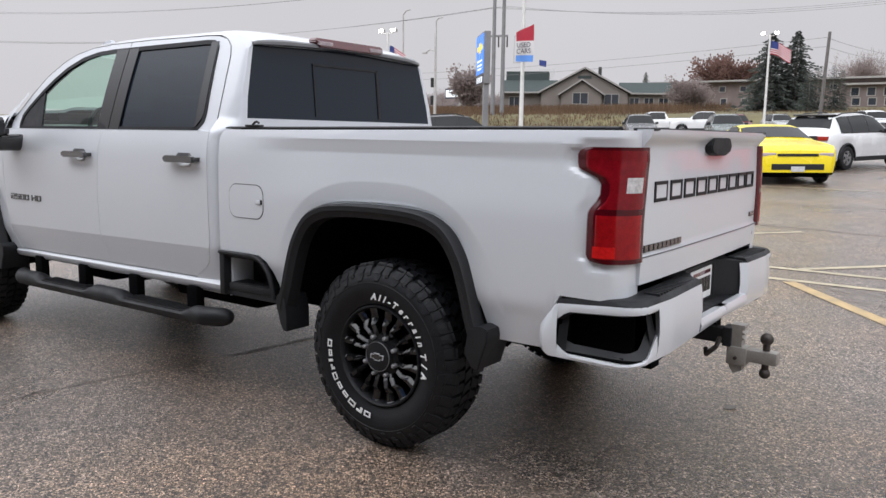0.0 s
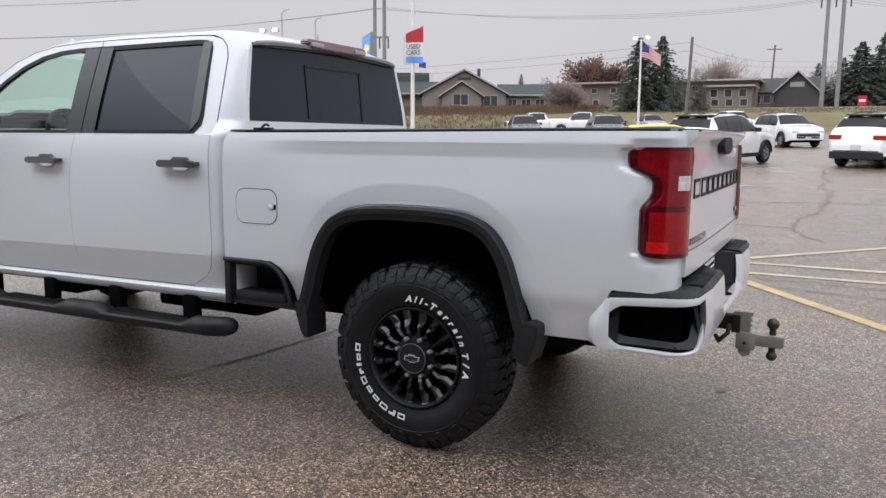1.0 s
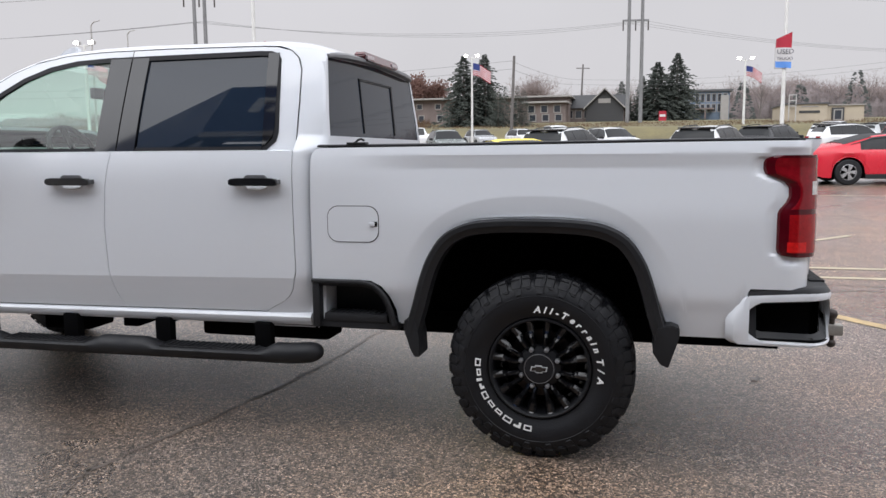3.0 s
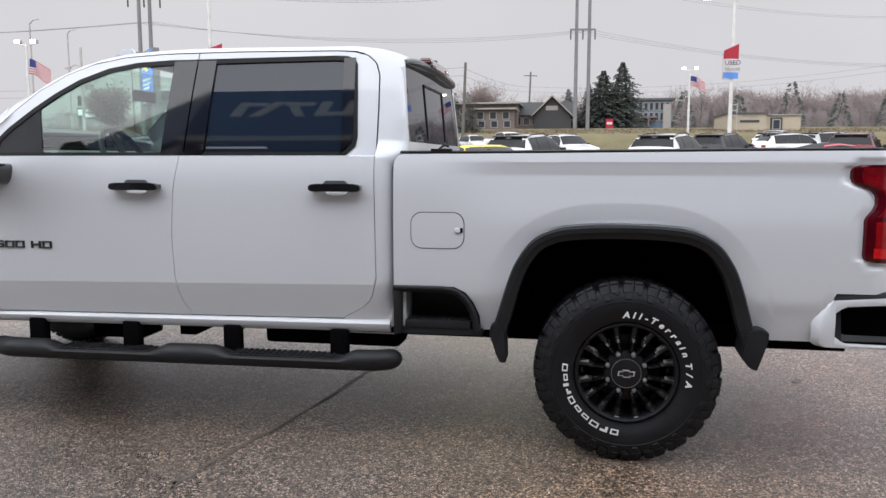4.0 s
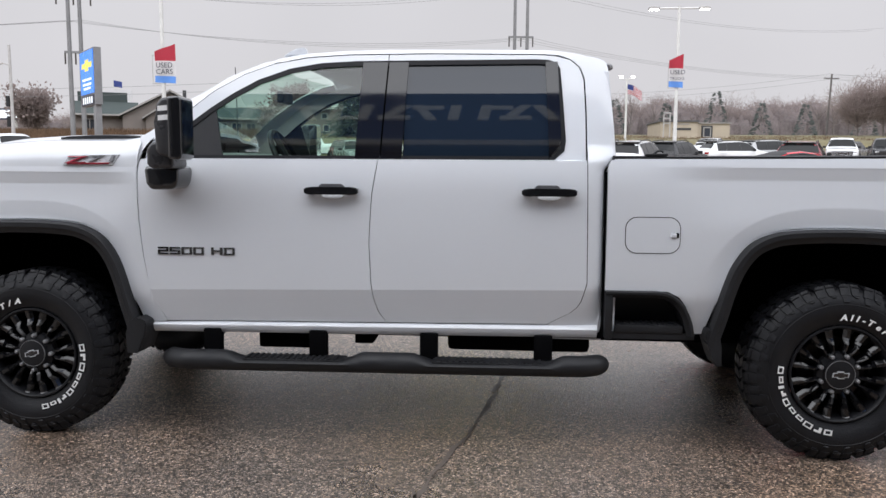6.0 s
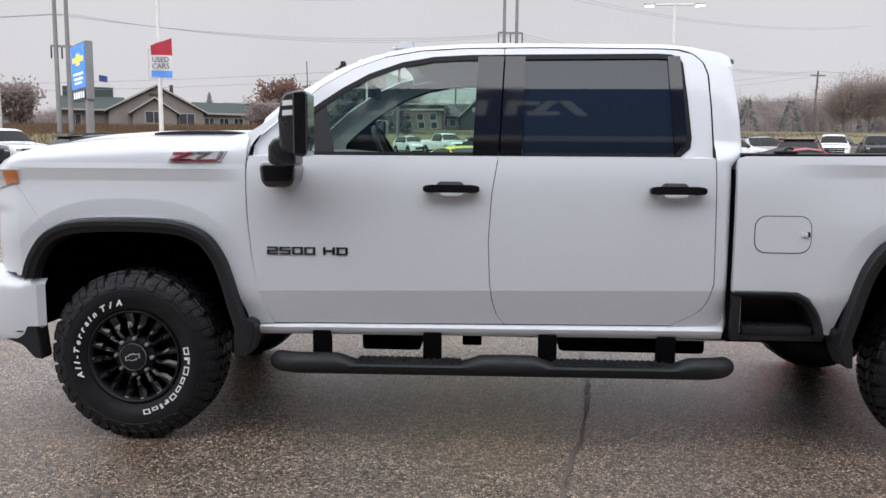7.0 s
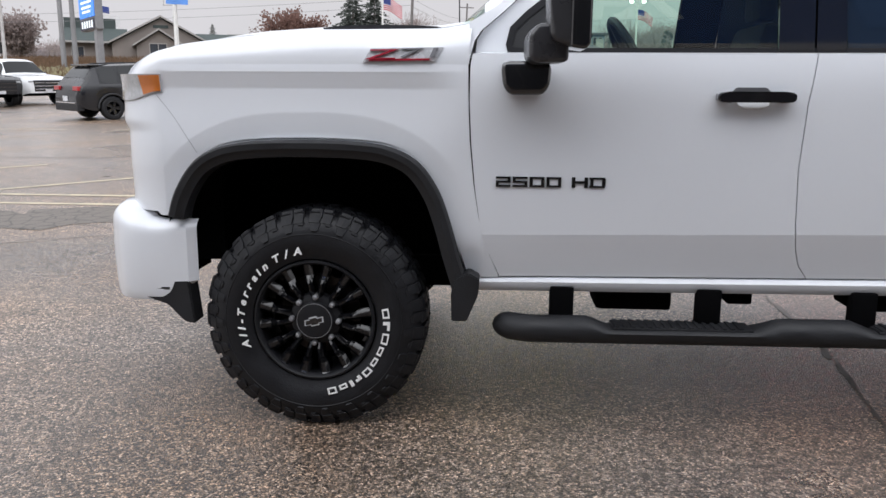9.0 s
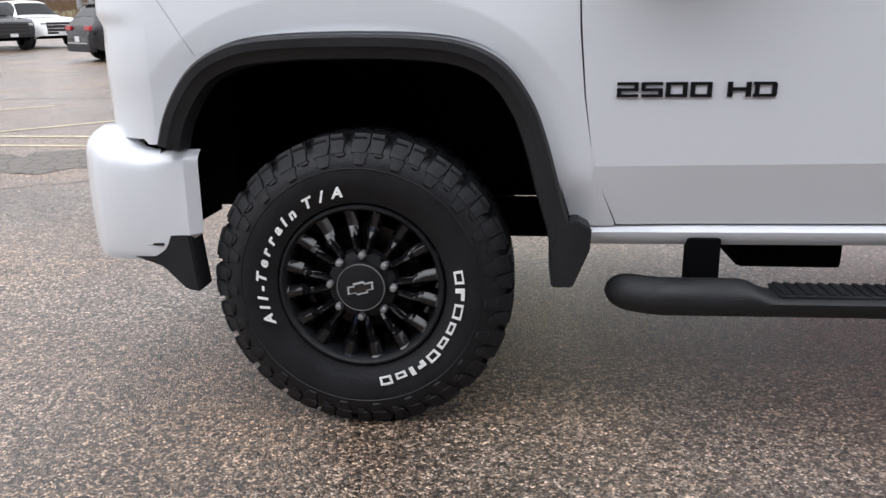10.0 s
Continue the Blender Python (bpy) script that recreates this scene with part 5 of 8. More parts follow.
def tread_mesh():
    bm = bmesh.new()
    # tread: three rings of interlocking lugs, and shoulder lugs that run down the sidewall
    n = 46
    def lug(a0, a1, y0, y1, r0, r1, skew=0.0, taper=0.0):
        vs = []
        for r in (r0, r1):
            for a, y in ((a0, y0), (a1, y0), (a1 + skew, y1), (a0 + skew, y1)):
                rr = r - (taper if (r == r1 and y == y0) else 0)
                vs.append(bm.verts.new((rr * math.cos(a), y, rr * math.sin(a))))
        for f in ((4, 5, 6, 7), (0, 4, 7, 3), (1, 2, 6, 5), (0, 1, 5, 4), (2, 3, 7, 6)):
            bm.faces.new([vs[i] for i in f])
    st = math.tau / n
    for i in range(n):
        a = i * st
        lug(a, a + st * 0.72, 0.085, 0.130, 0.414, R_TYRE, st * 0.35)
        lug(a + st * 0.5, a + st * 1.2, 0.140, 0.190, 0.414, R_TYRE, -st * 0.35)
        for y0, y1, flipy in ((0.024, 0.078, 0), (0.245, 0.195, 1)):
            lug(a + st * 0.2, a + st * 0.9, y0, y1, 0.408, R_TYRE, 0.15 * st, 0.010)
    return bm


def shoulder_lug(deep, w, lean):
    """One broad lug where the tread runs down the outer sidewall, at the angle 0: a stepped, notched block."""
    bm = bmesh.new()
    st = math.tau / 46
    def yy(r, lift):
        return lerp_list([(0.325, -0.012), (0.352, -0.009), (0.374, 0.0), (0.395, 0.014), (0.410, 0.028), (0.430, 0.040)], r) - lift
    rows = []
    for r, l, h, lift in ((deep, -w * .30, w * .12, .001), (deep + .005, -w * .40, w * .22, .0055), (.384, -w * .5, w * .40, .0065), (.386, -w * .36, w * .5, .009), (.408, -w * .46, w * .5, .010), (.4325, -w * .40, w * .44, .004)):
        off = lean * (r - deep) / .06
        rows.append([(bm.verts.new((r * math.cos(st * (q + off)), yy(r, lift - e), r * math.sin(st * (q + off))))) for q, e in ((l, .010), (l + .05, .001), ((l + h) / 2, 0), (h - .05, .001), (h, .010))])
    for p, q in zip(rows, rows[1:]):
        for k in range(4):
            bm.faces.new((p[k], p[k + 1], q[k + 1], q[k]))
    return bm


def rim_mesh():
    bm = bmesh.new()
    # barrel and lip
    lathe(bm, [(0.2365, 0.02), (0.2375, 0.012), (0.235, 0.006), (0.229, 0.005), (0.223, 0.012), (0.219, 0.03), (0.212, 0.10), (0.205, 0.20), (0.2, 0.23)], 72)
    # hub disc
    lathe(bm, [(0.0, 0.022), (0.05, 0.022), (0.076, 0.026), (0.098, 0.034), (0.106, 0.058), (0.09, 0.09)], 40)
    return bm


def spoke(bm, a, a1, deep):
    """One spoke at the angle a: a slim ridge by the hub that steps out into a flat paddle at the rim."""
    sec = []
    for t, w, y, flat in ((0, .0130, .030, .34), (.18, .0120, .014, .18), (.42, .0110, .006, .12), (.52, .0165, .018, .26), (.62, .0205, .026, .36), (.90, .0215, .024, .42), (1, .0225, .014, .46)):
        q = a + (a1 - a) * t
        c, s = math.cos(q), math.sin(q)
        r = 0.090 + 0.140 * t
        ring = []
        for dw, dy in ((-w, .013), (-w * flat, 0), (w * flat, 0), (w, .013), (w, deep), (-w, deep)):
            ring.append(bm.verts.new((r * c - dw * s, y + dy, r * s + dw * c)))
        sec.append(ring)
    for p, q in zip(sec, sec[1:]):
        for k in range(6):
            bm.faces.new((p[k], p[(k + 1) % 6], q[(k + 1) % 6], q[k]))
    bm.faces.new(sec[0]); bm.faces.new(sec[-1][::-1])
    bmesh.ops.recalc_face_normals(bm, faces=bm.faces)
    rims = [e for p, q in zip(sec, sec[1:]) for k in range(4) for e in p[k].link_edges if e.other_vert(p[k]) is q[k]]
    bmesh.ops.bevel(bm, geom=rims, offset=0.0016, segments=2, affect="EDGES")


def arc_letters(body, start, radius, size, step=None, y=-0.0145):
    """Letters set clockwise round the sidewall from the angle start (degrees), tops outward; a list of meshes."""
    out = []
    a = radians(start)
    lean = Matrix(((1, 0, .22, 0), (0, 1, 0, 0), (0, 0, 1, 0), (0, 0, 0, 1)))
    def span(gap):
        t = 0.0
        for ch in body:
            if ch == " ":
                t += 0.45 * size
            else:
                g = glyphs(ch, size, 0.003, 0.0014)
                bmesh.ops.transform(g, matrix=lean, verts=g.verts)
                t += (max(v.co.x for v in g.verts) - min(v.co.x for v in g.verts)) * 1.12 + gap
                g.free()
        return t
    gap = (radians(step) * radius - span(0.0)) / (len(body) - 2)
    for ch in body:
        if ch == " ":
            a -= 0.45 * size / radius
            continue
        g = glyphs(ch, size, 0.003, 0.0014)
        bmesh.ops.transform(g, matrix=lean, verts=g.verts)
        x0, x1 = min(v.co.x for v in g.verts), max(v.co.x for v in g.verts)
        w = (x1 - x0) * 1.12
        mid = a - (w / 2) / radius
        m = Matrix.Rotation(-(mid - math.pi / 2), 4, "Y") @ Matrix.Translation((0, y, radius)) @ Matrix.Diagonal((1.12, 1, 1.0, 1)) @ Matrix.Translation((-(x0 + x1) / 2, 0, 0))
        bmesh.ops.transform(g, matrix=m, verts=g.verts)
        out.append(g)
        a -= (w + gap) / radius
    return out


def arc_bar(bm, a0, a1, r0, r1, y=-0.0145, th=0.004):
    """A plain raised block on the sidewall."""
    n = 3
    for i in range(n):
        p, q = a0 + (a1 - a0) * i / n, a0 + (a1 - a0) * (i + 1) / n
        vs = [bm.verts.new((r * math.cos(a), yy, r * math.sin(a))) for yy in (y, y + th) for r, a in ((r0, p), (r1, p), (r1, q), (r0, q))]
        for f in ((0, 1, 2, 3), (4, 7, 6, 5), (0, 4, 5, 1), (1, 5, 6, 2), (2, 6, 7, 3), (3, 7, 4, 0)):
            bm.faces.new([vs[k] for k in f])


def make_wheel(parent):
    w = part("wheel", rim_mesh(), M_RUBBER, parent, "gloss black multi-spoke alloy wheel", True)
    part("tyre", tyre_mesh(), M_RUBBER, w, "black all-terrain tyre with raised white lettering", True)
    tread = part("tread", tread_mesh(), M_RUBBER, w, "interlocking tread lugs", False)
    tread["kind"] = "stuff"
    lugs = [part("shoulder_lug", shoulder_lug(*q), M_RUBBER, w) for q in ((.372, .80, .10), (.350, .98, -.12))]
    for i in range(2, 46):
        o = new("shoulder_lug", lugs[i % 2].data)
        o.parent = w
        lugs.append(o)
    for i, o in enumerate(lugs):
        o.matrix_basis = pose(0, 0, 0, 0, -360 * (i + .55) / 46, 0)
    for i in range(16):
        bm = bmesh.new()
        a = math.tau * (i // 2) / 8 + radians(24.5)
        k = -1 if i % 2 else 1
        spoke(bm, a + .150 * k, a + .192 * k, 0.07)
        part("spoke", bm, M_RIM, w, "", False)
    bm = bmesh.new()
    lathe(bm, [(0.0, 0.002), (0.056, 0.002), (0.068, 0.005), (0.072, 0.014), (0.072, 0.035)], 40)
    cap = part("centre_cap", bm, M_RUBBER, w, "black centre cap with a silver emblem", True)
    bm = bmesh.new()
    out = [(-.040, -.011), (-.016, -.011), (-.014, -.018), (.018, -.018), (.016, -.011), (.036, -.011), (.040, .011), (.016, .011), (.014, .018), (-.018, .018), (-.016, .011), (-.036, .011)]
    prism(bm, out, lambda p: (p[0], -0.0015, p[1]), lambda p: (p[0], 0.004, p[1]))
    part("emblem", bm, M_BADGEFACE, cap, "silver cross-shaped emblem")
    bm = bmesh.new()
    prism(bm, [(p[0] * .86, p[1] * .72) for p in out], lambda p: (p[0], -0.0025, p[1]), lambda p: (p[0], 0.002, p[1]))
    part("emblem_field", bm, M_GLOSS, cap, "")
    bm = bmesh.new()
    lathe(bm, [(0.0665, 0.006), (0.0672, 0.0025), (0.0686, 0.0025), (0.0694, 0.007)], 48)
    part("cap_ring", bm, M_NUT, cap, "thin steel ring", True)
    for i in range(8):
        a = math.tau * i / 8 + radians(24.5)
        bm = bmesh.new()
        lathe(bm, [(0.0, 0.005), (0.006, 0.005), (0.0102, 0.010), (0.0112, 0.045)], 10)
        bmesh.ops.translate(bm, verts=bm.verts, vec=(0.091 * math.cos(a), 0, 0.091 * math.sin(a)))
        part("lug_nut", bm, M_NUT, w, "", True)
    bm = bmesh.new()
    lathe(bm, [(0.05, 0.12), (0.16, 0.12), (0.16, 0.14), (0.05, 0.14)], 32)
    part("brake_disc", bm, M_STEEL, w, "", True)
    # added dark plate; keeps bright ground from showing between the spokes
    bm = bmesh.new()
    lathe(bm, [(0.02, 0.165), (0.20, 0.165), (0.20, 0.175), (0.02, 0.175)], 32)
    part("spoke_backing", bm, M_DARK, w, "added dark plate that blocks the view behind the spokes", True)
    for g in arc_letters("All-Terrain T/A", 95.5, 0.268, 0.039, 106):
        part("tyre_letter", g, M_WHITE, w, "raised white letter")
    ang = -96.0
    for wd, hh, hollow in ((7.6, 1, 1), (6.8, 1, 0), (8.8, 1, 1), (7.4, .74, 1), (7.4, .74, 1), (7.4, 1, 1), (5.2, .74, 0), (2.6, 1, 0), (6.6, .74, 1), (7.2, 1, 1)):
        bm = bmesh.new()
        r0, r1 = 0.270, 0.270 + 0.026 * hh
        if hollow:
            e = 1.35
            arc_bar(bm, radians(ang), radians(ang - e), r0, r1)
            arc_bar(bm, radians(ang - wd + e), radians(ang - wd), r0, r1)
            arc_bar(bm, radians(ang - e), radians(ang - wd + e), r0, r0 + .0052)
            arc_bar(bm, radians(ang - e), radians(ang - wd + e), r1 - .0052, r1)
        else:
            arc_bar(bm, radians(ang), radians(ang - min(wd, 2.6)), r0, r1)
            if wd > 3:
                arc_bar(bm, radians(ang - 2.6), radians(ang - wd), r1 - .010, r1)
        part("tyre_mark", bm, M_WHITE, w, "raised white block")
        ang -= wd + 2.75
    return w


root_wheel = make_wheel(truck)
root_wheel.matrix_basis = pose(0, 0, 0.430, 0, 0, 0)
wheel_f = copy_thing(root_wheel, pose(-4.036, 0, 0.430, 0, -108, 0))
for o in wheel_f.children:
    if o.name.startswith("centre_cap"):
        o.matrix_basis = pose(0, 0, 0, 0, 94, 0)
copy_thing(root_wheel, pose(0, 2 * YC, 0.430, 0, 0, 180))
copy_thing(root_wheel, pose(-4.036, 2 * YC, 0.430, 0, 60, 180))

# ---- other vehicles ----
CAR_PAINT = {}


def car_paint(name, rgb):
    if name not in CAR_PAINT:
        CAR_PAINT[name] = surf("car_paint_" + name, rgb, 0.25, 0, 0.06, 2, 30, coat=0.8 if name in ("white", "silver") else 0.15, rough_vary=0.05)
    return CAR_PAINT[name]


COLOURS = {"white": (0.72, 0.73, 0.74), "yellow": (0.78, 0.62, 0.01), "black": (0.006, 0.006, 0.008), "red": (0.55, 0.012, 0.03), "grey": (0.13, 0.13, 0.135), "silver": (0.38, 0.39, 0.40), "maroon": (0.14, 0.012, 0.018), "green_grey": (0.16, 0.18, 0.175)}
KINDS = {
    "suv": dict(L=4.65, W=1.86, belt=1.06, clear=0.30, r=0.35, axles=(0.92, 3.66), glass=(1.22, 1.98, 3.75, 4.42),
                top=[(0, .62), (.06, .84), (.3, .96), (1.0, 1.06), (1.22, 1.10), (1.98, 1.60), (2.5, 1.66), (3.75, 1.61), (4.1, 1.55), (4.42, 1.18), (4.55, 1.0), (4.65, .72)], wins=((1.55, 2.45), (2.5, 3.35), (3.42, 3.95))),
    "coupe": dict(L=4.84, W=1.90, belt=0.95, clear=0.22, r=0.35, axles=(0.95, 3.78), glass=(1.62, 2.36, 3.15, 3.95),
                  top=[(0, .56), (.06, .80), (.35, .91), (1.45, 1.01), (1.62, 1.04), (2.36, 1.32), (2.75, 1.37), (3.15, 1.33), (3.95, 1.11), (4.6, 1.04), (4.78, .97), (4.84, .70)], wins=((2.0, 3.0), (3.05, 3.45))),
    "pickup": dict(L=5.85, W=2.0, belt=1.22, clear=0.42, r=0.40, axles=(1.0, 4.62), glass=(1.55, 2.15, 3.55, 3.80),
                   top=[(0, .78), (.06, 1.06), (.3, 1.16), (1.35, 1.25), (1.55, 1.28), (2.15, 1.82), (2.5, 1.90), (3.5, 1.88), (3.58, 1.86), (3.84, 1.34), (3.9, 1.33), (5.78, 1.34), (5.85, 1.0)], wins=((1.85, 2.70), (2.76, 3.55))),
    "minivan": dict(L=5.0, W=1.98, belt=1.05, clear=0.28, r=0.35, axles=(0.98, 3.95), glass=(1.0, 1.85, 4.30, 4.80),
                    top=[(0, .62), (.08, .86), (.4, 1.0), (1.0, 1.12), (1.85, 1.62), (2.4, 1.74), (4.3, 1.70), (4.65, 1.60), (4.85, 1.15), (4.93, 1.0), (5.0, .7)], wins=((1.45, 2.45), (2.5, 3.5), (3.56, 4.4))),
}


def car_wheel(parent, x, y, r, sgn, spoke_m):
    bm = bmesh.new()
    lathe(bm, [(r * .60, -.10), (r * .66, -.115), (r * .92, -.11), (r, -.08), (r, .08), (r * .92, .11), (r * .6, .10)], 20)
    t = part("tyre", bm, M_RUBBER, parent, "", True)
    t.matrix_basis = pose(x, y, r, 0, 0, 0 if sgn < 0 else 180)
    bm = bmesh.new()
    lathe(bm, [(0.0, -.085), (r * .12, -.09), (r * .15, -.07)], 12)
    for k in range(5):
        a = math.tau * k / 5
        for da in (-.16, .16):
            c, s = math.cos(a + da), math.sin(a + da)
            w = 0.022
            vs = [bm.verts.new((q * c - e * s, yy, q * s + e * c)) for yy in (-.10, -.06) for q, e in ((r * .1, -w), (r * .6, -w), (r * .6, w), (r * .1, w))]
            for f in ((0, 1, 2, 3), (4, 7, 6, 5), (0, 4, 5, 1), (1, 5, 6, 2), (2, 6, 7, 3), (3, 7, 4, 0)):
                bm.faces.new([vs[i] for i in f])
    lathe(bm, [(r * .56, -.06), (r * .585, -.105), (r * .63, -.10)], 20)
    part("rim", bm, spoke_m, t, "", True)
    bm = bmesh.new()
    lathe(bm, [(0.0, -.02), (r * .6, -.02)], 16)
    part("wheel_back", bm, M_DARK, t)


def make_car(kind, colour, label, soft_top=False, lamps_on=False):
    k = KINDS[kind]
    L, W, belt, top = k["L"], k["W"], k["belt"], k["top"]
    hw = W / 2
    paint = car_paint(colour, COLOURS[colour])
    root = tagged(new({"suv": "sport_utility_vehicle", "coupe": "sports_car", "pickup": "parked_pickup", "minivan": "parked_minivan"}[kind]), label, {"suv": "car", "coupe": "car", "pickup": "pickup truck", "minivan": "car"}[kind])

    def width(x):
        e = min(x / 0.55, (L - x) / 0.5, 1)
        return hw * (0.80 + 0.20 * math.sqrt(max(0, 1 - (1 - e) ** 2)))

    def zt(x):
        return lerp_list(top, x)

    def zb(x):
        z = k["clear"] - 0.02 + 0.10 * smooth01((0.5 - x) / 0.5) + 0.12 * smooth01((x - L + 0.5) / 0.5)
        for a in k["axles"]:
            d = abs(x - a)
            R = k["r"] + 0.07
            if d < R:
                z = max(z, k["r"] + math.sqrt(R * R - d * d) * 0.97)
        return z

    def half(x):
        """Cross-section from the sill to the middle of the roof: (y, z)."""
        w, t, b0 = width(x), zt(x), zb(x)
        bl = min(belt, t - 0.03)
        g = max(0, t - belt)
        tuck = min(0.24, 0.42 * g)
        mid = b0 + (bl - b0) * 0.55
        return [(w * .95, b0), (w * 1.0, mid), (w * .985, bl - 0.05 if bl - .05 > mid else mid + .01), (w * .955, bl), (w * .955 - tuck * .55, bl + (t - bl) * .55), (w * .95 - tuck - .02, t - 0.035), (w * .86 - tuck - .05, t - 0.008), (0, t + 0.012)]

    xs = sorted({round(L * i / 46, 3) for i in range(47)} | {p[0] for p in top} | {a + s * q for a in k["axles"] for s in (-1, 1) for q in (.15, .25, .32, .37, .40, .42)})
    xs = [x for x in xs if 0 <= x <= L]
    bm = bmesh.new()
    rows = []
    for x in xs:
        h = half(x)
        ring = [(-y, z) for y, z in h] + [(y, z) for y, z in h[-2::-1]]
        rows.append([bm.verts.new((L / 2 - x, y, z)) for y, z in ring])
    for p, q in zip(rows, rows[1:]):
        for i in range(len(p) - 1):
            bm.faces.new((p[i], q[i], q[i + 1], p[i + 1]))
    bm.faces.new(rows[0]); bm.faces.new(rows[-1][::-1])
    part("body", bm, paint, root, "", True)

    def skin(x, f, off, sgn):
        """A point on the glasshouse side, f from belt (0) to roof (1)."""
        h = half(x)
        a, b, c = h[3], h[4], h[5]
        if f < .55:
            y, z = a[0] + (b[0] - a[0]) * f / .55, a[1] + (b[1] - a[1]) * f / .55
        else:
            y, z = b[0] + (c[0] - b[0]) * (f - .55) / .45, b[1] + (c[1] - b[1]) * (f - .55) / .45
        return Vector((L / 2 - x, sgn * (y + off), z))

    g0, g1, g2, g3 = k["glass"]
    for sgn in (-1, 1):
        bm = bmesh.new()
        b0, b1 = k["wins"][0][0] - .03, k["wins"][-1][1] + .04
        def fb_(u, v):
            x = b0 + (b1 - b0) * u
            lim = max(0.05, min(1, (zt(x) - belt - .05) / .3))
            return skin(x, (.02 + .95 * v) * lim, 0.003, sgn)
        grid(bm, 18, 5, fb_)
        part("pillar_trim", bm, M_BLACK, root, "", True)
        for x0, x1 in k["wins"]:
            bm = bmesh.new()
            def f(u, v):
                x = x0 + (x1 - x0) * u
                room = zt(x) - belt
                vv = .06 + .86 * v
                lim = max(0.05, min(1, (room - .05) / .3))
                return skin(x, vv * lim, 0.006, sgn)
            grid(bm, 8, 5, f)
            part("side_window", bm, M_GLASS_CAR if not soft_top else M_BLACK, root, "", True)
    for a, b, nm in ((g0, g1, "windscreen"), (g2, g3, "rear_window")):
        bm = bmesh.new()
        def f(u, v):
            x = a + .04 + (b - a - .08) * u
            h = half(x)
            yw = h[5][0] * 0.98
            return Vector((L / 2 - x, -yw + 2 * yw * v, zt(x) + 0.012 * (1 - abs(2 * v - 1) ** 2) + .008 - 0.03 * abs(2 * v - 1) ** 6))
        grid(bm, 6, 8, f)
        part(nm, bm, M_GLASS_CAR if not (soft_top and nm == "rear_window") else M_CLOTH, root, "", True)
    if soft_top:
        bm = bmesh.new()
        def f(u, v):
            x = g1 - .02 + (g3 - g1 - .2) * u
            h = half(x)
            yw = h[5][0] + 0.06
            t = 2 * v - 1
            return Vector((L / 2 - x, yw * t, zt(x) + .02 - 0.10 * abs(t) ** 5))
        grid(bm, 12, 12, f)
        part("soft_top", bm, M_CLOTH, root, "black folded fabric roof", True)
    # wheel arch lips, lower trim, lamps, grille, plate
    for a in k["axles"]:
        for sgn in (-1, 1):
            bm = bmesh.new()
            R = k["r"] + .07
            arc = [(L / 2 - a + R * 1.02 * math.cos(q), k["r"] + R * .99 * math.sin(q)) for q in [math.pi * (i / 12) for i in range(13)]]
            tube(bm, [(x, sgn * (width(L / 2 - x) * .985), z) for x, z in arc], .035 if kind != "coupe" else .012, 6)
            part("arch_lip", bm, M_BLACK if kind != "coupe" else paint, root, "", True)
    if kind in ("suv", "minivan"):
        for sgn in (-1, 1):
            bm = bmesh.new()
            tube(bm, [(L / 2 - x, sgn * (half(x)[5][0] - .04), zt(x) + (.035 if 0 < i < 5 else -.01)) for i, x in enumerate([g1_ + (g2_ - g1_) * j / 5 for g1_, g2_ in [(k["glass"][1] + .2, k["glass"][2] + .1)] for j in range(6)])], .02, 6)
            part("roof_rail", bm, M_BLACK, root, "", True)
        part("rear_spoiler", box(bmesh.new(), L / 2 - k["glass"][2] - .42, L / 2 - k["glass"][2] - .05, -hw * .62, hw * .62, zt(k["glass"][2] + .1) - .02, zt(k["glass"][2] + .1) + .035, .015), M_GLOSS, root)
    for sgn in (-1, 1):
        part("sill_trim", box(bmesh.new(), L / 2 - k["axles"][1] + k["r"] + .08, L / 2 - k["axles"][0] - k["r"] - .08, sgn * hw * .955 - .02, sgn * hw * .955 + .035 * sgn, k["clear"] - .05, k["clear"] + .08, .01), M_BLACK, root)
        zf = lerp_list(top, .12) - .12
        part("headlamp", box(bmesh.new(), L / 2 - .34, L / 2 - .035, sgn * hw * .50, sgn * hw * .84, zf - .05, zf + .05, .02), M_LENS if kind != "coupe" or soft_top else M_LENSDIM, root)
        if kind == "coupe" and not soft_top:
            bm = bmesh.new()
            tube(bm, [(L / 2 - .12, sgn * hw * .70, .42), (L / 2 - .02, sgn * hw * .70, .42)], .055, 12)
            part("fog_lamp", bm, M_BLACK, root, "", True)
            part("nose_slot", box(bmesh.new(), L / 2 - .10, L / 2 - .005, min(sgn * hw * .48, 0), max(sgn * hw * .48, 0), zf - .03, zf + .03, .01), M_BLACK, root)
        zr = belt - .12
        part("tail_lamp", box(bmesh.new(), -L / 2 + (.0 if kind != "suv" else .02), -L / 2 + .22, sgn * hw * (.50 if kind in ("suv", "coupe") else .80), sgn * hw * .90, zr - .07 - (.12 if kind == "pickup" else 0), zr + .06, .02), M_TAILRED, root)
        part("door_mirror", box(bmesh.new(), L / 2 - g0 - .52, L / 2 - g0 - .40, sgn * hw * .97, sgn * (hw + .16), belt + .0, belt + .14, .03), M_BLACK if colour != "white" or kind != "pickup" else M_BLACK, root)
    part("grille", box(bmesh.new(), L / 2 - .10, L / 2 + .015, -hw * .62, hw * .62, k["clear"] + .14, k["clear"] + (.60 if kind == "pickup" else .40 if kind != "coupe" else .28), .02), M_BLACK, root)
    if kind != "coupe":
        for j in range(2 if kind == "suv" else 3):
            zz_ = k["clear"] + .22 + .13 * j
            part("grille_bar", box(bmesh.new(), L / 2 + .005, L / 2 + .03, -hw * .60, hw * .60, zz_, zz_ + .025, .006), M_CHROME if colour != "black" else M_STEEL, root)
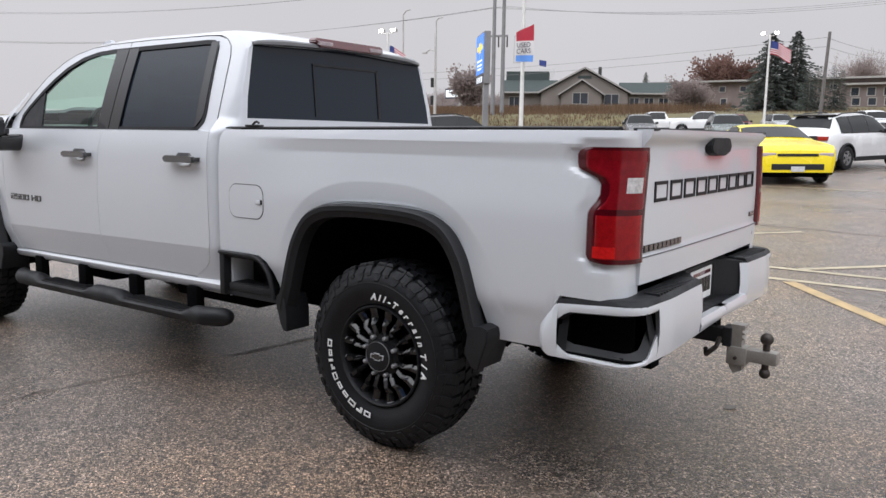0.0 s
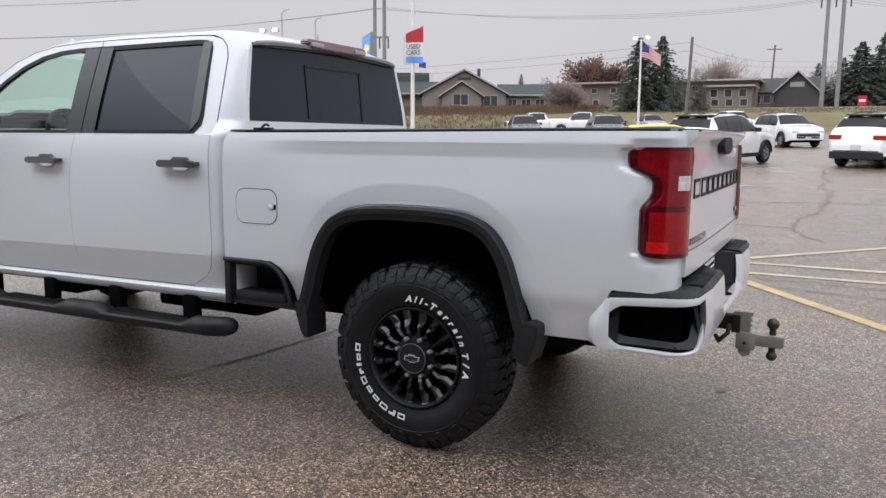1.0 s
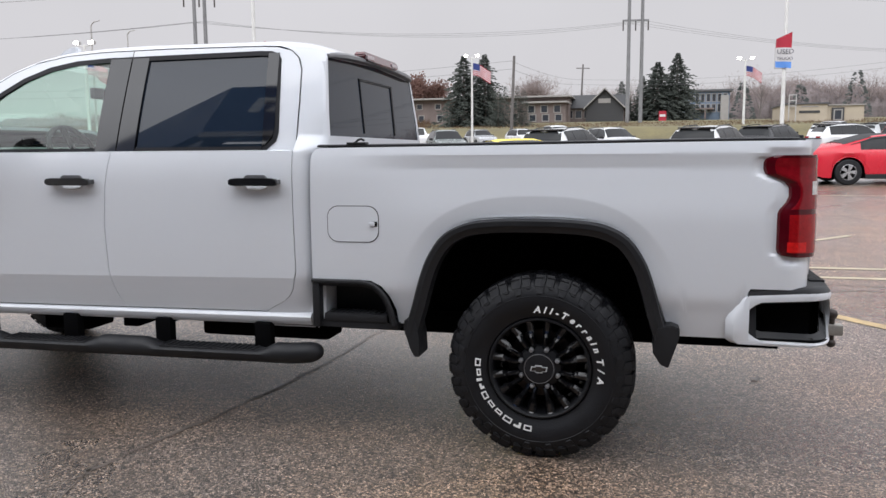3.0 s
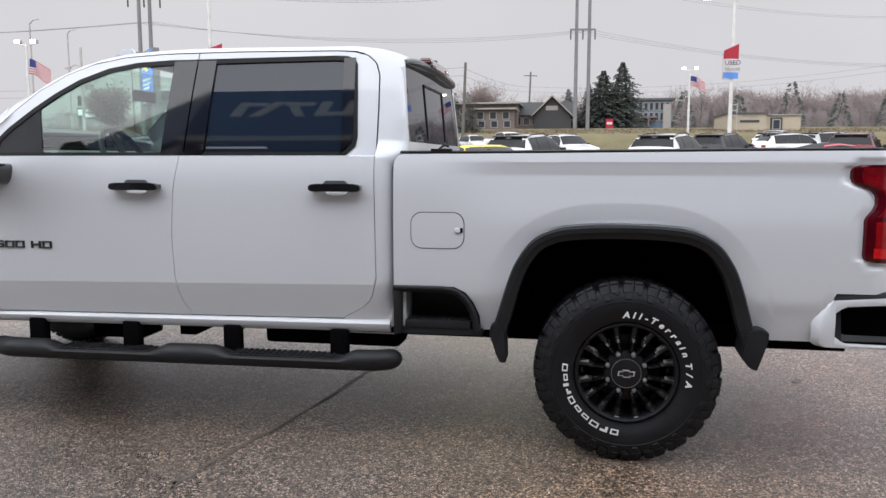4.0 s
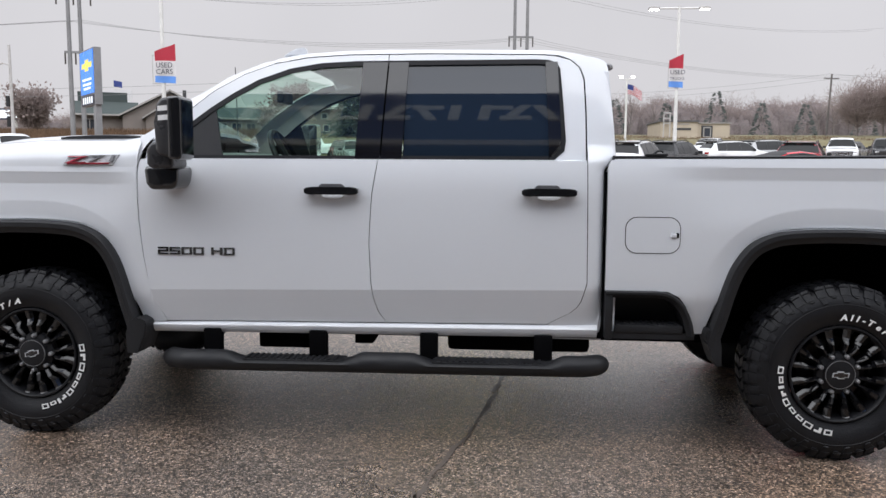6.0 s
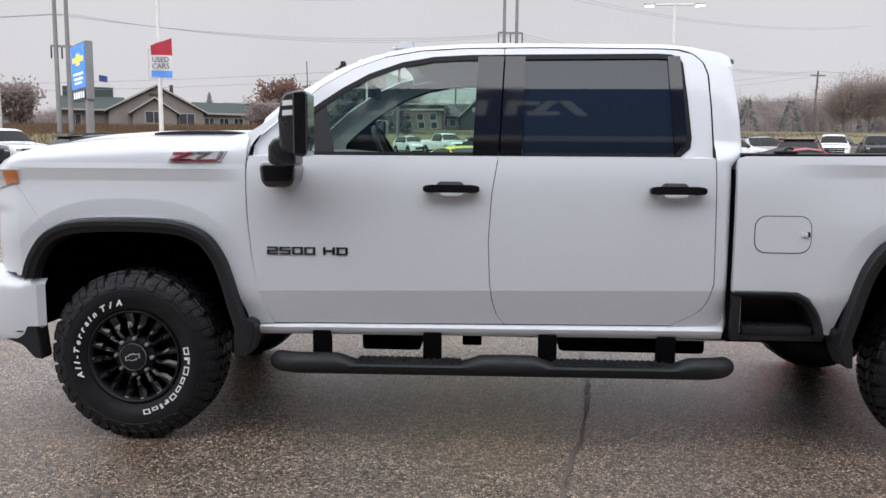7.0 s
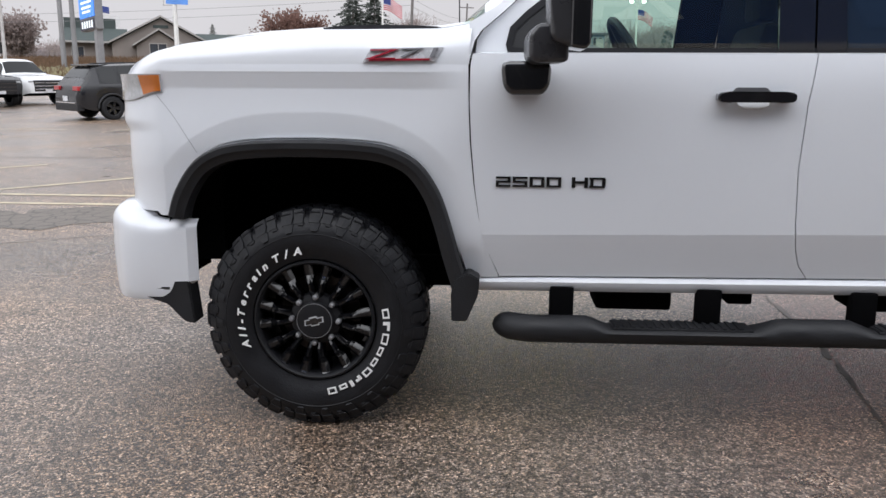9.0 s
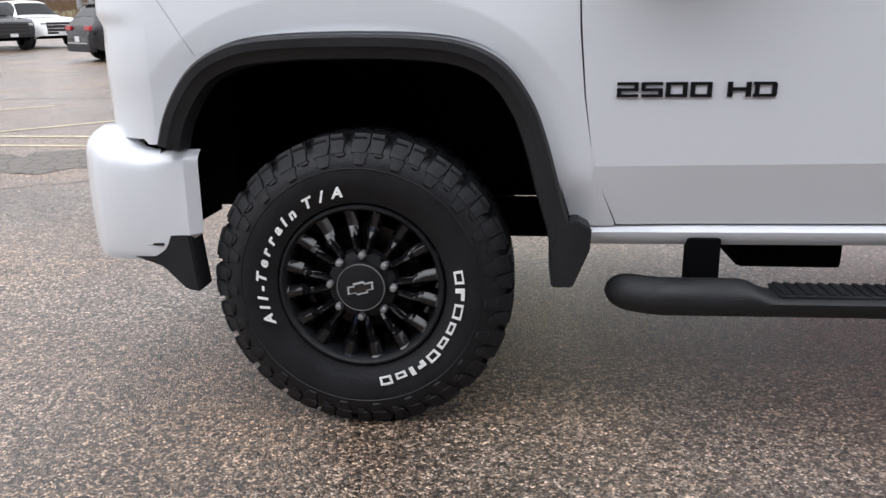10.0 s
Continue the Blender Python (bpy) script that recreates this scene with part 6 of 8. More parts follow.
    part("rear_valance", box(bmesh.new(), -L / 2 - .015, -L / 2 + .2, -hw * .84, hw * .84, k["clear"] - .02, k["clear"] + .20, .03), M_BLACK, root)
    if kind == "suv":
        part("bumper_strip", box(bmesh.new(), -L / 2 - .028, -L / 2 + .1, -hw * .72, hw * .72, k["clear"] + .205, k["clear"] + .235, .006), M_CHROME if colour == "black" else M_BLACK, root)
    part("rear_plate", box(bmesh.new(), -L / 2 - .022, -L / 2 + .05, -.15, .15, k["clear"] + .26, k["clear"] + .41, .004), M_SILVERPLATE, root)
    part("front_plate", box(bmesh.new(), L / 2 - .05, L / 2 + .026, -.15, .15, k["clear"] + .10, k["clear"] + .22, .004), M_SILVERPLATE, root)
    part("underbody", box(bmesh.new(), -L / 2 + .3, L / 2 - .3, -hw * .8, hw * .8, k["clear"] - .05, k["clear"] + .3), M_DARK, root)
    for a in k["axles"]:
        for sgn in (-1, 1):
            car_wheel(root, L / 2 - a, sgn * (hw - .10), k["r"], sgn, M_ALLOY if colour != "black" else M_RIM)
    return root


M_TAILRED = surf("car_tail_lens", (0.30, 0.008, 0.014), 0.2, 0, 0.2, 10, 60, coat=0.5)
M_ALLOY = surf("silver_alloy", (0.45, 0.45, 0.46), 0.3, 0.8, 0.1, 10, 60)
M_SILVERPLATE = surf("plate_metal", (0.55, 0.56, 0.58), 0.45, 0.1, 0.2, 18, 60)


def put(ob, x, y, hx, hy, dz=0.0):
    z = ground_far(y)
    slope = math.degrees(math.atan(0.030)) if y > 6 else 0
    a = math.degrees(math.atan2(hy, hx))
    # lie on the sloping lot: pitch with the part of the slope along the heading
    ob.matrix_world = Matrix.Translation((x, y, z + dz)) @ Matrix.Rotation(radians(slope), 4, "X") @ Matrix.Rotation(radians(a), 4, "Z")
    return ob


CARS = [
    ("coupe", "yellow", -2.90, 19.00, .5, -.87, "bright yellow sports coupe with black grille parked on the lot"),
    ("suv", "white", -2.00, 24.70, .36, .93, "white crossover with dark rear glass parked behind a yellow coupe"),
    ("suv", "white", 3.00, 25.70, .42, .91, "white compact crossover with black lower trim and red tail lamps"),
    ("suv", "white", -1.00, 41.10, .5, -.87, "white three-row crossover with a grey mesh grille"),
    ("pickup", "white", -6.54, 64.80, .55, -.83, "white pickup truck parked at the back of the lot"),
    ("coupe", "red", 7.25, 20.80, 1, .08, "glossy red convertible with its black fabric roof up"),
    ("suv", "black", 6.30, 34.50, .55, .83, "black crossover with red tail lamps beside a lot pole"),
    ("suv", "white", 14.87, 57.51, .6, .8, "white crossover parked in a row on the lot"),
    ("suv", "black", -14.72, 21.76, .62, .78, "black crossover with chrome bumper trim and red tail lamps"),
    ("pickup", "white", -24.90, 31.00, .88, -.47, "white pickup truck with black grille bars"),
    ("pickup", "black", -25.30, 28.40, .88, -.47, "dark pickup truck parked nose out"),
    ("suv", "green_grey", -10.68, 42.10, .4, -.92, "grey-green sport utility vehicle facing the lane"),
    ("suv", "grey", -16.68, 44.60, .45, -.9, "dark grey crossover among parked cars"),
    ("suv", "maroon", -14.41, 57.43, .4, -.9, "maroon crossover among parked cars"),
    ("pickup", "white", -18.98, 65.05, -.9, -.3, "white pickup truck seen across the lot"),
    ("suv", "silver", -13.65, 67.59, .5, -.86, "silver sport utility vehicle at the lot's edge"),
    ("suv", "white", -9.84, 68.00, .5, -.86, "white sport utility vehicle at the lot's edge"),
    ("pickup", "white", -24.07, 66.96, -.8, -.5, "white pickup truck at the lot's edge"),
    ("suv", "black", 3.30, 29.60, .3, .95, "black roofed sport utility vehicle facing the grass"),
    ("suv", "grey", 9.60, 53.50, .4, .91, "grey sport utility vehicle in the back row"),
    ("suv", "white", 12.20, 45.50, .97, .25, "white crossover parked across the lane"),
    ("minivan", "white", 12.90, 54.00, .4, .91, "white van in the back row of the lot"),
    ("minivan", "silver", 16.60, 53.00, .9, .43, "silver minivan parked at a slant"),
    ("suv", "maroon", 10.60, 30.20, .4, .91, "maroon sport utility vehicle with a dark rear window"),
    ("suv", "red", 19.20, 56.00, .5, .86, "red sport utility vehicle in the back row"),
    ("pickup", "white", 21.20, 52.50, -.35, -.94, "white pickup truck facing the lane, seen from the front"),
    ("pickup", "black", 24.40, 53.00, -.35, -.94, "black pickup truck in the back row"),
    ("suv", "grey", 27.40, 53.50, .4, .91, "grey sport utility vehicle in the back row"),
    ("suv", "silver", 30.50, 53.50, .4, .91, "silver sport utility vehicle in the back row"),
    ("suv", "grey", 33.60, 53.50, .4, .91, "dark sport utility vehicle in the back row"),
    ("suv", "white", 36.80, 53.50, .4, .91, "white sport utility vehicle in the back row"),
    ("suv", "silver", 20.50, 63.00, .6, .8, "silver crossover parked in the farther row"),
    ("pickup", "white", 15.20, 63.50, .5, .86, "white pickup truck in the farther row"),
    ("suv", "grey", 26.50, 63.50, .6, .8, "dark crossover in the farther row"),
]
made_cars = {}
for kind, colour, x, y, hx, hy, lab in CARS:
    key = (kind, colour)
    if key not in made_cars:
        ob = made_cars[key] = make_car(kind, colour, lab, soft_top=(key == ("coupe", "red")))
        put(ob, x, y, hx, hy)
    else:
        ob = copy_thing(made_cars[key], Matrix())
        put(ob, x, y, hx, hy)
    tagged(ob, label=lab, group="cars parked on the lot")


# ---- poles, lamps, flags and signs ----
M_WHITEPOLE = surf("white_pole_paint", (0.62, 0.62, 0.60), 0.5, 0, 0.15, 2, 30)
M_OCHRE = surf("ochre_concrete", (0.52, 0.30, 0.05), 0.8, 0, 0.2, 4, 40, bump=0.3)
M_LAMP = surf("lit_lamp", (1.0, 0.97, 0.92), 0.4, 0, 0.02, 4, 40, emit=9.0)
M_FLAGRED = surf("flag_red", (0.36, 0.02, 0.04), 0.8, 0, 0.1, 4, 60)
M_FLAGWHITE = surf("flag_white", (0.58, 0.57, 0.57), 0.8, 0, 0.06, 4, 60)
M_FLAGBLUE = surf("flag_blue", (0.03, 0.05, 0.20), 0.8, 0, 0.1, 4, 60)
M_BANNERBLUE = surf("banner_blue", (0.10, 0.25, 0.62), 0.8, 0, 0.1, 4, 60)
M_SIGNBLUE = surf("sign_blue", (0.015, 0.16, 0.62), 0.3, 0, 0.05, 2, 30, emit=0.75)
M_SIGNGOLD = surf("sign_gold", (0.75, 0.60, 0.08), 0.3, 0, 0.05, 2, 30, emit=0.5)
M_SIGNWHITE = surf("sign_white", (0.75, 0.80, 0.85), 0.3, 0, 0.05, 2, 30, emit=0.5)
M_WOODPOLEGREY = surf("grey_weathered_pole", (0.20, 0.20, 0.205), 0.85, 0, 0.2, 1, 10)
M_TEXT = surf("dark_text", (0.05, 0.05, 0.07), 0.7, 0, 0.1, 4, 60)


def lot_pole(x, y, h, lines, wave, size=1.0, lift=0.0, hang=0.0):
    z = ground_far(y) + lift
    root = tagged(new("lot_pole"), "white lot light pole with a red, white and blue sale banner", "light pole")
    root.matrix_world = pose(x, y, z) @ Matrix.Scale(size, 4)
    bm = bmesh.new()
    tube(bm, [(0, 0, .75 - lift), (0, 0, h)], [.11, .075], 12)
    pole = part("pole", bm, M_WHITEPOLE, root, "", True)
    bm = bmesh.new()
    tube(bm, [(0, 0, -lift), (0, 0, .80 - lift)], .34, 20)
    part("base", bm, M_OCHRE, root, "ochre painted concrete base", True)
    bm = bmesh.new()
    tube(bm, [(-1.5, 0, h - .1), (1.5, 0, h - .1)], .05, 8)
    arm = part("crossarm", bm, M_WHITEPOLE, root)
    for s in (-1, 1):
        hd = part("lamp_head", box(bmesh.new(), s * 1.35 - .28, s * 1.35 + .28, -.18, .18, h - .16, h - .02, .03), M_POLE, root)
        part("lamp", box(bmesh.new(), s * 1.35 - .24, s * 1.35 + .24, -.15, .15, h - .185, h - .165), M_LAMP, hd, "glowing lamp")
    # banner on a bracket: red peak, white field with words, blue foot
    def cloth(u, v):
        return Vector((-.34 + 1.0 * u if wave > 0 else -.46 + .76 * u, -.14 + 0.05 * math.sin(u * 6 + v * 3), 4.05 + hang + 1.42 * v + .35 * u * smooth01((v - .7) / .3) - 0.06 * u * (1 - v)))
    for nm, v0, v1, m in (("banner_foot", 0, .22, M_BANNERBLUE), ("banner_field", .22, .70, M_FLAGWHITE), ("banner_peak", .70, 1.0, M_FLAGRED)):
        bm = bmesh.new()
        grid(bm, 10, 4, lambda u, v: cloth(u, v0 + (v1 - v0) * v))
        rim_in(bm, (0, .012, 0))
        part(nm, bm, m, root, "", True)
    for i, word in enumerate(lines):
        g = glyphs(word, .34 if len(word) < 5 else .21, .006)
        bmesh.ops.translate(g, verts=g.verts, vec=(-.26 if wave > 0 else -.42, -.215, 4.72 + hang - .30 * i))
        part("banner_word", g, M_TEXT, root, "")
    bm = bmesh.new()
    tube(bm, [(-.5, -.06, 4.0 + hang), (0, -.06, 4.0 + hang)], .02, 6)
    tube(bm, [(-.5, -.06, 5.3 + hang), (0, -.06, 5.3 + hang)], .02, 6)
    tube(bm, [(-.48, -.06, 4.0 + hang), (-.48, -.06, 5.3 + hang)], .015, 6)
    part("banner_bracket", bm, M_POLE, root)
    return root


lot_pole(8.25, 44.2, 8.75, ("USED", "TRUCKS"), -1, 1.083, 0, .40)
lot_pole(-17.0, 30.48, 9.6, ("USED", "CARS"), 1, .947, .33)


def flag_pole(x, y, h, flag_drop, yaw=0, size=1.0, k=1.0):
    z = ground_far(y)
    root = tagged(new("flood_light_pole"), "white pole with twin lit floodlights and a United States flag", "light pole")
    root.matrix_world = pose(x, y, z, 0, 0, yaw) @ Matrix.Scale(k, 4)
    bm = bmesh.new()
    tube(bm, [(0, 0, 0), (0, 0, h)], [.13, .09], 10)
    part("pole", bm, M_WHITEPOLE, root, "", True)
    bm = bmesh.new()
    tube(bm, [(-.66, 0, h + .02), (-.2, 0, h - .12), (.2, 0, h - .12), (.66, 0, h + .02)], .035, 8)
    part("crossarm", bm, M_WHITEPOLE, root)
    for s in (-1, 1):
        hd = part("lamp_head", box(bmesh.new(), s * .62 - .20, s * .62 + .20, -.10, .22, h + .02, h + .26, .04), M_POLE, root)
        part("lamp", box(bmesh.new(), s * .62 - .19, s * .62 + .19, -.14, -.105, h + .03, h + .25), M_LAMP, hd, "glowing floodlight")
    def cloth(u, v):
        return Vector((.1 + 1.6 * size * u, .12 * math.sin(u * 7 + v * 1.5), h - flag_drop + (-1.05 * (1 - v) - .62 * u - .12 * u * u + .08 * math.sin(u * 5)) * size))
    bm = bmesh.new()
    g = [[bm.verts.new(cloth(i / 20, j / 13)) for j in range(14)] for i in range(21)]
    for i in range(20):
        for j in range(13):
            f = bm.faces.new((g[i][j], g[i + 1][j], g[i + 1][j + 1], g[i][j + 1]))
            f.material_index = 2 if (i < 8 and j >= 6) else (0 if j % 2 == 0 else 1)
    part("flag", bm, [M_FLAGRED, M_FLAGWHITE, M_FLAGBLUE], root, "red and white striped flag with a blue canton", True)
    return root


flag_pole(-11.68, 54.5, 10.03, .6, 0, 1.2, .695)
flag_pole(10.8, 82, 6.5, .6, 0, .95)
flag_pole(-38.3, 46, 8.1, 1.0)


root = tagged(new("flag_pole"), "slim white flagpole with a small blue flag over a white one", "flagpole")
root.matrix_world = pose(-65.2, 119, ground_far(119))
part("pole", tube(bmesh.new(), [(0, 0, 0), (0, 0, 8.6)], [.07, .05], 8), M_WHITEPOLE, root, "", True)
for nm, w, z0, h, m in (("flag", 1.4, 7.5, 1.0, M_FLAGBLUE), ("white_flag", 3.0, 5.4, 1.7, M_FLAGWHITE)):
    bm = bmesh.new()
    grid(bm, 12, 4, lambda u, v: Vector((.06 + w * u, .10 * math.sin(u * 6), z0 + h * v - .25 * u)))
    rim_in(bm, (0, .01, 0))
    part(nm, bm, m, root, "", True)

# dealer's pylon sign
root = tagged(new("pylon_sign"), "tall grey pylon sign with a lit blue panel", "sign")
root.matrix_world = pose(-26.45, 41.6, ground_far(42) + .45, 0, 0, -48)
part("post", box(bmesh.new(), .9, 1.5, -.16, .16, -.45, 3.4, .02), M_WOODPOLEGREY, root)
part("case", box(bmesh.new(), -1.65, 1.65, -.20, .20, 3.15, 6.45, .04), M_WOODPOLEGREY, root, "grey metal sign case")
part("panel", box(bmesh.new(), -1.58, 1.50, -.235, -.205, 3.85, 6.35), M_SIGNBLUE, root, "lit blue sign panel")
bm = bmesh.new()
prism(bm, [(-1.25, 5.36), (-.45, 5.36), (-.45, 5.18), (.38, 5.18), (.38, 5.36), (1.15, 5.36), (1.25, 5.66), (.45, 5.66), (.45, 5.84), (-.38, 5.84), (-.38, 5.66), (-1.15, 5.66)], lambda p: (p[0], -.245, p[1]), lambda p: (p[0], -.237, p[1]))
part("emblem", bm, M_SIGNGOLD, root, "gold cross-shaped emblem")
for z, x0, x1 in ((4.62, -1.15, 1.05), (4.34, -1.05, .95), (4.10, -.9, .75)):
    part("sign_bar", box(bmesh.new(), x0, x1, -.245, -.237, z, z + .13), M_SIGNWHITE, root)
part("reader_board", box(bmesh.new(), -1.55, 1.40, -.235, -.203, 3.20, 3.76), M_TEXT, root, "dark changeable reader board")
for i in range(5):
    part("reader_bar", box(bmesh.new(), -1.2 + .5 * i, -.9 + .5 * i, -.245, -.237, 3.28, 3.66), M_SIGNWHITE, root)


def h_frame(x, y, h, gap, yaw, arms, lean=0.0):
    """Twin-pole transmission structure."""
    root = tagged(new("transmission_pole"), "grey twin-pole power line structure with crossarms", "utility pole")
    root.matrix_world = pose(x, y, ground_far(y), 0, lean, yaw)
    for s in (-1, 1):
        bm = bmesh.new()
        tube(bm, [(s * gap / 2, 0, -.5), (s * gap / 2, 0, h)], [.27, .18], 10)
        part("pole", bm, M_WOODPOLEGREY, root, "", True)
    for z, w in arms:
        bm = bmesh.new()
        box(bm, -w, w, -.12, .12, z, z + .22)
        part("crossarm", bm, M_WOODPOLEGREY, root)
        for s in (-1, 0, 1):
            bm = bmesh.new()
            tube(bm, [(s * w * .95, 0, z), (s * w * .95, 0, z - 1.2)], .09, 6)
            part("insulator", bm, M_STEEL, root)
    return root


h_frame(-.2, 105, 25, 1.7, 8, ((13.2, 1.7), (20.0, 2.6)))
h_frame(-48.6, 79, 19, 1.15, 20, ((9.2, 1.1), (15.5, 1.8)))


def wood_pole(x, y, h, arms=()):
    root = tagged(new("utility_pole"), "weathered brown wooden utility pole at the grass", "utility pole")
    root.matrix_world = pose(x, y, ground_far(y), 0, 2.0, 0)
    bm = bmesh.new()
    tube(bm, [(0, 0, -.3), (0, 0, h)], [.17, .13], 10)
    part("pole", bm, M_WOODPOLE, root, "", True)
    for z in arms:
        part("crossarm", box(bmesh.new(), -1.1, 1.1, -.06, .06, z, z + .14), M_WOODPOLE, root)
    return root


wood_pole(-12.1, 76, 7.7)
wood_pole(-9.0, 130, 9.5, (8.8,))
wood_pole(45.5, 118, 9.0, (8.3,))

# street lamp and signals at the far crossing
root = tagged(new("street_lamp"), "grey street lamp with a bracket arm and traffic signals", "street lamp")
root.matrix_world = pose(-41.0, 56, ground_far(56))
bm = bmesh.new()
tube(bm, [(0, 0, 0), (0, 0, 9.0)], [.15, .10], 8)
part("pole", bm, M_POLE, root, "", True)
bm = bmesh.new()
tube(bm, [(0, 0, 7.4), (-.6, 0, 7.6), (-1.1, 0, 7.35)], .05, 6)
part("arm", bm, M_POLE, root)
part("lamp_head", box(bmesh.new(), -1.5, -1.0, -.12, .12, 7.25, 7.40, .03), M_POLE, root)
for z in (2.6, 4.2):
    part("signal", box(bmesh.new(), -.42, -.15, -.14, .14, z, z + .85, .03), M_BLACK, root, "black traffic signal")
for x, y in ((-60, 75), (-66, 90)):
    root2 = tagged(new("street_lamp"), "slender grey street lamp far down the road", "street lamp")
    root2.matrix_world = pose(x, y, ground_far(y))
    bm = bmesh.new()
    tube(bm, [(0, 0, 0), (0, 0, 13), (.4, 0, 13.4), (1.2, 0, 13.5)], [.13, .09, .07, .06], 8)
    part("pole", bm, M_POLE, root2, "", True)

# wires
bm = bmesh.new()
def wire(a, b, sag, r=.016):
    a, b = Vector(a), Vector(b)
    tube(bm, [a.lerp(b, i / 16) - Vector((0, 0, sag * 4 * (i / 16) * (1 - i / 16))) for i in range(17)], r, 4, False)
for k, (dx, dz) in enumerate(((-1.6, 13.1), (0, 13.1), (1.6, 13.1), (-1, 19.9), (1, 19.9))):
    top_r = (-.2 + dx, 105, 5.3 + dz)
    top_l = (-48.6 + dx * .7, 79, (16.6 if dz < 15 else 20.5))
    wire(top_l, top_r, 1.4 + .25 * k)
    wire(top_r, (66 + dx, 150, (17.6 if dz < 15 else 25) + .45 * k), 1.6 + .2 * k)
    wire(top_l, (-140 + dx, 40, top_l[2] - 1), 3.0)
for z in (9.0, 8.2):
    wire((-12.1, 76, z + 1.6), (-100, 80, z + 1.2), 1.2)
    wire((-12.1, 76, z + 1.6), (-9.0, 130, z + 4.4), .5)
    wire((-9.0, 130, z + 4.4), (45.5, 118, z + 6), 1.4)
    wire((45.5, 118, z + 6), (120, 118, z + 5), 1.4)
tagged(part("power_lines", bm, M_WOODPOLEGREY), "thin dark overhead power lines crossing the sky", "power line", kind="stuff")


# ---- buildings ----
M_SIDING = surf("taupe_siding", (0.19, 0.165, 0.15), 0.8, 0, 0.12, 1, 14)
M_GREENROOF = surf("green_roof", (0.045, 0.058, 0.056), 0.9, 0, 0.15, 1, 12)
M_TRIM = surf("cream_trim", (0.30, 0.285, 0.27), 0.6, 0, 0.1, 2, 20)
M_BRICK = surf("weathered_brick", (0.175, 0.138, 0.128), 0.85, 0, 0.25, 1, 16)
M_WINDOW = surf("dark_window", (0.03, 0.035, 0.045), 0.1, 0, 0.2, 1, 6)
M_BLUEWALL = surf("blue_metal_wall", (0.13, 0.18, 0.25), 0.5, 0, 0.15, 1, 10)
M_TAN = surf("tan_block", (0.42, 0.36, 0.28), 0.8, 0, 0.12, 1, 12)
M_DARKROOF = surf("dark_shingle", (0.05, 0.05, 0.052), 0.85, 0, 0.2, 1, 10)


def window(parent, x0, x1, z0, z1, y, mull=1):
    w = part("window", box(box(box(box(bmesh.new(), x0 - .12, x1 + .12, y - .06, y + .04, z1, z1 + .12), x0 - .12, x1 + .12, y - .06, y + .04, z0 - .12, z0), x0 - .12, x0, y - .06, y + .04, z0, z1), x1, x1 + .12, y - .06, y + .04, z0, z1), M_TRIM, parent)
    part("pane", box(bmesh.new(), x0, x1, y - .01, y + .03, z0, z1), M_WINDOW, w)
    for i in range(mull):
        xx = x0 + (x1 - x0) * (i + 1) / (mull + 1)
        part("mullion", box(bmesh.new(), xx - .05, xx + .05, y - .05, y - .012, z0, z1), M_TRIM, w)


def gable(parent, xc, hw, z0, z1, y0, y1, over=.5, wall=M_SIDING, roof=M_GREENROOF):
    """A gabled block whose gable faces the lot."""
    bm = bmesh.new()
    prism(bm, [(xc - hw, 0), (xc + hw, 0), (xc + hw, z0), (xc, z1), (xc - hw, z0)], lambda p: (p[0], y0, p[1]), lambda p: (p[0], y1, p[1]))
    part("wall", bm, wall, parent)
    k = (z1 - z0) / hw
    for s in (-1, 1):
        bm = bmesh.new()
        a, b = (xc, z1 + .12), (xc + s * (hw + over), z0 - k * over + .12)
        prism(bm, [a, b, (b[0], b[1] + .25), (a[0], a[1] + .25)], lambda p: (p[0], y0 - .5, p[1]), lambda p: (p[0], y1 + .3, p[1]))
        part("roof", bm, roof, parent)
        bm = bmesh.new()
        prism(bm, [(a[0], a[1] + .02), (b[0], b[1] + .02), (b[0], b[1] + .27), (a[0], a[1] + .27)], lambda p: (p[0], y0 - .62, p[1]), lambda p: (p[0], y0 - .5, p[1]))
        part("bargeboard", bm, M_TRIM, parent)


gz105 = ground_far(105)
house = tagged(new("house"), "taupe gabled building with dark green roof and white-framed windows", "house")
house.matrix_world = pose(-49.7, 105, gz105, 0, 0, 27)
gable(house, 0, 6.3, 2.6, 6.0, 0, 14)
gable(house, -.4, 2.9, 2.3, 4.2, -1.4, 2.0)
window(house, -1.6, .5, 1.0, 2.5, -1.44, 1)
window(house, 3.0, 5.0, .9, 2.4, -.04, 1)
part("louvre", box(bmesh.new(), -1.0, 1.0, -.06, 0, 4.7, 5.1), M_GREENROOF, house)
bm = bmesh.new()
prism(bm, [(6, 3.0), (11, 5.2), (12, 5.2), (12, 3.0)], lambda p: (-13, p[0], p[1]), lambda p: (-4.0, p[0], p[1]))
part("roof", bm, M_GREENROOF, house)
bm = bmesh.new()
prism(bm, [(6, 2.9), (10, 4.8), (11, 4.8), (11, 2.9)], lambda p: (5.7, p[0], p[1]), lambda p: (17, p[0], p[1]))
part("roof", bm, M_GREENROOF, house)
part("wall", box(bmesh.new(), -13, -5.6, 7, 16, 0, 3.0), M_SIDING, house)
part("wall", box(bmesh.new(), 5.6, 17, 6.6, 15, 0, 2.9), M_SIDING, house)
part("fascia", box(bmesh.new(), -13, -5.6, 5.8, 6.05, 2.85, 3.1), M_TRIM, house)
part("fascia", box(bmesh.new(), 5.8, 17, 5.8, 6.05, 2.75, 3.0), M_TRIM, house)
for x in (7.2, 9.4, 11.6, 13.8):
    window(house, x, x + 1.3, 1.1, 2.2, 6.55, 1)
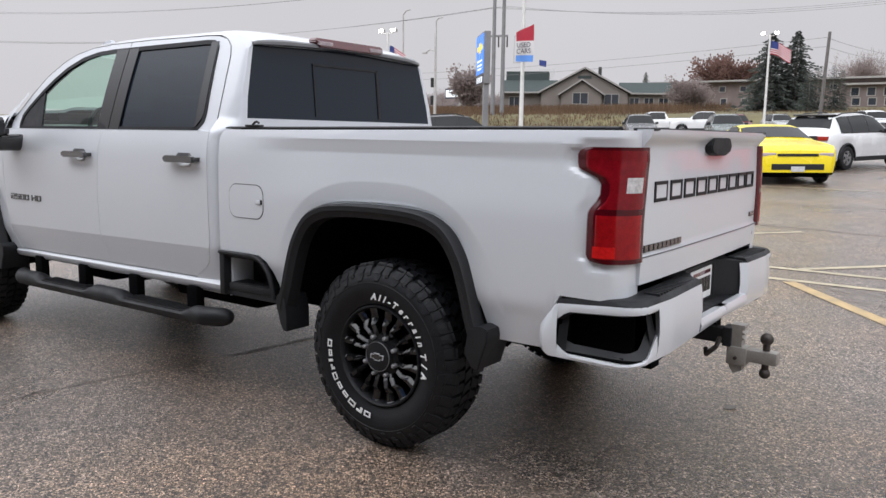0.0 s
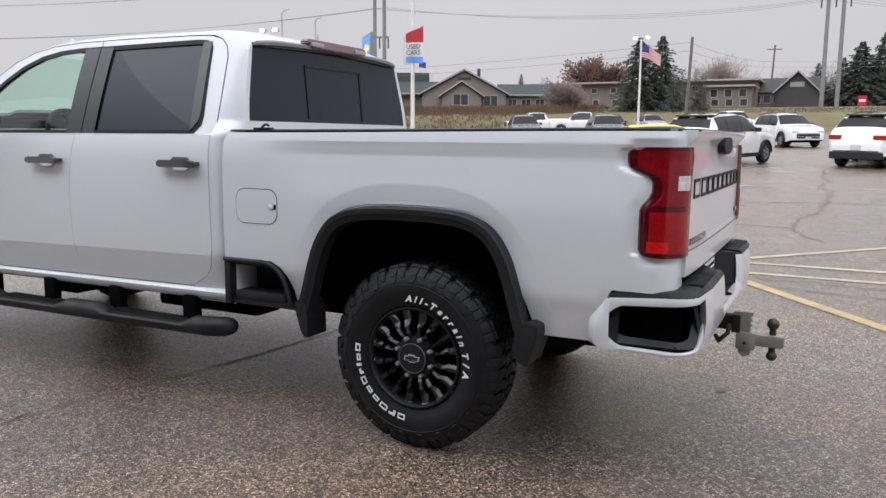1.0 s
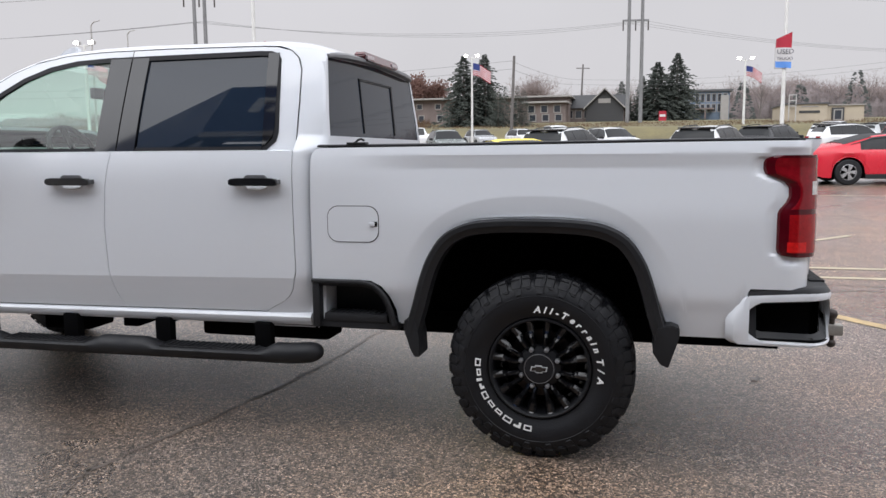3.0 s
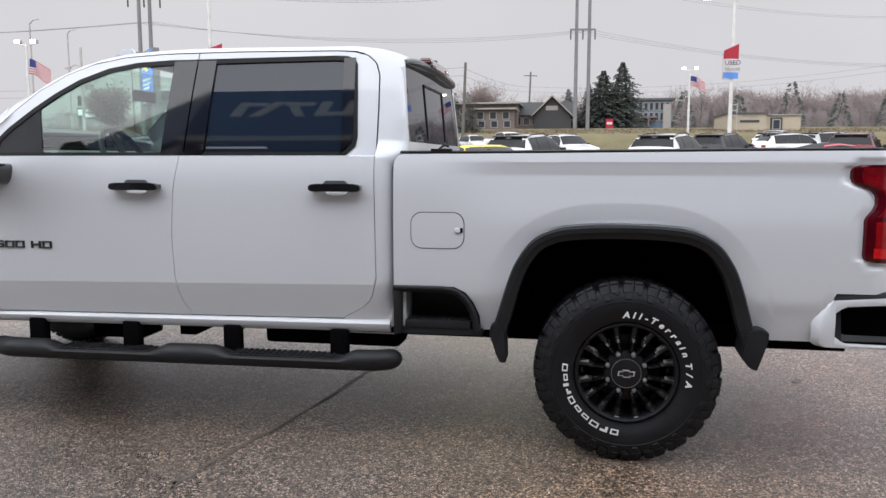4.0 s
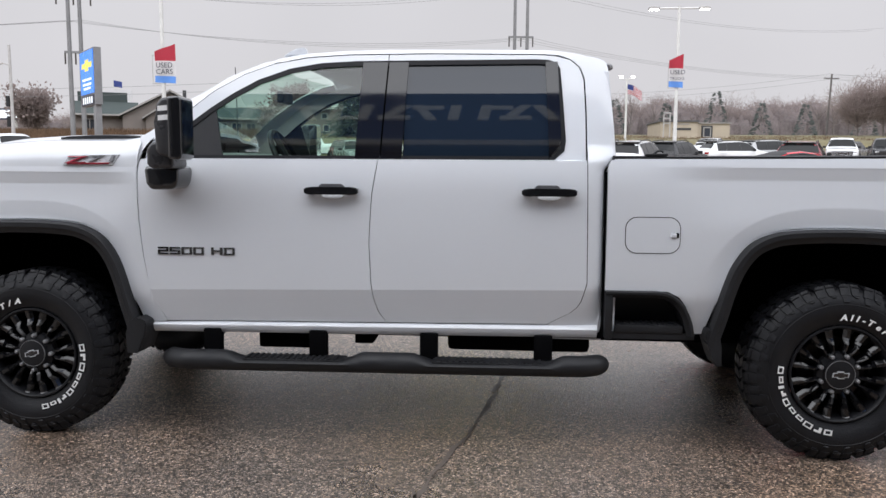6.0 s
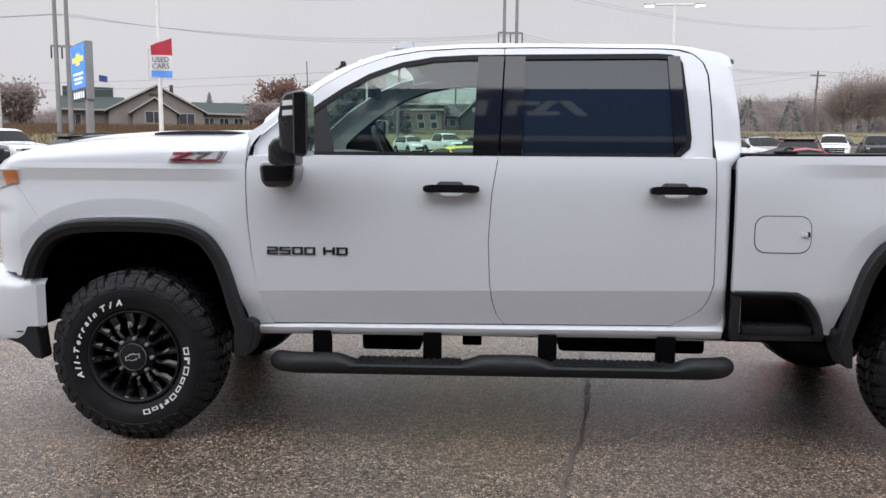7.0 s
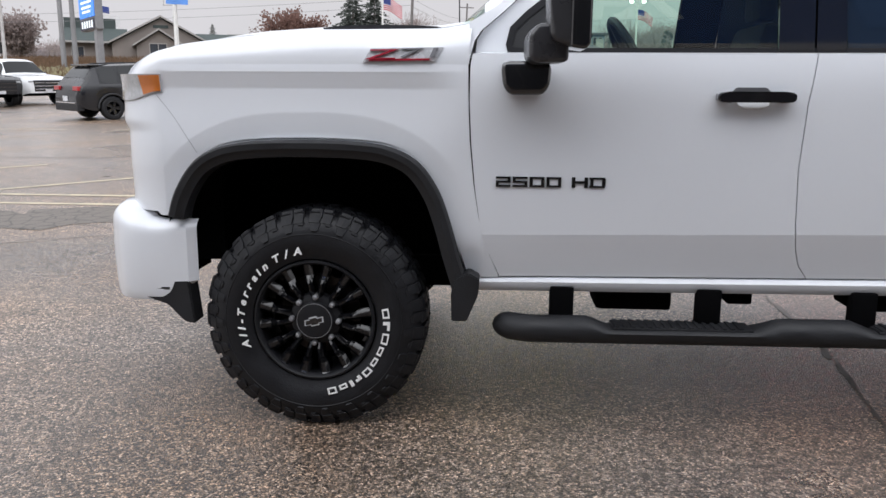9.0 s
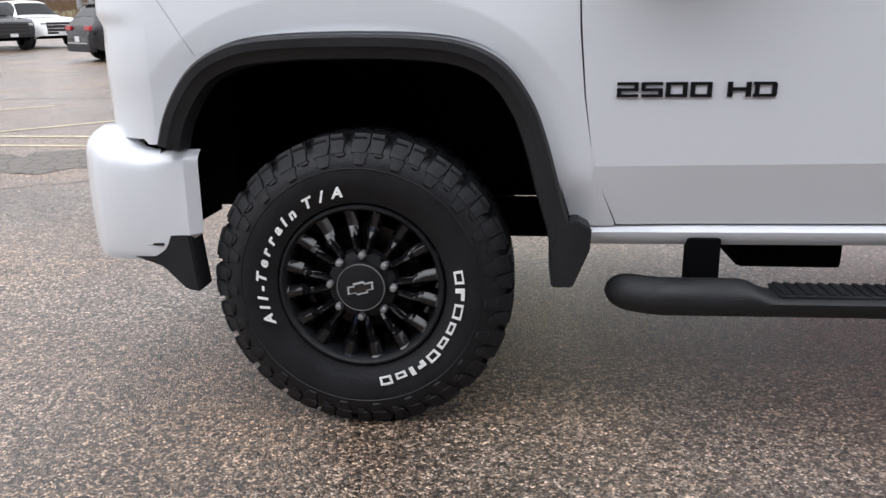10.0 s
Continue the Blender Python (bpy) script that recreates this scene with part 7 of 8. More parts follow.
part("upper_storey", box(bmesh.new(), -12.4, -5.5, 11, 16, 4.5, 6.6), M_GREENROOF, house)
window(house, -11.5, -10.0, .6, 2.3, 6.95, 1)
part("chimney", box(bmesh.new(), 2.2, 2.7, 6, 6.5, 5, 6.9), M_DARKROOF, house)

motel = tagged(new("motel_building"), "long two-storey brick motel with a flat white-edged roof", "building")
motel.matrix_world = pose(-28, 121, ground_far(121))
part("wall", box(bmesh.new(), -17, 17.8, 0, 10, 0, 3.9), M_BRICK, motel)
part("roof", box(bmesh.new(), -17.5, 18.3, -1.2, 10.5, 3.9, 4.15), M_TRIM, motel)
for i in range(11):
    x = -16 + 3.1 * i
    window(motel, x, x + .8, 2.5, 3.2, -.04, 0)
    window(motel, x + .3, x + 1.1, .5, 1.4, -.04, 0)
motel2 = tagged(new("motel_wing"), "brick motel wing with a stepped white roof edge", "building")
motel2.matrix_world = pose(-13.6, 119, ground_far(119))
part("wall", box(bmesh.new(), -3.2, 3.1, 0, 12, 0, 3.0), M_BRICK, motel2)
part("roof", box(bmesh.new(), -3.6, 3.5, -.8, 12.5, 3.0, 3.25), M_TRIM, motel2)
for i in range(3):
    window(motel2, -2.6 + 2.0 * i, -1.7 + 2.0 * i, 1.6, 2.6, -.04, 0)
    window(motel2, -2.4 + 2.0 * i, -1.5 + 2.0 * i, .3, 1.2, -.04, 0)

pub = tagged(new("restaurant"), "low dark-roofed restaurant with a gabled entrance and pale sign", "building")
pub.matrix_world = pose(-5.2, 125, ground_far(125))
part("wall", box(bmesh.new(), -6.2, 3.4, 0, 9, 0, 2.3), M_BRICK, pub)
bm = bmesh.new()
prism(bm, [(-.6, 2.2), (4.5, 4.6), (9.6, 2.2)], lambda p: (-6.8, p[0], p[1]), lambda p: (4.0, p[0], p[1]))
part("roof", bm, M_DARKROOF, pub)
gable(pub, .4, 2.9, 2.1, 4.9, -1.2, 6, .4, M_DARKROOF, M_DARKROOF)
part("sign_board", box(bmesh.new(), -.6, 1.3, -1.28, -1.22, 2.9, 3.6), M_TRIM, pub, "pale unreadable sign board")
for i in range(4):
    window(pub, -5.6 + 1.4 * i, -4.7 + 1.4 * i, .7, 1.8, -.04, 0)

hall = tagged(new("office_building"), "blue-grey three-storey office block with rows of windows", "building")
hall.matrix_world = pose(14, 160, ground_far(160))
part("wall", box(bmesh.new(), -4.2, 3.6, 0, 14, 0, 5.8), M_BLUEWALL, hall)
part("roof", box(bmesh.new(), -4.8, 4.2, -.5, 14.5, 5.8, 6.2), M_GREYTRIM, hall)
for j in range(2):
    for i in range(7):
        window(hall, -3.8 + 1.05 * i, -3.2 + 1.05 * i, 1.9 + 2.0 * j, 3.3 + 2.0 * j, -.04, 0)
part("canopy", box(bmesh.new(), -6.2, 0.5, -3, 0, 2.2, 2.5), M_BRICK, hall)
for x in (-5.8, -3.6, -1.2):
    part("column", box(bmesh.new(), x, x + .25, -2.9, -2.6, 0, 2.2), M_BRICK, hall)
part("stair_tower", box(bmesh.new(), 1.9, 3.4, -.8, 0, 0, 5.0), M_TRIM, hall)

store = tagged(new("store_building"), "tan flat-roofed store with a long dark sign strip", "building")
store.matrix_world = pose(19.9, 95, ground_far(95))
part("wall", box(bmesh.new(), -3.0, 1.5, 0, 9, 0, 1.95), M_TAN, store)
part("wall", box(bmesh.new(), 1.5, 5.4, .3, 9, 0, 1.75), M_TAN, store)
part("roof", box(bmesh.new(), -3.15, 1.65, -.2, 9.2, 1.95, 2.12), M_GREYTRIM, store)
part("parapet", box(bmesh.new(), 1.652, 5.55, .1, 9.2, 1.75, 1.88), M_TRIM, store)
part("sign_strip", box(bmesh.new(), -1.5, .7, -.06, 0, .95, 1.22), M_DARKROOF, store, "dark unreadable sign strip")
part("light_strip", box(bmesh.new(), -1.3, .5, -.06, 0, 1.62, 1.74), M_TRIM, store)
part("entrance", box(bmesh.new(), 2.0, 3.3, .1, .34, 0, 1.5), M_DARKROOF, store)
window(store, 2.3, 3.0, .2, 1.2, .08, 0)
bm = box(box(bmesh.new(), -2.75, -2.65, -.5, -.4, 0, 3.1), -2.0, -1.9, -.5, -.4, 0, 3.1)
for z in (1.7, 2.3, 2.95):
    box(bm, -2.65, -2.0, -.48, -.42, z, z + .12)
part("sign_frame", bm, M_POLE, store, "grey upright frame of a small sign")

bb = tagged(new("billboard"), "low lit roadside billboard far beyond the field", "sign")
bb.matrix_world = pose(-88, 128, ground_far(128))
part("post", box(bmesh.new(), -.2, .2, 0, .3, 0, 2.6), M_POLE, bb)
part("panel", box(bmesh.new(), -3.4, 3.4, -.2, .2, 2.4, 4.4), M_TEXT, bb)
part("lit_panel", box(bmesh.new(), -3.2, 3.0, -.26, -.21, 2.7, 4.1), M_SIGNWHITE, bb, "white lit message panel")
rs = tagged(new("yard_sign"), "small red and white yard sign on the grass", "sign")
rs.matrix_world = pose(3.3, 98, ground_far(98))
part("post", box(bmesh.new(), -.05, .05, -.05, .05, 0, 1.2), M_POLE, rs)
part("panel", box(bmesh.new(), -.45, .45, -.06, .0, .3, 1.5), M_FLAGRED, rs)
part("panel_field", box(bmesh.new(), -.34, .34, -.08, -.062, .8, 1.1), M_FLAGWHITE, rs)


# ---- trees ----
M_BARK = surf("bark", (0.17, 0.15, 0.14), 0.9, 0, 0.3, 2, 20)
# spruce, twig and massed-crown colours are raised to carry distance haze
M_SPRUCE = twigs("spruce_needles", (0.105, 0.118, 0.106), 0.4, 0.8, 6)
# firs of the far woods: spruce greyed and paled by painted haze
M_HAZEFIR = twigs("hazed_fir_needles", (0.15, 0.165, 0.158), 0.3, 0.8, 6)
M_TWIG = twigs("bare_twigs", (0.33, 0.275, 0.26), 0.25, 0.3, 4)
M_WOODMASS = twigs("hazed_massed_twigs", (0.29, 0.252, 0.25), 0.4, 0.25, 2.2)
M_RUST = twigs("rust_leaves", (0.22, 0.135, 0.115), 0.3, 0.4, 4)
M_BRUSH = twigs("dry_brush", (0.16, 0.105, 0.07), 0.4, 0.3, 4)
rng = random.Random(7)


def blade(bm, p, d, l, w):
    """A small two-triangle leaf or spray at p along d."""
    d = d.normalized()
    a = d.orthogonal().normalized()
    a.rotate(Matrix.Rotation(rng.random() * math.tau, 3, d))
    v = [bm.verts.new(q) for q in (p - a * w * .3, p + d * l * .6 - a * w, p + d * l, p + d * l * .5 + a * w)]
    bm.faces.new(v)


def spruce(x, y, h, r, name="spruce_tree", lab="tall dark green spruce with drooping layered boughs", full=.85):
    root = tagged(new(name), lab, "tree")
    root.matrix_world = pose(x, y, ground_far(y))
    bm = bmesh.new()
    tube(bm, [(0, 0, -.2), (0, 0, h * .5), (0, 0, h * .98)], [r * .07, r * .045, .02], 7)
    part("trunk", bm, M_BARK, root, "", True)
    bm = bmesh.new()
    n = int(h * 22)
    for i in range(n):
        f = (i + .5) / n
        z = h * (.05 + .95 * f)
        tier = .72 + .28 * math.cos(math.tau * (f * 9 + .07 * math.sin(i)))
        rr = r * (1 - f) ** full * (.55 + .5 * rng.random()) * tier * 1.42 + .04
        a = i * 2.39996 + rng.uniform(-.3, .3)
        d = Vector((math.cos(a), math.sin(a), -.18 + .5 * f))
        for k in range(7):
            t = (k + 1) / 7
            p = Vector((0, 0, z)) + Vector((d.x, d.y, d.z - .25 * t)) * rr * t
            for s in (-1, 1, 0):
                q = d.copy()
                q.rotate(Matrix.Rotation(s * .75, 3, "Z"))
                blade(bm, p, q + Vector((0, 0, rng.uniform(-.5, .15))), r * .20 * (.28 + .72 * (1 - f)) * (1.2 - .4 * t) * rng.uniform(.7, 1.3), r * .034 * (.4 + .6 * (1 - f)))
    part("crown", bm, M_SPRUCE, root)
    return root


spruce(-21.2, 95, 8.8, 4.4)
spruce(-18.8, 96.5, 9.0, 4.2)
spruce(3.3, 130, 9.4, 5.4)
spruce(6.4, 131, 10.8, 5.0)
spruce(1.0, 129, 7.2, 3.2)
spruce(-2.4, 131, 6.6, 3.0)
for x, h in ((-15.9, 4.4), (-15.1, 4.7), (-13.6, 4.8), (-12.8, 4.3)):
    spruce(x, 90, h, 1.4, "arborvitae", "narrow dark green arborvitae at the grass edge", .5)
spruce(-66, 170, 8.5, 2.6)
spruce(-62, 168, 6.0, 2.0)
spruce(-49, 168, 9.5, 2.6)


def bare_tree(bm_w, bm_t, base, h, r, density=1.0, leafy=False):
    """Trunk, limbs and a ragged haze of twigs, added to two meshes."""
    top = base + Vector((rng.uniform(-.4, .4), 0, h * .55))
    tube(bm_w, [base - Vector((0, 0, .3)), base.lerp(top, .5), top], [h * .022, h * .016, h * .009], 5, False)
    for i in range(int(12 * density)):
        t = rng.uniform(.3, 1)
        p0 = base.lerp(top, t)
        a, el = rng.random() * math.tau, rng.uniform(.35, 1.3)
        d = Vector((math.cos(a) * math.cos(el), math.sin(a) * math.cos(el), math.sin(el)))
        l = r * rng.uniform(.6, 1.15) * (1.1 if el < .8 else .95 * h * .5 / r * (1.05 - .3 * t))
        p1 = p0 + d * l * .5 + Vector((0, 0, .1 * l))
        p2 = p0 + d * l + Vector((0, 0, .25 * l))
        tube(bm_w, [p0, p1, p2], [h * .007, h * .004, h * .0015], 4, False)
        for k in range(int((90 if leafy else 34) * density)):
            q = p0.lerp(p2, rng.uniform(.25, 1.05)) + Vector((rng.gauss(0, 1), rng.gauss(0, 1), rng.gauss(0, 1))) * r * .16
            dd = d + Vector((rng.gauss(0, .6), rng.gauss(0, .6), rng.gauss(.3, .5)))
            if leafy:
                blade(bm_t, q, dd, r * .12, r * .045)
            else:
                blade(bm_t, q, dd, r * rng.uniform(.13, .28), r * .007)


def single_tree(name, lab, x, y, h, r, leafy, m):
    root = tagged(new(name), lab, "tree")
    root.matrix_world = pose(x, y, ground_far(y))
    a, b = bmesh.new(), bmesh.new()
    bare_tree(a, b, Vector((0, 0, 0)), h, r, 2.4 if leafy else 4.6, leafy)
    part("trunk", a, M_BARK, root)
    part("crown", b, m, root)


single_tree("maple_tree", "broad maple holding rust-brown autumn leaves", -44, 150, 10.0, 4.6, True, M_RUST)
single_tree("maple_tree", "broad maple holding rust-brown autumn leaves", -40.5, 151, 8.5, 3.8, True, M_RUST)
single_tree("shrub", "round dark leafless shrub by the motel", -33.9, 103, 3.4, 2.2, True, M_TWIG)
single_tree("shrub", "round dark leafless shrub by the motel", -31.9, 103.5, 2.9, 1.8, True, M_TWIG)
single_tree("shrub", "dark bare thicket beside the pylon sign", -72, 108, 5.5, 4.0, True, M_TWIG)
single_tree("bare_tree", "leafless grey-brown tree behind the restaurant", -22, 172, 9.5, 5, False, M_TWIG)
for x, h in ((47.5, 6.4), (51, 7.4), (55.5, 7.0), (60, 6.8), (65, 7.2)):
    single_tree("bare_tree", "leafless brown tree with a rounded twiggy crown", x, 112, h, 3.9, False, M_TWIG)

# far woods: nobody could count them
wood_a, wood_b, wood_c, wood_d = bmesh.new(), bmesh.new(), bmesh.new(), bmesh.new()
for i in range(230):
    x = -150 + 330 * (i + rng.random()) / 230
    y = rng.uniform(178, 222)
    h = rng.uniform(7.5, 10.5) + rng.uniform(0.5, 3.0) * (x > 20)
    if x < -60:
        h *= .7
    bare_tree(wood_a, wood_b, Vector((x, y, ground_far(y))), h, h * .40, 1.0)
def treeline(x):
    """Height of the massed crowns along the horizon."""
    base = 5.6 if x < -60 else 6.2 if x < 12 else 6.2 + 4.6 * smooth01((x - 12) / 16)
    return base + 1.1 * math.sin(x * .21) + .8 * math.sin(x * .53 + 1) + .5 * math.sin(x * 1.31 + 2)
ridge = bmesh.new()
def mound(u, v):
    x = -190 + 420 * u
    a = math.pi * v
    lump = .5 * math.sin(x * 2.1 + v * 17) + .5 * math.sin(x * 3.7 - v * 23)
    return Vector((x, 198 - 13 * math.cos(a) - lump * .7, ground_far(190) - .5 + treeline(x) * .72 * math.sin(a) ** .55 + lump * .45))
grid(ridge, 520, 14, mound)
for i in range(13000):
    x = rng.uniform(-170, 215)
    q = mound((x + 190) / 420, rng.uniform(.12, .6))
    for k in range(5):
        blade(wood_c, q + Vector((rng.gauss(0, .8), rng.gauss(-.3, .4), rng.gauss(0, .5))), Vector((rng.gauss(0, .5), rng.gauss(-.2, .4), 1)), rng.uniform(.35, 1.0), .05)
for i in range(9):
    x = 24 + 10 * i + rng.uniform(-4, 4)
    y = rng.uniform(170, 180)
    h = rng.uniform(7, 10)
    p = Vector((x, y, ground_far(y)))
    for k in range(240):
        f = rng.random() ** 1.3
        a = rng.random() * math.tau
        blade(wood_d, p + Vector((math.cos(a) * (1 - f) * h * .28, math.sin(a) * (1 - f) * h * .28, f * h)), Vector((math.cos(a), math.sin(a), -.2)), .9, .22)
woods = tagged(part("far_woods", wood_b, M_TWIG), "hazy leafless grey-brown woods along the horizon", "woods", kind="stuff")
part("trunks", wood_a, M_BARK, woods)
part("undergrowth", wood_c, M_TWIG, woods)
part("massed_crowns", ridge, M_WOODMASS, woods, "soft grey-brown mass of bare crowns with haze in its colour", True)
part("conifers", wood_d, M_HAZEFIR, woods, "scattered conifers with distance haze in their colour")

# brush and rough grass
bm = bmesh.new()
for i in range(9500):
    x = rng.uniform(-120, -27) if rng.random() < .85 else rng.uniform(-30, 40)
    y = rng.uniform(80, 105) if x > -30 else rng.uniform(70.5, 112)
    tall = (1.0 if y > 84 else .55) if x < -30 else .25
    p = Vector((x, y, ground_far(y) - .02))
    for k in range(6):
        blade(bm, p + Vector((rng.gauss(0, .3), rng.gauss(0, .3), 0)), Vector((rng.gauss(0, .3), rng.gauss(0, .3), 1)), rng.uniform(.4, 1.3) * tall, .035 if tall > .5 else .02)
tagged(part("dry_brush", bm, M_BRUSH), "tall rust-brown dead brush and weeds on the field", "brush", kind="stuff")

# ---- truck details: badges, filler flap, hitch, cabin ----
def fit_text(body, x0, x1, z0, z1, y, depth=0.006):
    g = glyphs(body, 0.1, depth)
    a = [v.co.x for v in g.verts]
    b = [v.co.z for v in g.verts]
    sx, sz = (x1 - x0) / (max(a) - min(a)), (z1 - z0) / (max(b) - min(b))
    bmesh.ops.transform(g, matrix=Matrix.Translation((x0, y, z0)) @ Matrix.Diagonal((sx, 1, sz, 1)) @ Matrix.Translation((-min(a), 0, -min(b))), verts=g.verts)
    return g


WIDE = {"2": ((0, 1, 4, 5), (4 / 5, 1, 2, 5), (0, 1, 2, 3), (0, .2, 0, 3), (0, 1, 0, 1)), "5": ((0, 1, 4, 5), (0, .2, 2, 5), (0, 1, 2, 3), (.8, 1, 0, 3), (0, 1, 0, 1)),
        "0": ((0, 1, 4, 5), (0, .22, 0, 5), (.78, 1, 0, 5), (0, 1, 0, 1)), "H": ((0, .22, 0, 5), (.78, 1, 0, 5), (.2, .8, 2, 3.2)), "D": ((0, .95, 4, 5), (.06, .26, 0, 5), (.78, 1, .5, 4.5), (0, .95, 0, 1))}


def wide_glyph(ch, x0, z0, w, h):
    """A broad squared letter built of bars, as one raised piece."""
    bm = bmesh.new()
    for i, (a, b, c, d) in enumerate(WIDE[ch]):
        e = .0003 * i
        box(bm, x0 + a * w, x0 + b * w, -.0005 - e, .006, z0 + c * h / 5, z0 + d * h / 5)
    return bm


for side in (0, 1):
    for k, ch in enumerate("2500 HD"):
        if ch == " ":
            continue
        g = wide_glyph(ch, -3.348 + (0.0615 * k if k < 4 else 0.2765 + 0.0635 * (k - 5)), .957, .054 if k < 4 else .0585, .038)
        for v in g.verts:
            v.co.y += side_y(v.co.x, v.co.z) - .004
        if side:
            bmesh.ops.transform(g, matrix=pose(2 * -3.148, 2 * YC, 0, 0, 0, 180), verts=g.verts)
        part("badge_letter", g, M_GLOSS, doors[side][0], "black raised badge letter")
    # wing badge
    back = prism(bmesh.new(), [(-3.838, 1.402), (-3.575, 1.406), (-3.545, 1.456), (-3.808, 1.451)], lambda p: (p[0], -0.004, p[1]), lambda p: (p[0], 0.02, p[1]))
    lettr = fit_text("71", -3.705, -3.572, 1.419, 1.452, -0.008, 0.006)
    zed = fit_text("Z", -3.822, -3.712, 1.414, 1.449, -0.009, 0.008)
    under = box(bmesh.new(), -3.805, -3.585, -.010, .002, 1.4075, 1.4145)
    bmesh.ops.transform(zed, matrix=Matrix(((1, 0, .45, -.45 * 1.43), (0, 1, 0, 0), (.015, 0, 1, .015 * 3.69), (0, 0, 0, 1))), verts=zed.verts)
    bmesh.ops.transform(under, matrix=Matrix(((1, 0, .45, -.45 * 1.43), (0, 1, 0, 0), (.015, 0, 1, .015 * 3.69), (0, 0, 0, 1))), verts=under.verts)
    bmesh.ops.transform(lettr, matrix=Matrix(((1, 0, .45, -.45 * 1.43), (0, 1, 0, 0), (.015, 0, 1, .015 * 3.69), (0, 0, 0, 1))), verts=lettr.verts)
    for q in (back, lettr, zed, under):
        for v in q.verts:
            top_ = lerp_list(HOODL, v.co.x)
            f_ = max(0, (v.co.z - 1.395) / (top_ - 1.395))
            v.co.y += side_y(v.co.x, 1.395) + 0.10 * (1 - math.sqrt(max(0, 1 - min(1, f_) ** 2))) - .003
        if side:
            bmesh.ops.transform(q, matrix=pose(2 * -3.69, 2 * YC, 0, 0, 0, 180), verts=q.verts)
    wb = part("wing_badge", back, M_BADGEFACE, truck, "chrome and red off-road badge")
    part("badge_letter", zed, M_BADGERED, wb, "red badge letter")
    part("badge_figures", lettr, M_BADGEGREY, wb, "grey badge figures")
    part("badge_bar", under, M_BADGERED, wb, "red bar under the badge")
    # filler flap on the near side only
    if not side:
        def rr(x0, x1, z0, z1, r, n=6):
            out = []
            for cx, cz, a0 in ((x1 - r, z1 - r, 0), (x0 + r, z1 - r, 90), (x0 + r, z0 + r, 180), (x1 - r, z0 + r, 270)):
                out += [(cx + r * math.cos(radians(a0 + 90 * i / n)), cz + r * math.sin(radians(a0 + 90 * i / n))) for i in range(n + 1)]
            return out
        bm = prism(bmesh.new(), rr(-1.027, -.766, .996, 1.172, .055), lambda p: (p[0], side_y(p[0], p[1]) - .0012, p[1]), lambda p: (p[0], side_y(p[0], p[1]) + .02, p[1]))
        gapring = part("filler_gap", bm, M_DARK, truck, "")
        bm = prism(bmesh.new(), rr(-1.0235, -.7695, .9995, 1.1685, .0525), lambda p: (p[0], side_y(p[0], p[1]) - .003, p[1]), lambda p: (p[0], side_y(p[0], p[1]) + .01, p[1]))
        flap = part("filler_flap", bm, M_PAINT, truck, "white painted fuel filler flap", False)
        bm = box(bmesh.new(), -.805, -.772, .014, .03, 1.072, 1.098, .006)
        part("finger_notch", bm, M_GLOSS, flap)
        bm = box(bmesh.new(), -.812, -.785, .008, .03, 1.074, 1.096, .006)
        part("notch_lip", bm, M_PAINT, flap)

# lower shut line of the gate's trim
part("gate_seam", tube(bmesh.new(), [gate(k / 20, .178) + Vector((.001, 0, 0)) for k in range(21)], .0026, 6), M_GREYTRIM, tailgate, "thin grey seam across the tailgate", True)
# tailgate lettering drawn as plain frames
for i in range(9):
    y0 = .277 + .158 * i
    w = .135
    x = gate((y0 - .172) / 1.636, .62).x
    bm = bmesh.new()
    zc, hh, e = 1.228, .040, .014
    for a, b, c, d in ((0, w, hh - e, hh), (0, w, -hh, -hh + e), (0, e, -hh + e, hh - e), (w - e, w, -hh + e, hh - e)):
        box(bm, x - .004, x + .005, y0 + a, y0 + b, zc + c, zc + d)
    part("gate_mark", bm, M_TRIMBLACK, tailgate, "black outlined plain block")
for i in range(9):
    y0 = .205 + .043 * i
    part("gate_badge", box(bmesh.new(), gate((y0 - .172) / 1.636, .22).x - .004, gate((y0 - .172) / 1.636, .22).x + .007, y0, y0 + .037, 1.0, 1.028, .002), M_GLOSS, tailgate, "black plain badge block")
part("gate_badge", box(bmesh.new(), 1.152, 1.163, 1.66, 1.74, 1.03, 1.055, .002), M_GLOSS, tailgate, "black plain badge block")
part("dealer_sticker", box(bmesh.new(), 1.158, 1.1615, 1.60, 1.74, .93, .965), M_GREYTRIM, tailgate, "grey unreadable sticker")

# inner fields of the tail lamps
for side in (0, 1):
    def patch2(s0, s1, z0, z1, off, z0b=None):
        def f(u, v):
            s, z = s0 + (s1 - s0) * u, z0 + (z1 - z0) * v
            p = bed_path(s, z)
            t = (bed_path(s + 0.004, z) - p).normalized()
            return p + Vector((t.y, -t.x, 0)) * off
        return f
    for s0, s1, z0, z1, m in ((1.034, 1.10, .992, 1.035, M_REDBRIGHT),):
        bm = bmesh.new()
        grid(bm, 8, 3, patch2(s0, s1, z0, z1, .0285))
        rim_in(bm, (0, .004, 0))
        part("lamp_field", flip(bm, side), m, lamps[side], "", True)

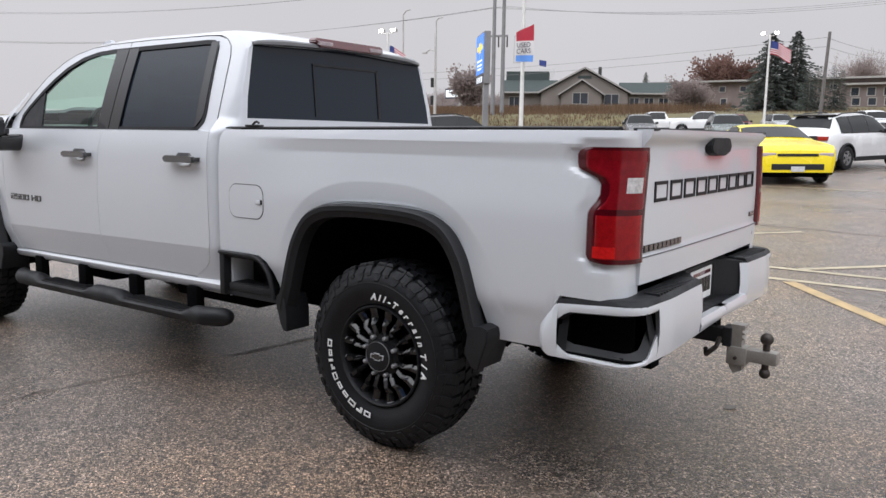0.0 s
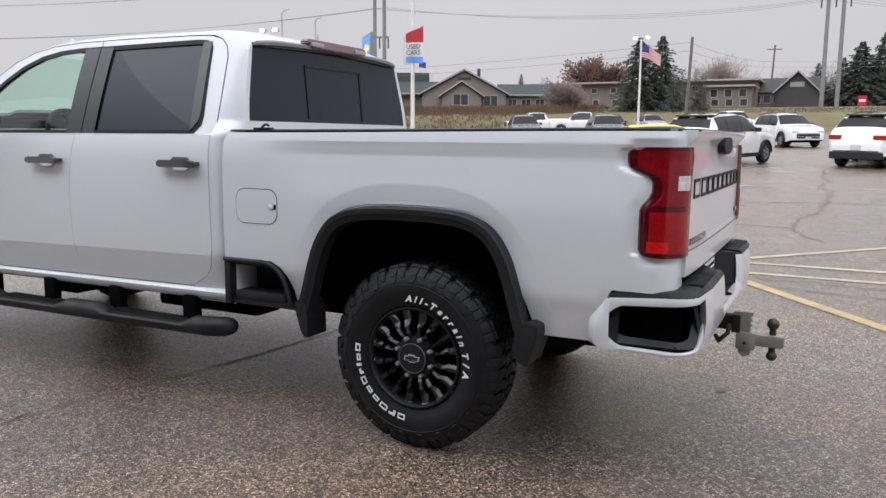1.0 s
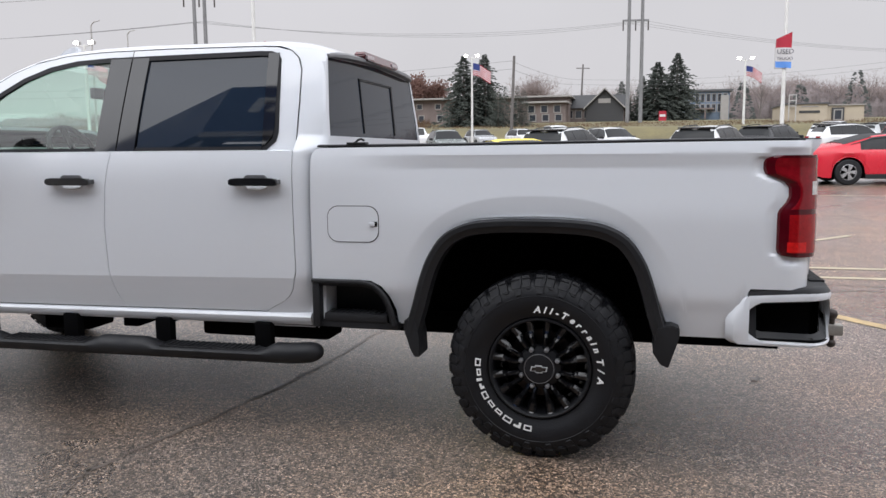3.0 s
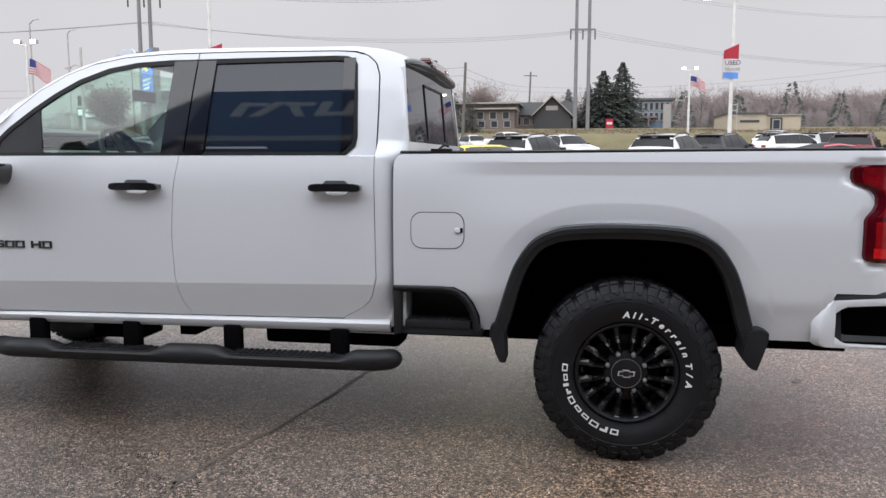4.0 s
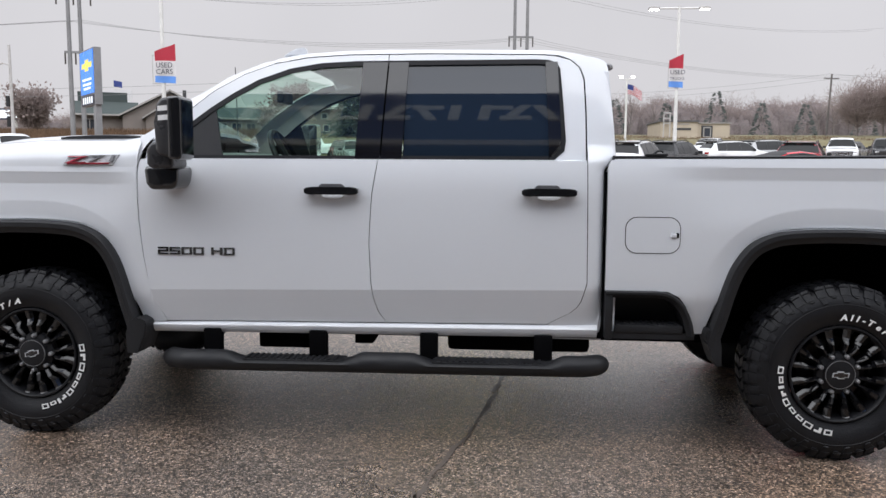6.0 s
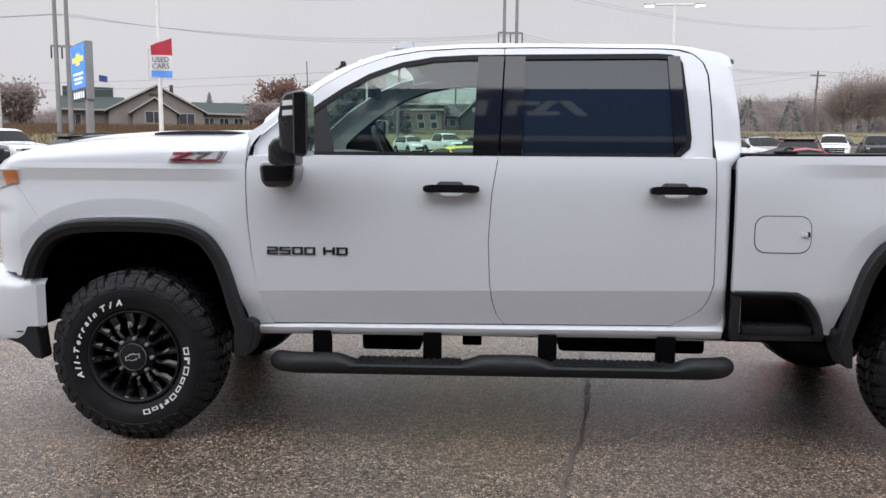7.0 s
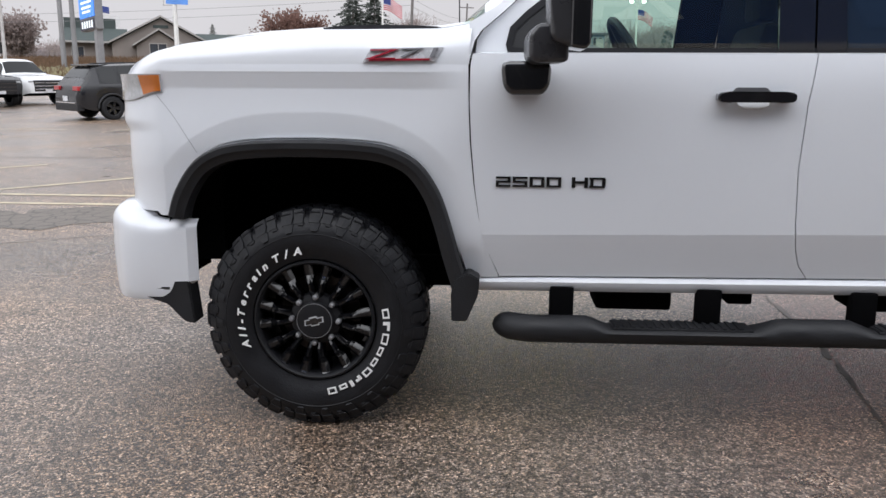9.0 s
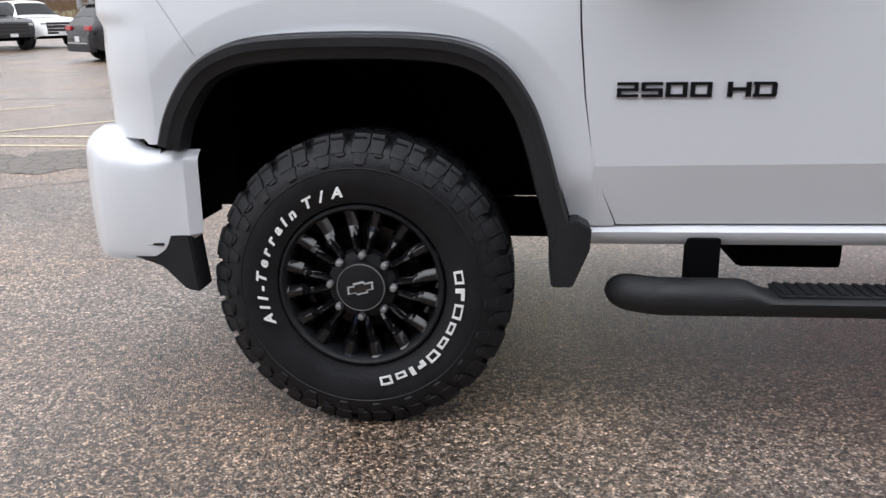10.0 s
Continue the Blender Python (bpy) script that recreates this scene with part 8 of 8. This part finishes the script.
# trailer hitch with an adjustable ball mount
hitch = part("hitch_receiver", box(box(bmesh.new(), 1.02, 1.295, YC - .035, YC + .035, .505, .575, .008), 1.26, 1.30, YC - .045, YC + .045, .495, .585, .006), M_BLACK, truck, "black hitch receiver tube")
bm = bmesh.new()
tube(bm, [(1.25, YC - .04, .53), (1.25, YC - .09, .50), (1.21, YC - .10, .46), (1.19, YC - .04, .47)], .012, 6)
part("safety_chain_loop", bm, M_STEEL, hitch, "", True)
mount = tagged(new("ball_mount"), "cast aluminium adjustable drop hitch with two steel balls", "trailer hitch")
bm = bmesh.new()
out = [(1.295, .60), (1.355, .60), (1.355, .585), (1.345, .58), (1.345, .57), (1.357, .562), (1.345, .555), (1.345, .545), (1.357, .537), (1.345, .53), (1.345, .505), (1.35, .50), (1.35, .39), (1.315, .375), (1.295, .40)]
prism(bm, out, lambda p: (p[0], YC - .03, p[1]), lambda p: (p[0], YC + .03, p[1]))
part("shank", bm, M_ALU, mount, "notched aluminium shank")
bm = box(bmesh.new(), 1.282, 1.37, YC - .043, YC + .043, .415, .50, .008)
box(bm, 1.36, 1.50, YC - .033, YC + .033, .435, .495, .012)
part("slider", bm, M_ALU, mount, "aluminium ball carrier", True)
for z0, z1, zb, r in ((.495, .53, .548, .029), (.435, .405, .390, .025)):
    bm = bmesh.new()
    tube(bm, [(1.446, YC, z0), (1.446, YC, z1)], .016, 12)
    bmesh.ops.create_uvsphere(bm, u_segments=16, v_segments=10, radius=r, matrix=Matrix.Translation((1.446, YC, zb)))
    part("hitch_ball", bm, M_STEEL, mount, "worn dark steel hitch ball", True)
bm = bmesh.new()
tube(bm, [(1.325, YC - .055, .45), (1.325, YC + .055, .45)], .008, 8)
part("pin", bm, M_STEEL, mount)

# cabin
def seat(x, y, w):
    bm = bmesh.new()
    box(bm, x - .28, x + .28, y - w / 2, y + w / 2, 1.0, 1.16, .05)
    box(bm, x + .16, x + .32, y - w / 2, y + w / 2, 1.10, 1.66, .05, Matrix.Translation((x + .2, 0, 1.1)) @ Matrix.Rotation(radians(14), 4, "Y") @ Matrix.Translation((-x - .2, 0, -1.1)))
    box(bm, x + .30, x + .40, y - .13, y + .13, 1.66, 1.84, .04)
    return bm


for nm, x, y, w in (("driver_seat", -2.35, .52, .52), ("passenger_seat", -2.35, 1.46, .52), ("rear_bench", -1.78, .99, 1.4)):
    part(nm, seat(x, y, w), M_CLOTH, truck, "dark cloth seat", True)
part("dashboard", box(box(bmesh.new(), -3.28, -2.92, .16, 1.82, 1.08, 1.47, .06), -2.98, -2.80, .86, 1.12, .9, 1.35, .04), M_GREYTRIM, truck, "grey dashboard", True)
bm = bmesh.new()
n = 24
m = Matrix.Translation((-2.80, .50, 1.42)) @ Matrix.Rotation(radians(62), 4, "Y")
tube(bm, [m @ Vector((.19 * math.cos(k * math.tau / n), .19 * math.sin(k * math.tau / n), 0)) for k in range(n + 1)], .016, 8, False)
tube(bm, [m @ Vector((-.18, 0, 0)), m @ Vector((.18, 0, 0))], .018, 6)
tube(bm, [m @ Vector((0, 0, 0)), m @ Vector((0, 0, -.25))], .04, 8)
part("steering_wheel", bm, M_BLACK, truck, "dark steering wheel", True)
part("cabin_floor", box(bmesh.new(), -3.3, -1.12, .14, 1.84, .60, .66), M_DARK, truck)
part("headliner", box(bmesh.new(), -2.70, -1.20, .34, 1.64, 1.945, 1.955), M_LINING, truck)
part("rear_view_mirror", box(bmesh.new(), -2.98, -2.94, .88, 1.10, 1.78, 1.85, .01), M_BLACK, truck)

# ---- markings and wear on the lot ----
def strip_on_lot(pts, w, m, lift=0.004, wob=0.0, parent=None):
    bm = bmesh.new()
    rows = []
    for i, p in enumerate(pts):
        a, b = Vector(pts[max(0, i - 1)]), Vector(pts[min(len(pts) - 1, i + 1)])
        t = (b - a).normalized()
        n = Vector((-t.y, t.x))
        k = w / 2 * (1 + (rng.uniform(-wob, wob) if wob else 0))
        rows.append([bm.verts.new((p[0] + n.x * s * k, p[1] + n.y * s * k, ground_z(p[1] + n.y * s * k) + lift)) for s in (-1, 1)])
    for p, q in zip(rows, rows[1:]):
        bm.faces.new((p[0], p[1], q[1], q[0]))
    return bm


def along(a, b, step):
    n = max(2, int(math.hypot(b[0] - a[0], b[1] - a[1]) / step))
    return [(a[0] + (b[0] - a[0]) * i / n, a[1] + (b[1] - a[1]) * i / n) for i in range(n + 1)]


def line(a, b, w, m, lab):
    tagged(part("painted_line", strip_on_lot(along(a, b, .5), w, m, .005), m), lab, "road marking", "painted lines on the lot", "structure")


line((-30, 5.60), (30, 5.60), .10, M_WORN, "faded yellow-white stall line on asphalt")
line((-30, 6.21), (30, 6.21), .10, M_WORN, "faded yellow-white stall line on asphalt")
for k in range(-8, 8):
    x = .55 + 3.5 * k
    line((x, 6.25), (x + 2.95, 9.15), .10, M_WORN, "faded slanting stall line on asphalt")
    line((x + .5, 16.3), (x + 2.8, 16.3), .10, M_WORN, "faded stall end line on asphalt")
line((.60, 5.52), (3.2, 2.25), .13, M_YELLOW, "worn orange-yellow slanting line on asphalt")


def crack(a, b, w, jag):
    pts = along(a, b, .09)
    r2 = random.Random(int(abs(a[0] * 100 + b[1] * 10)))
    off, out = 0.0, []
    dx, dy = b[0] - a[0], b[1] - a[1]
    l = math.hypot(dx, dy)
    for p in pts:
        off = off * .93 + r2.gauss(0, jag)
        out.append((p[0] - dy / l * off, p[1] + dx / l * off))
    tagged(part("crack", strip_on_lot(out, w, M_CRACK, .003, .7), M_CRACK), "dark ragged crack in the asphalt", "crack", "cracks in the lot", "structure")


crack((-2.55, -2.4), (-1.95, -.6), .013, .012)
crack((-1.95, -.6), (-1.68, 1.0), .018, .012)
crack((-1.68, 1.0), (-1.45, 3.2), .026, .012)
crack((-2.0, -.5), (-1.55, -1.6), .012, .014)
crack((-1.2, 9.65), (1.15, 9.30), .045, .02)
crack((1.15, 9.30), (1.62, 8.10), .035, .03)
crack((1.14, 9.30), (1.44, 12.1), .035, .03)
crack((1.44, 12.1), (1.20, 23.0), .05, .03)
crack((-2.2, 12.4), (4.2, 13.5), .05, .02)
crack((.70, 5.42), (3.4, 5.02), .022, .02)
crack((.80, 4.95), (3.0, 4.86), .020, .02)
crack((-13, 9.95), (-9.0, 10.45), .05, .02)
crack((-9, 3.8), (-6.8, 5.3), .03, .03)
crack((-9, 4.6), (-6.5, 4.2), .03, .03)
crack((-8.6, 3.2), (-5.4, 4.6), .025, .03)
m, nt, b = nodes_of("alligator_cracks")
n, l = nt.nodes, nt.links
tc, vo, no, mp = n.new("ShaderNodeTexCoord"), n.new("ShaderNodeTexVoronoi"), n.new("ShaderNodeTexNoise"), n.new("ShaderNodeValToRGB")
vo.feature = "DISTANCE_TO_EDGE"
vo.inputs["Scale"].default_value = 6.0
no.inputs["Scale"].default_value, no.inputs["Detail"].default_value = 70, 4
l.new(tc.outputs["Object"], vo.inputs["Vector"])
l.new(tc.outputs["Object"], no.inputs["Vector"])
mp.color_ramp.elements[0].position, mp.color_ramp.elements[0].color = 0.02, (.04, .034, .028, 1)
mp.color_ramp.elements[1].position, mp.color_ramp.elements[1].color = 0.07, (.115, .098, .082, 1)
l.new(vo.outputs["Distance"], mp.inputs[0])
mu = n.new("ShaderNodeMixRGB")
mu.blend_type, mu.inputs[0].default_value = "OVERLAY", 0.7
l.new(mp.outputs[0], mu.inputs[1])
l.new(no.outputs["Fac"], mu.inputs[2])
l.new(mu.outputs[0], b.inputs["Base Color"])
b.inputs["Roughness"].default_value = 0.55
bm = strip_on_lot([(-12.5 + .25 * i, 3.0 + .095 * i + .12 * math.sin(i * 1.7)) for i in range(29)], 1.0, None, .004, .35)
tagged(part("cracked_patch", bm, m), "band of crazed darker asphalt across the lane", "asphalt", kind="structure")
for x, y, s, c in ((1.16, 1.56, .03, 0), (.28, -1.35, .028, 1), (3.4, 4.4, .03, 0), (-8.9, 7.9, .05, 0)):
    bm = bmesh.new()
    grid(bm, 4, 3, lambda u, v: Vector((x + s * (u - .5) * 2, y + s * 1.3 * (v - .5) * 2 * math.sin(math.pi * (u * .8 + .1)), ground_z(y) + .006 + .02 * (u - .5) ** 2 * (1 + v))))
    tagged(part("fallen_leaf", bm, M_RUST if c else M_CRACK), "small curled dead leaf lying on wet asphalt", "leaf")

# ---- the showroom behind the camera, seen only as a reflection ----
M_NAVY = surf("navy_fascia", (0.055, 0.150, 0.42), 0.35, 0, 0.15, 1, 20)
shop = tagged(new("showroom"), "long showroom with a navy fascia, white blocks and dark glass front", "building")
shop.matrix_world = pose(0, -6.6, 0)
part("fascia", box(bmesh.new(), -6.6, 9, -.6, 0, 6.05, 7.9), M_NAVY, shop, "navy metal fascia")
part("trim_band", box(bmesh.new(), -6.6, 9, -.05, .04, 5.86, 6.04), M_WHITE, shop, "white trim band")
part("wall", box(bmesh.new(), -6.6, 9, -9, -8.6, 0, 7.8), M_GREYTRIM, shop)
part("wall", box(bmesh.new(), 8.6, 9, -8.6, -.6, 0, 7.8), M_GREYTRIM, shop)
part("roof", box(bmesh.new(), -6.6, 9, -9, -.6, 7.6, 7.8), M_GREYTRIM, shop)
wing = part("wing_wall", box(bmesh.new(), -9, 0, -.4, -.1, 0, 6.0), M_WINDOW, shop, "dark glazed wing set back at an angle")
wing.matrix_basis = pose(-6.6, 0, 0, 0, 0, 38)
part("wing_fascia", box(bmesh.new(), -9, 0, -.55, 0, 6.0, 7.9), M_NAVY, wing, "navy metal fascia")
for i in range(5):
    x = -6.5 + 3.1 * i
    part("mullion", box(bmesh.new(), x, x + .14, -.5, -.36, 0, 5.86), M_GREYTRIM, shop)
    p = part("pane", box(bmesh.new(), x + .14, x + 3.1, -.44, -.42, .1, 5.86), M_WINDOW, shop)
for i in range(11):
    # slanting unreadable strokes of a long name
    x, k = -5.9 + .48 * i, (.03, .16, -.12, .02)[i % 4]
    bm = prism(bmesh.new(), [(x - k, 6.78), (x - k + .17, 6.78), (x + k + .17, 7.34), (x + k, 7.34)], lambda p: (p[0], 0, p[1]), lambda p: (p[0], .08, p[1]))
    if i % 3 != 1:
        box(bm, x - k * (1 if i % 2 else -1), x - k * (1 if i % 2 else -1) + .50, .0, .075, 6.80 if i % 2 else 7.2, 6.92 if i % 2 else 7.32)
    part("fascia_block", bm, M_SIGNWHITE, shop, "white lit plain stroke")
part("fascia_panel", box(bmesh.new(), 1.6, 5.2, 0, .05, 6.5, 7.6), M_BANNERBLUE, shop)
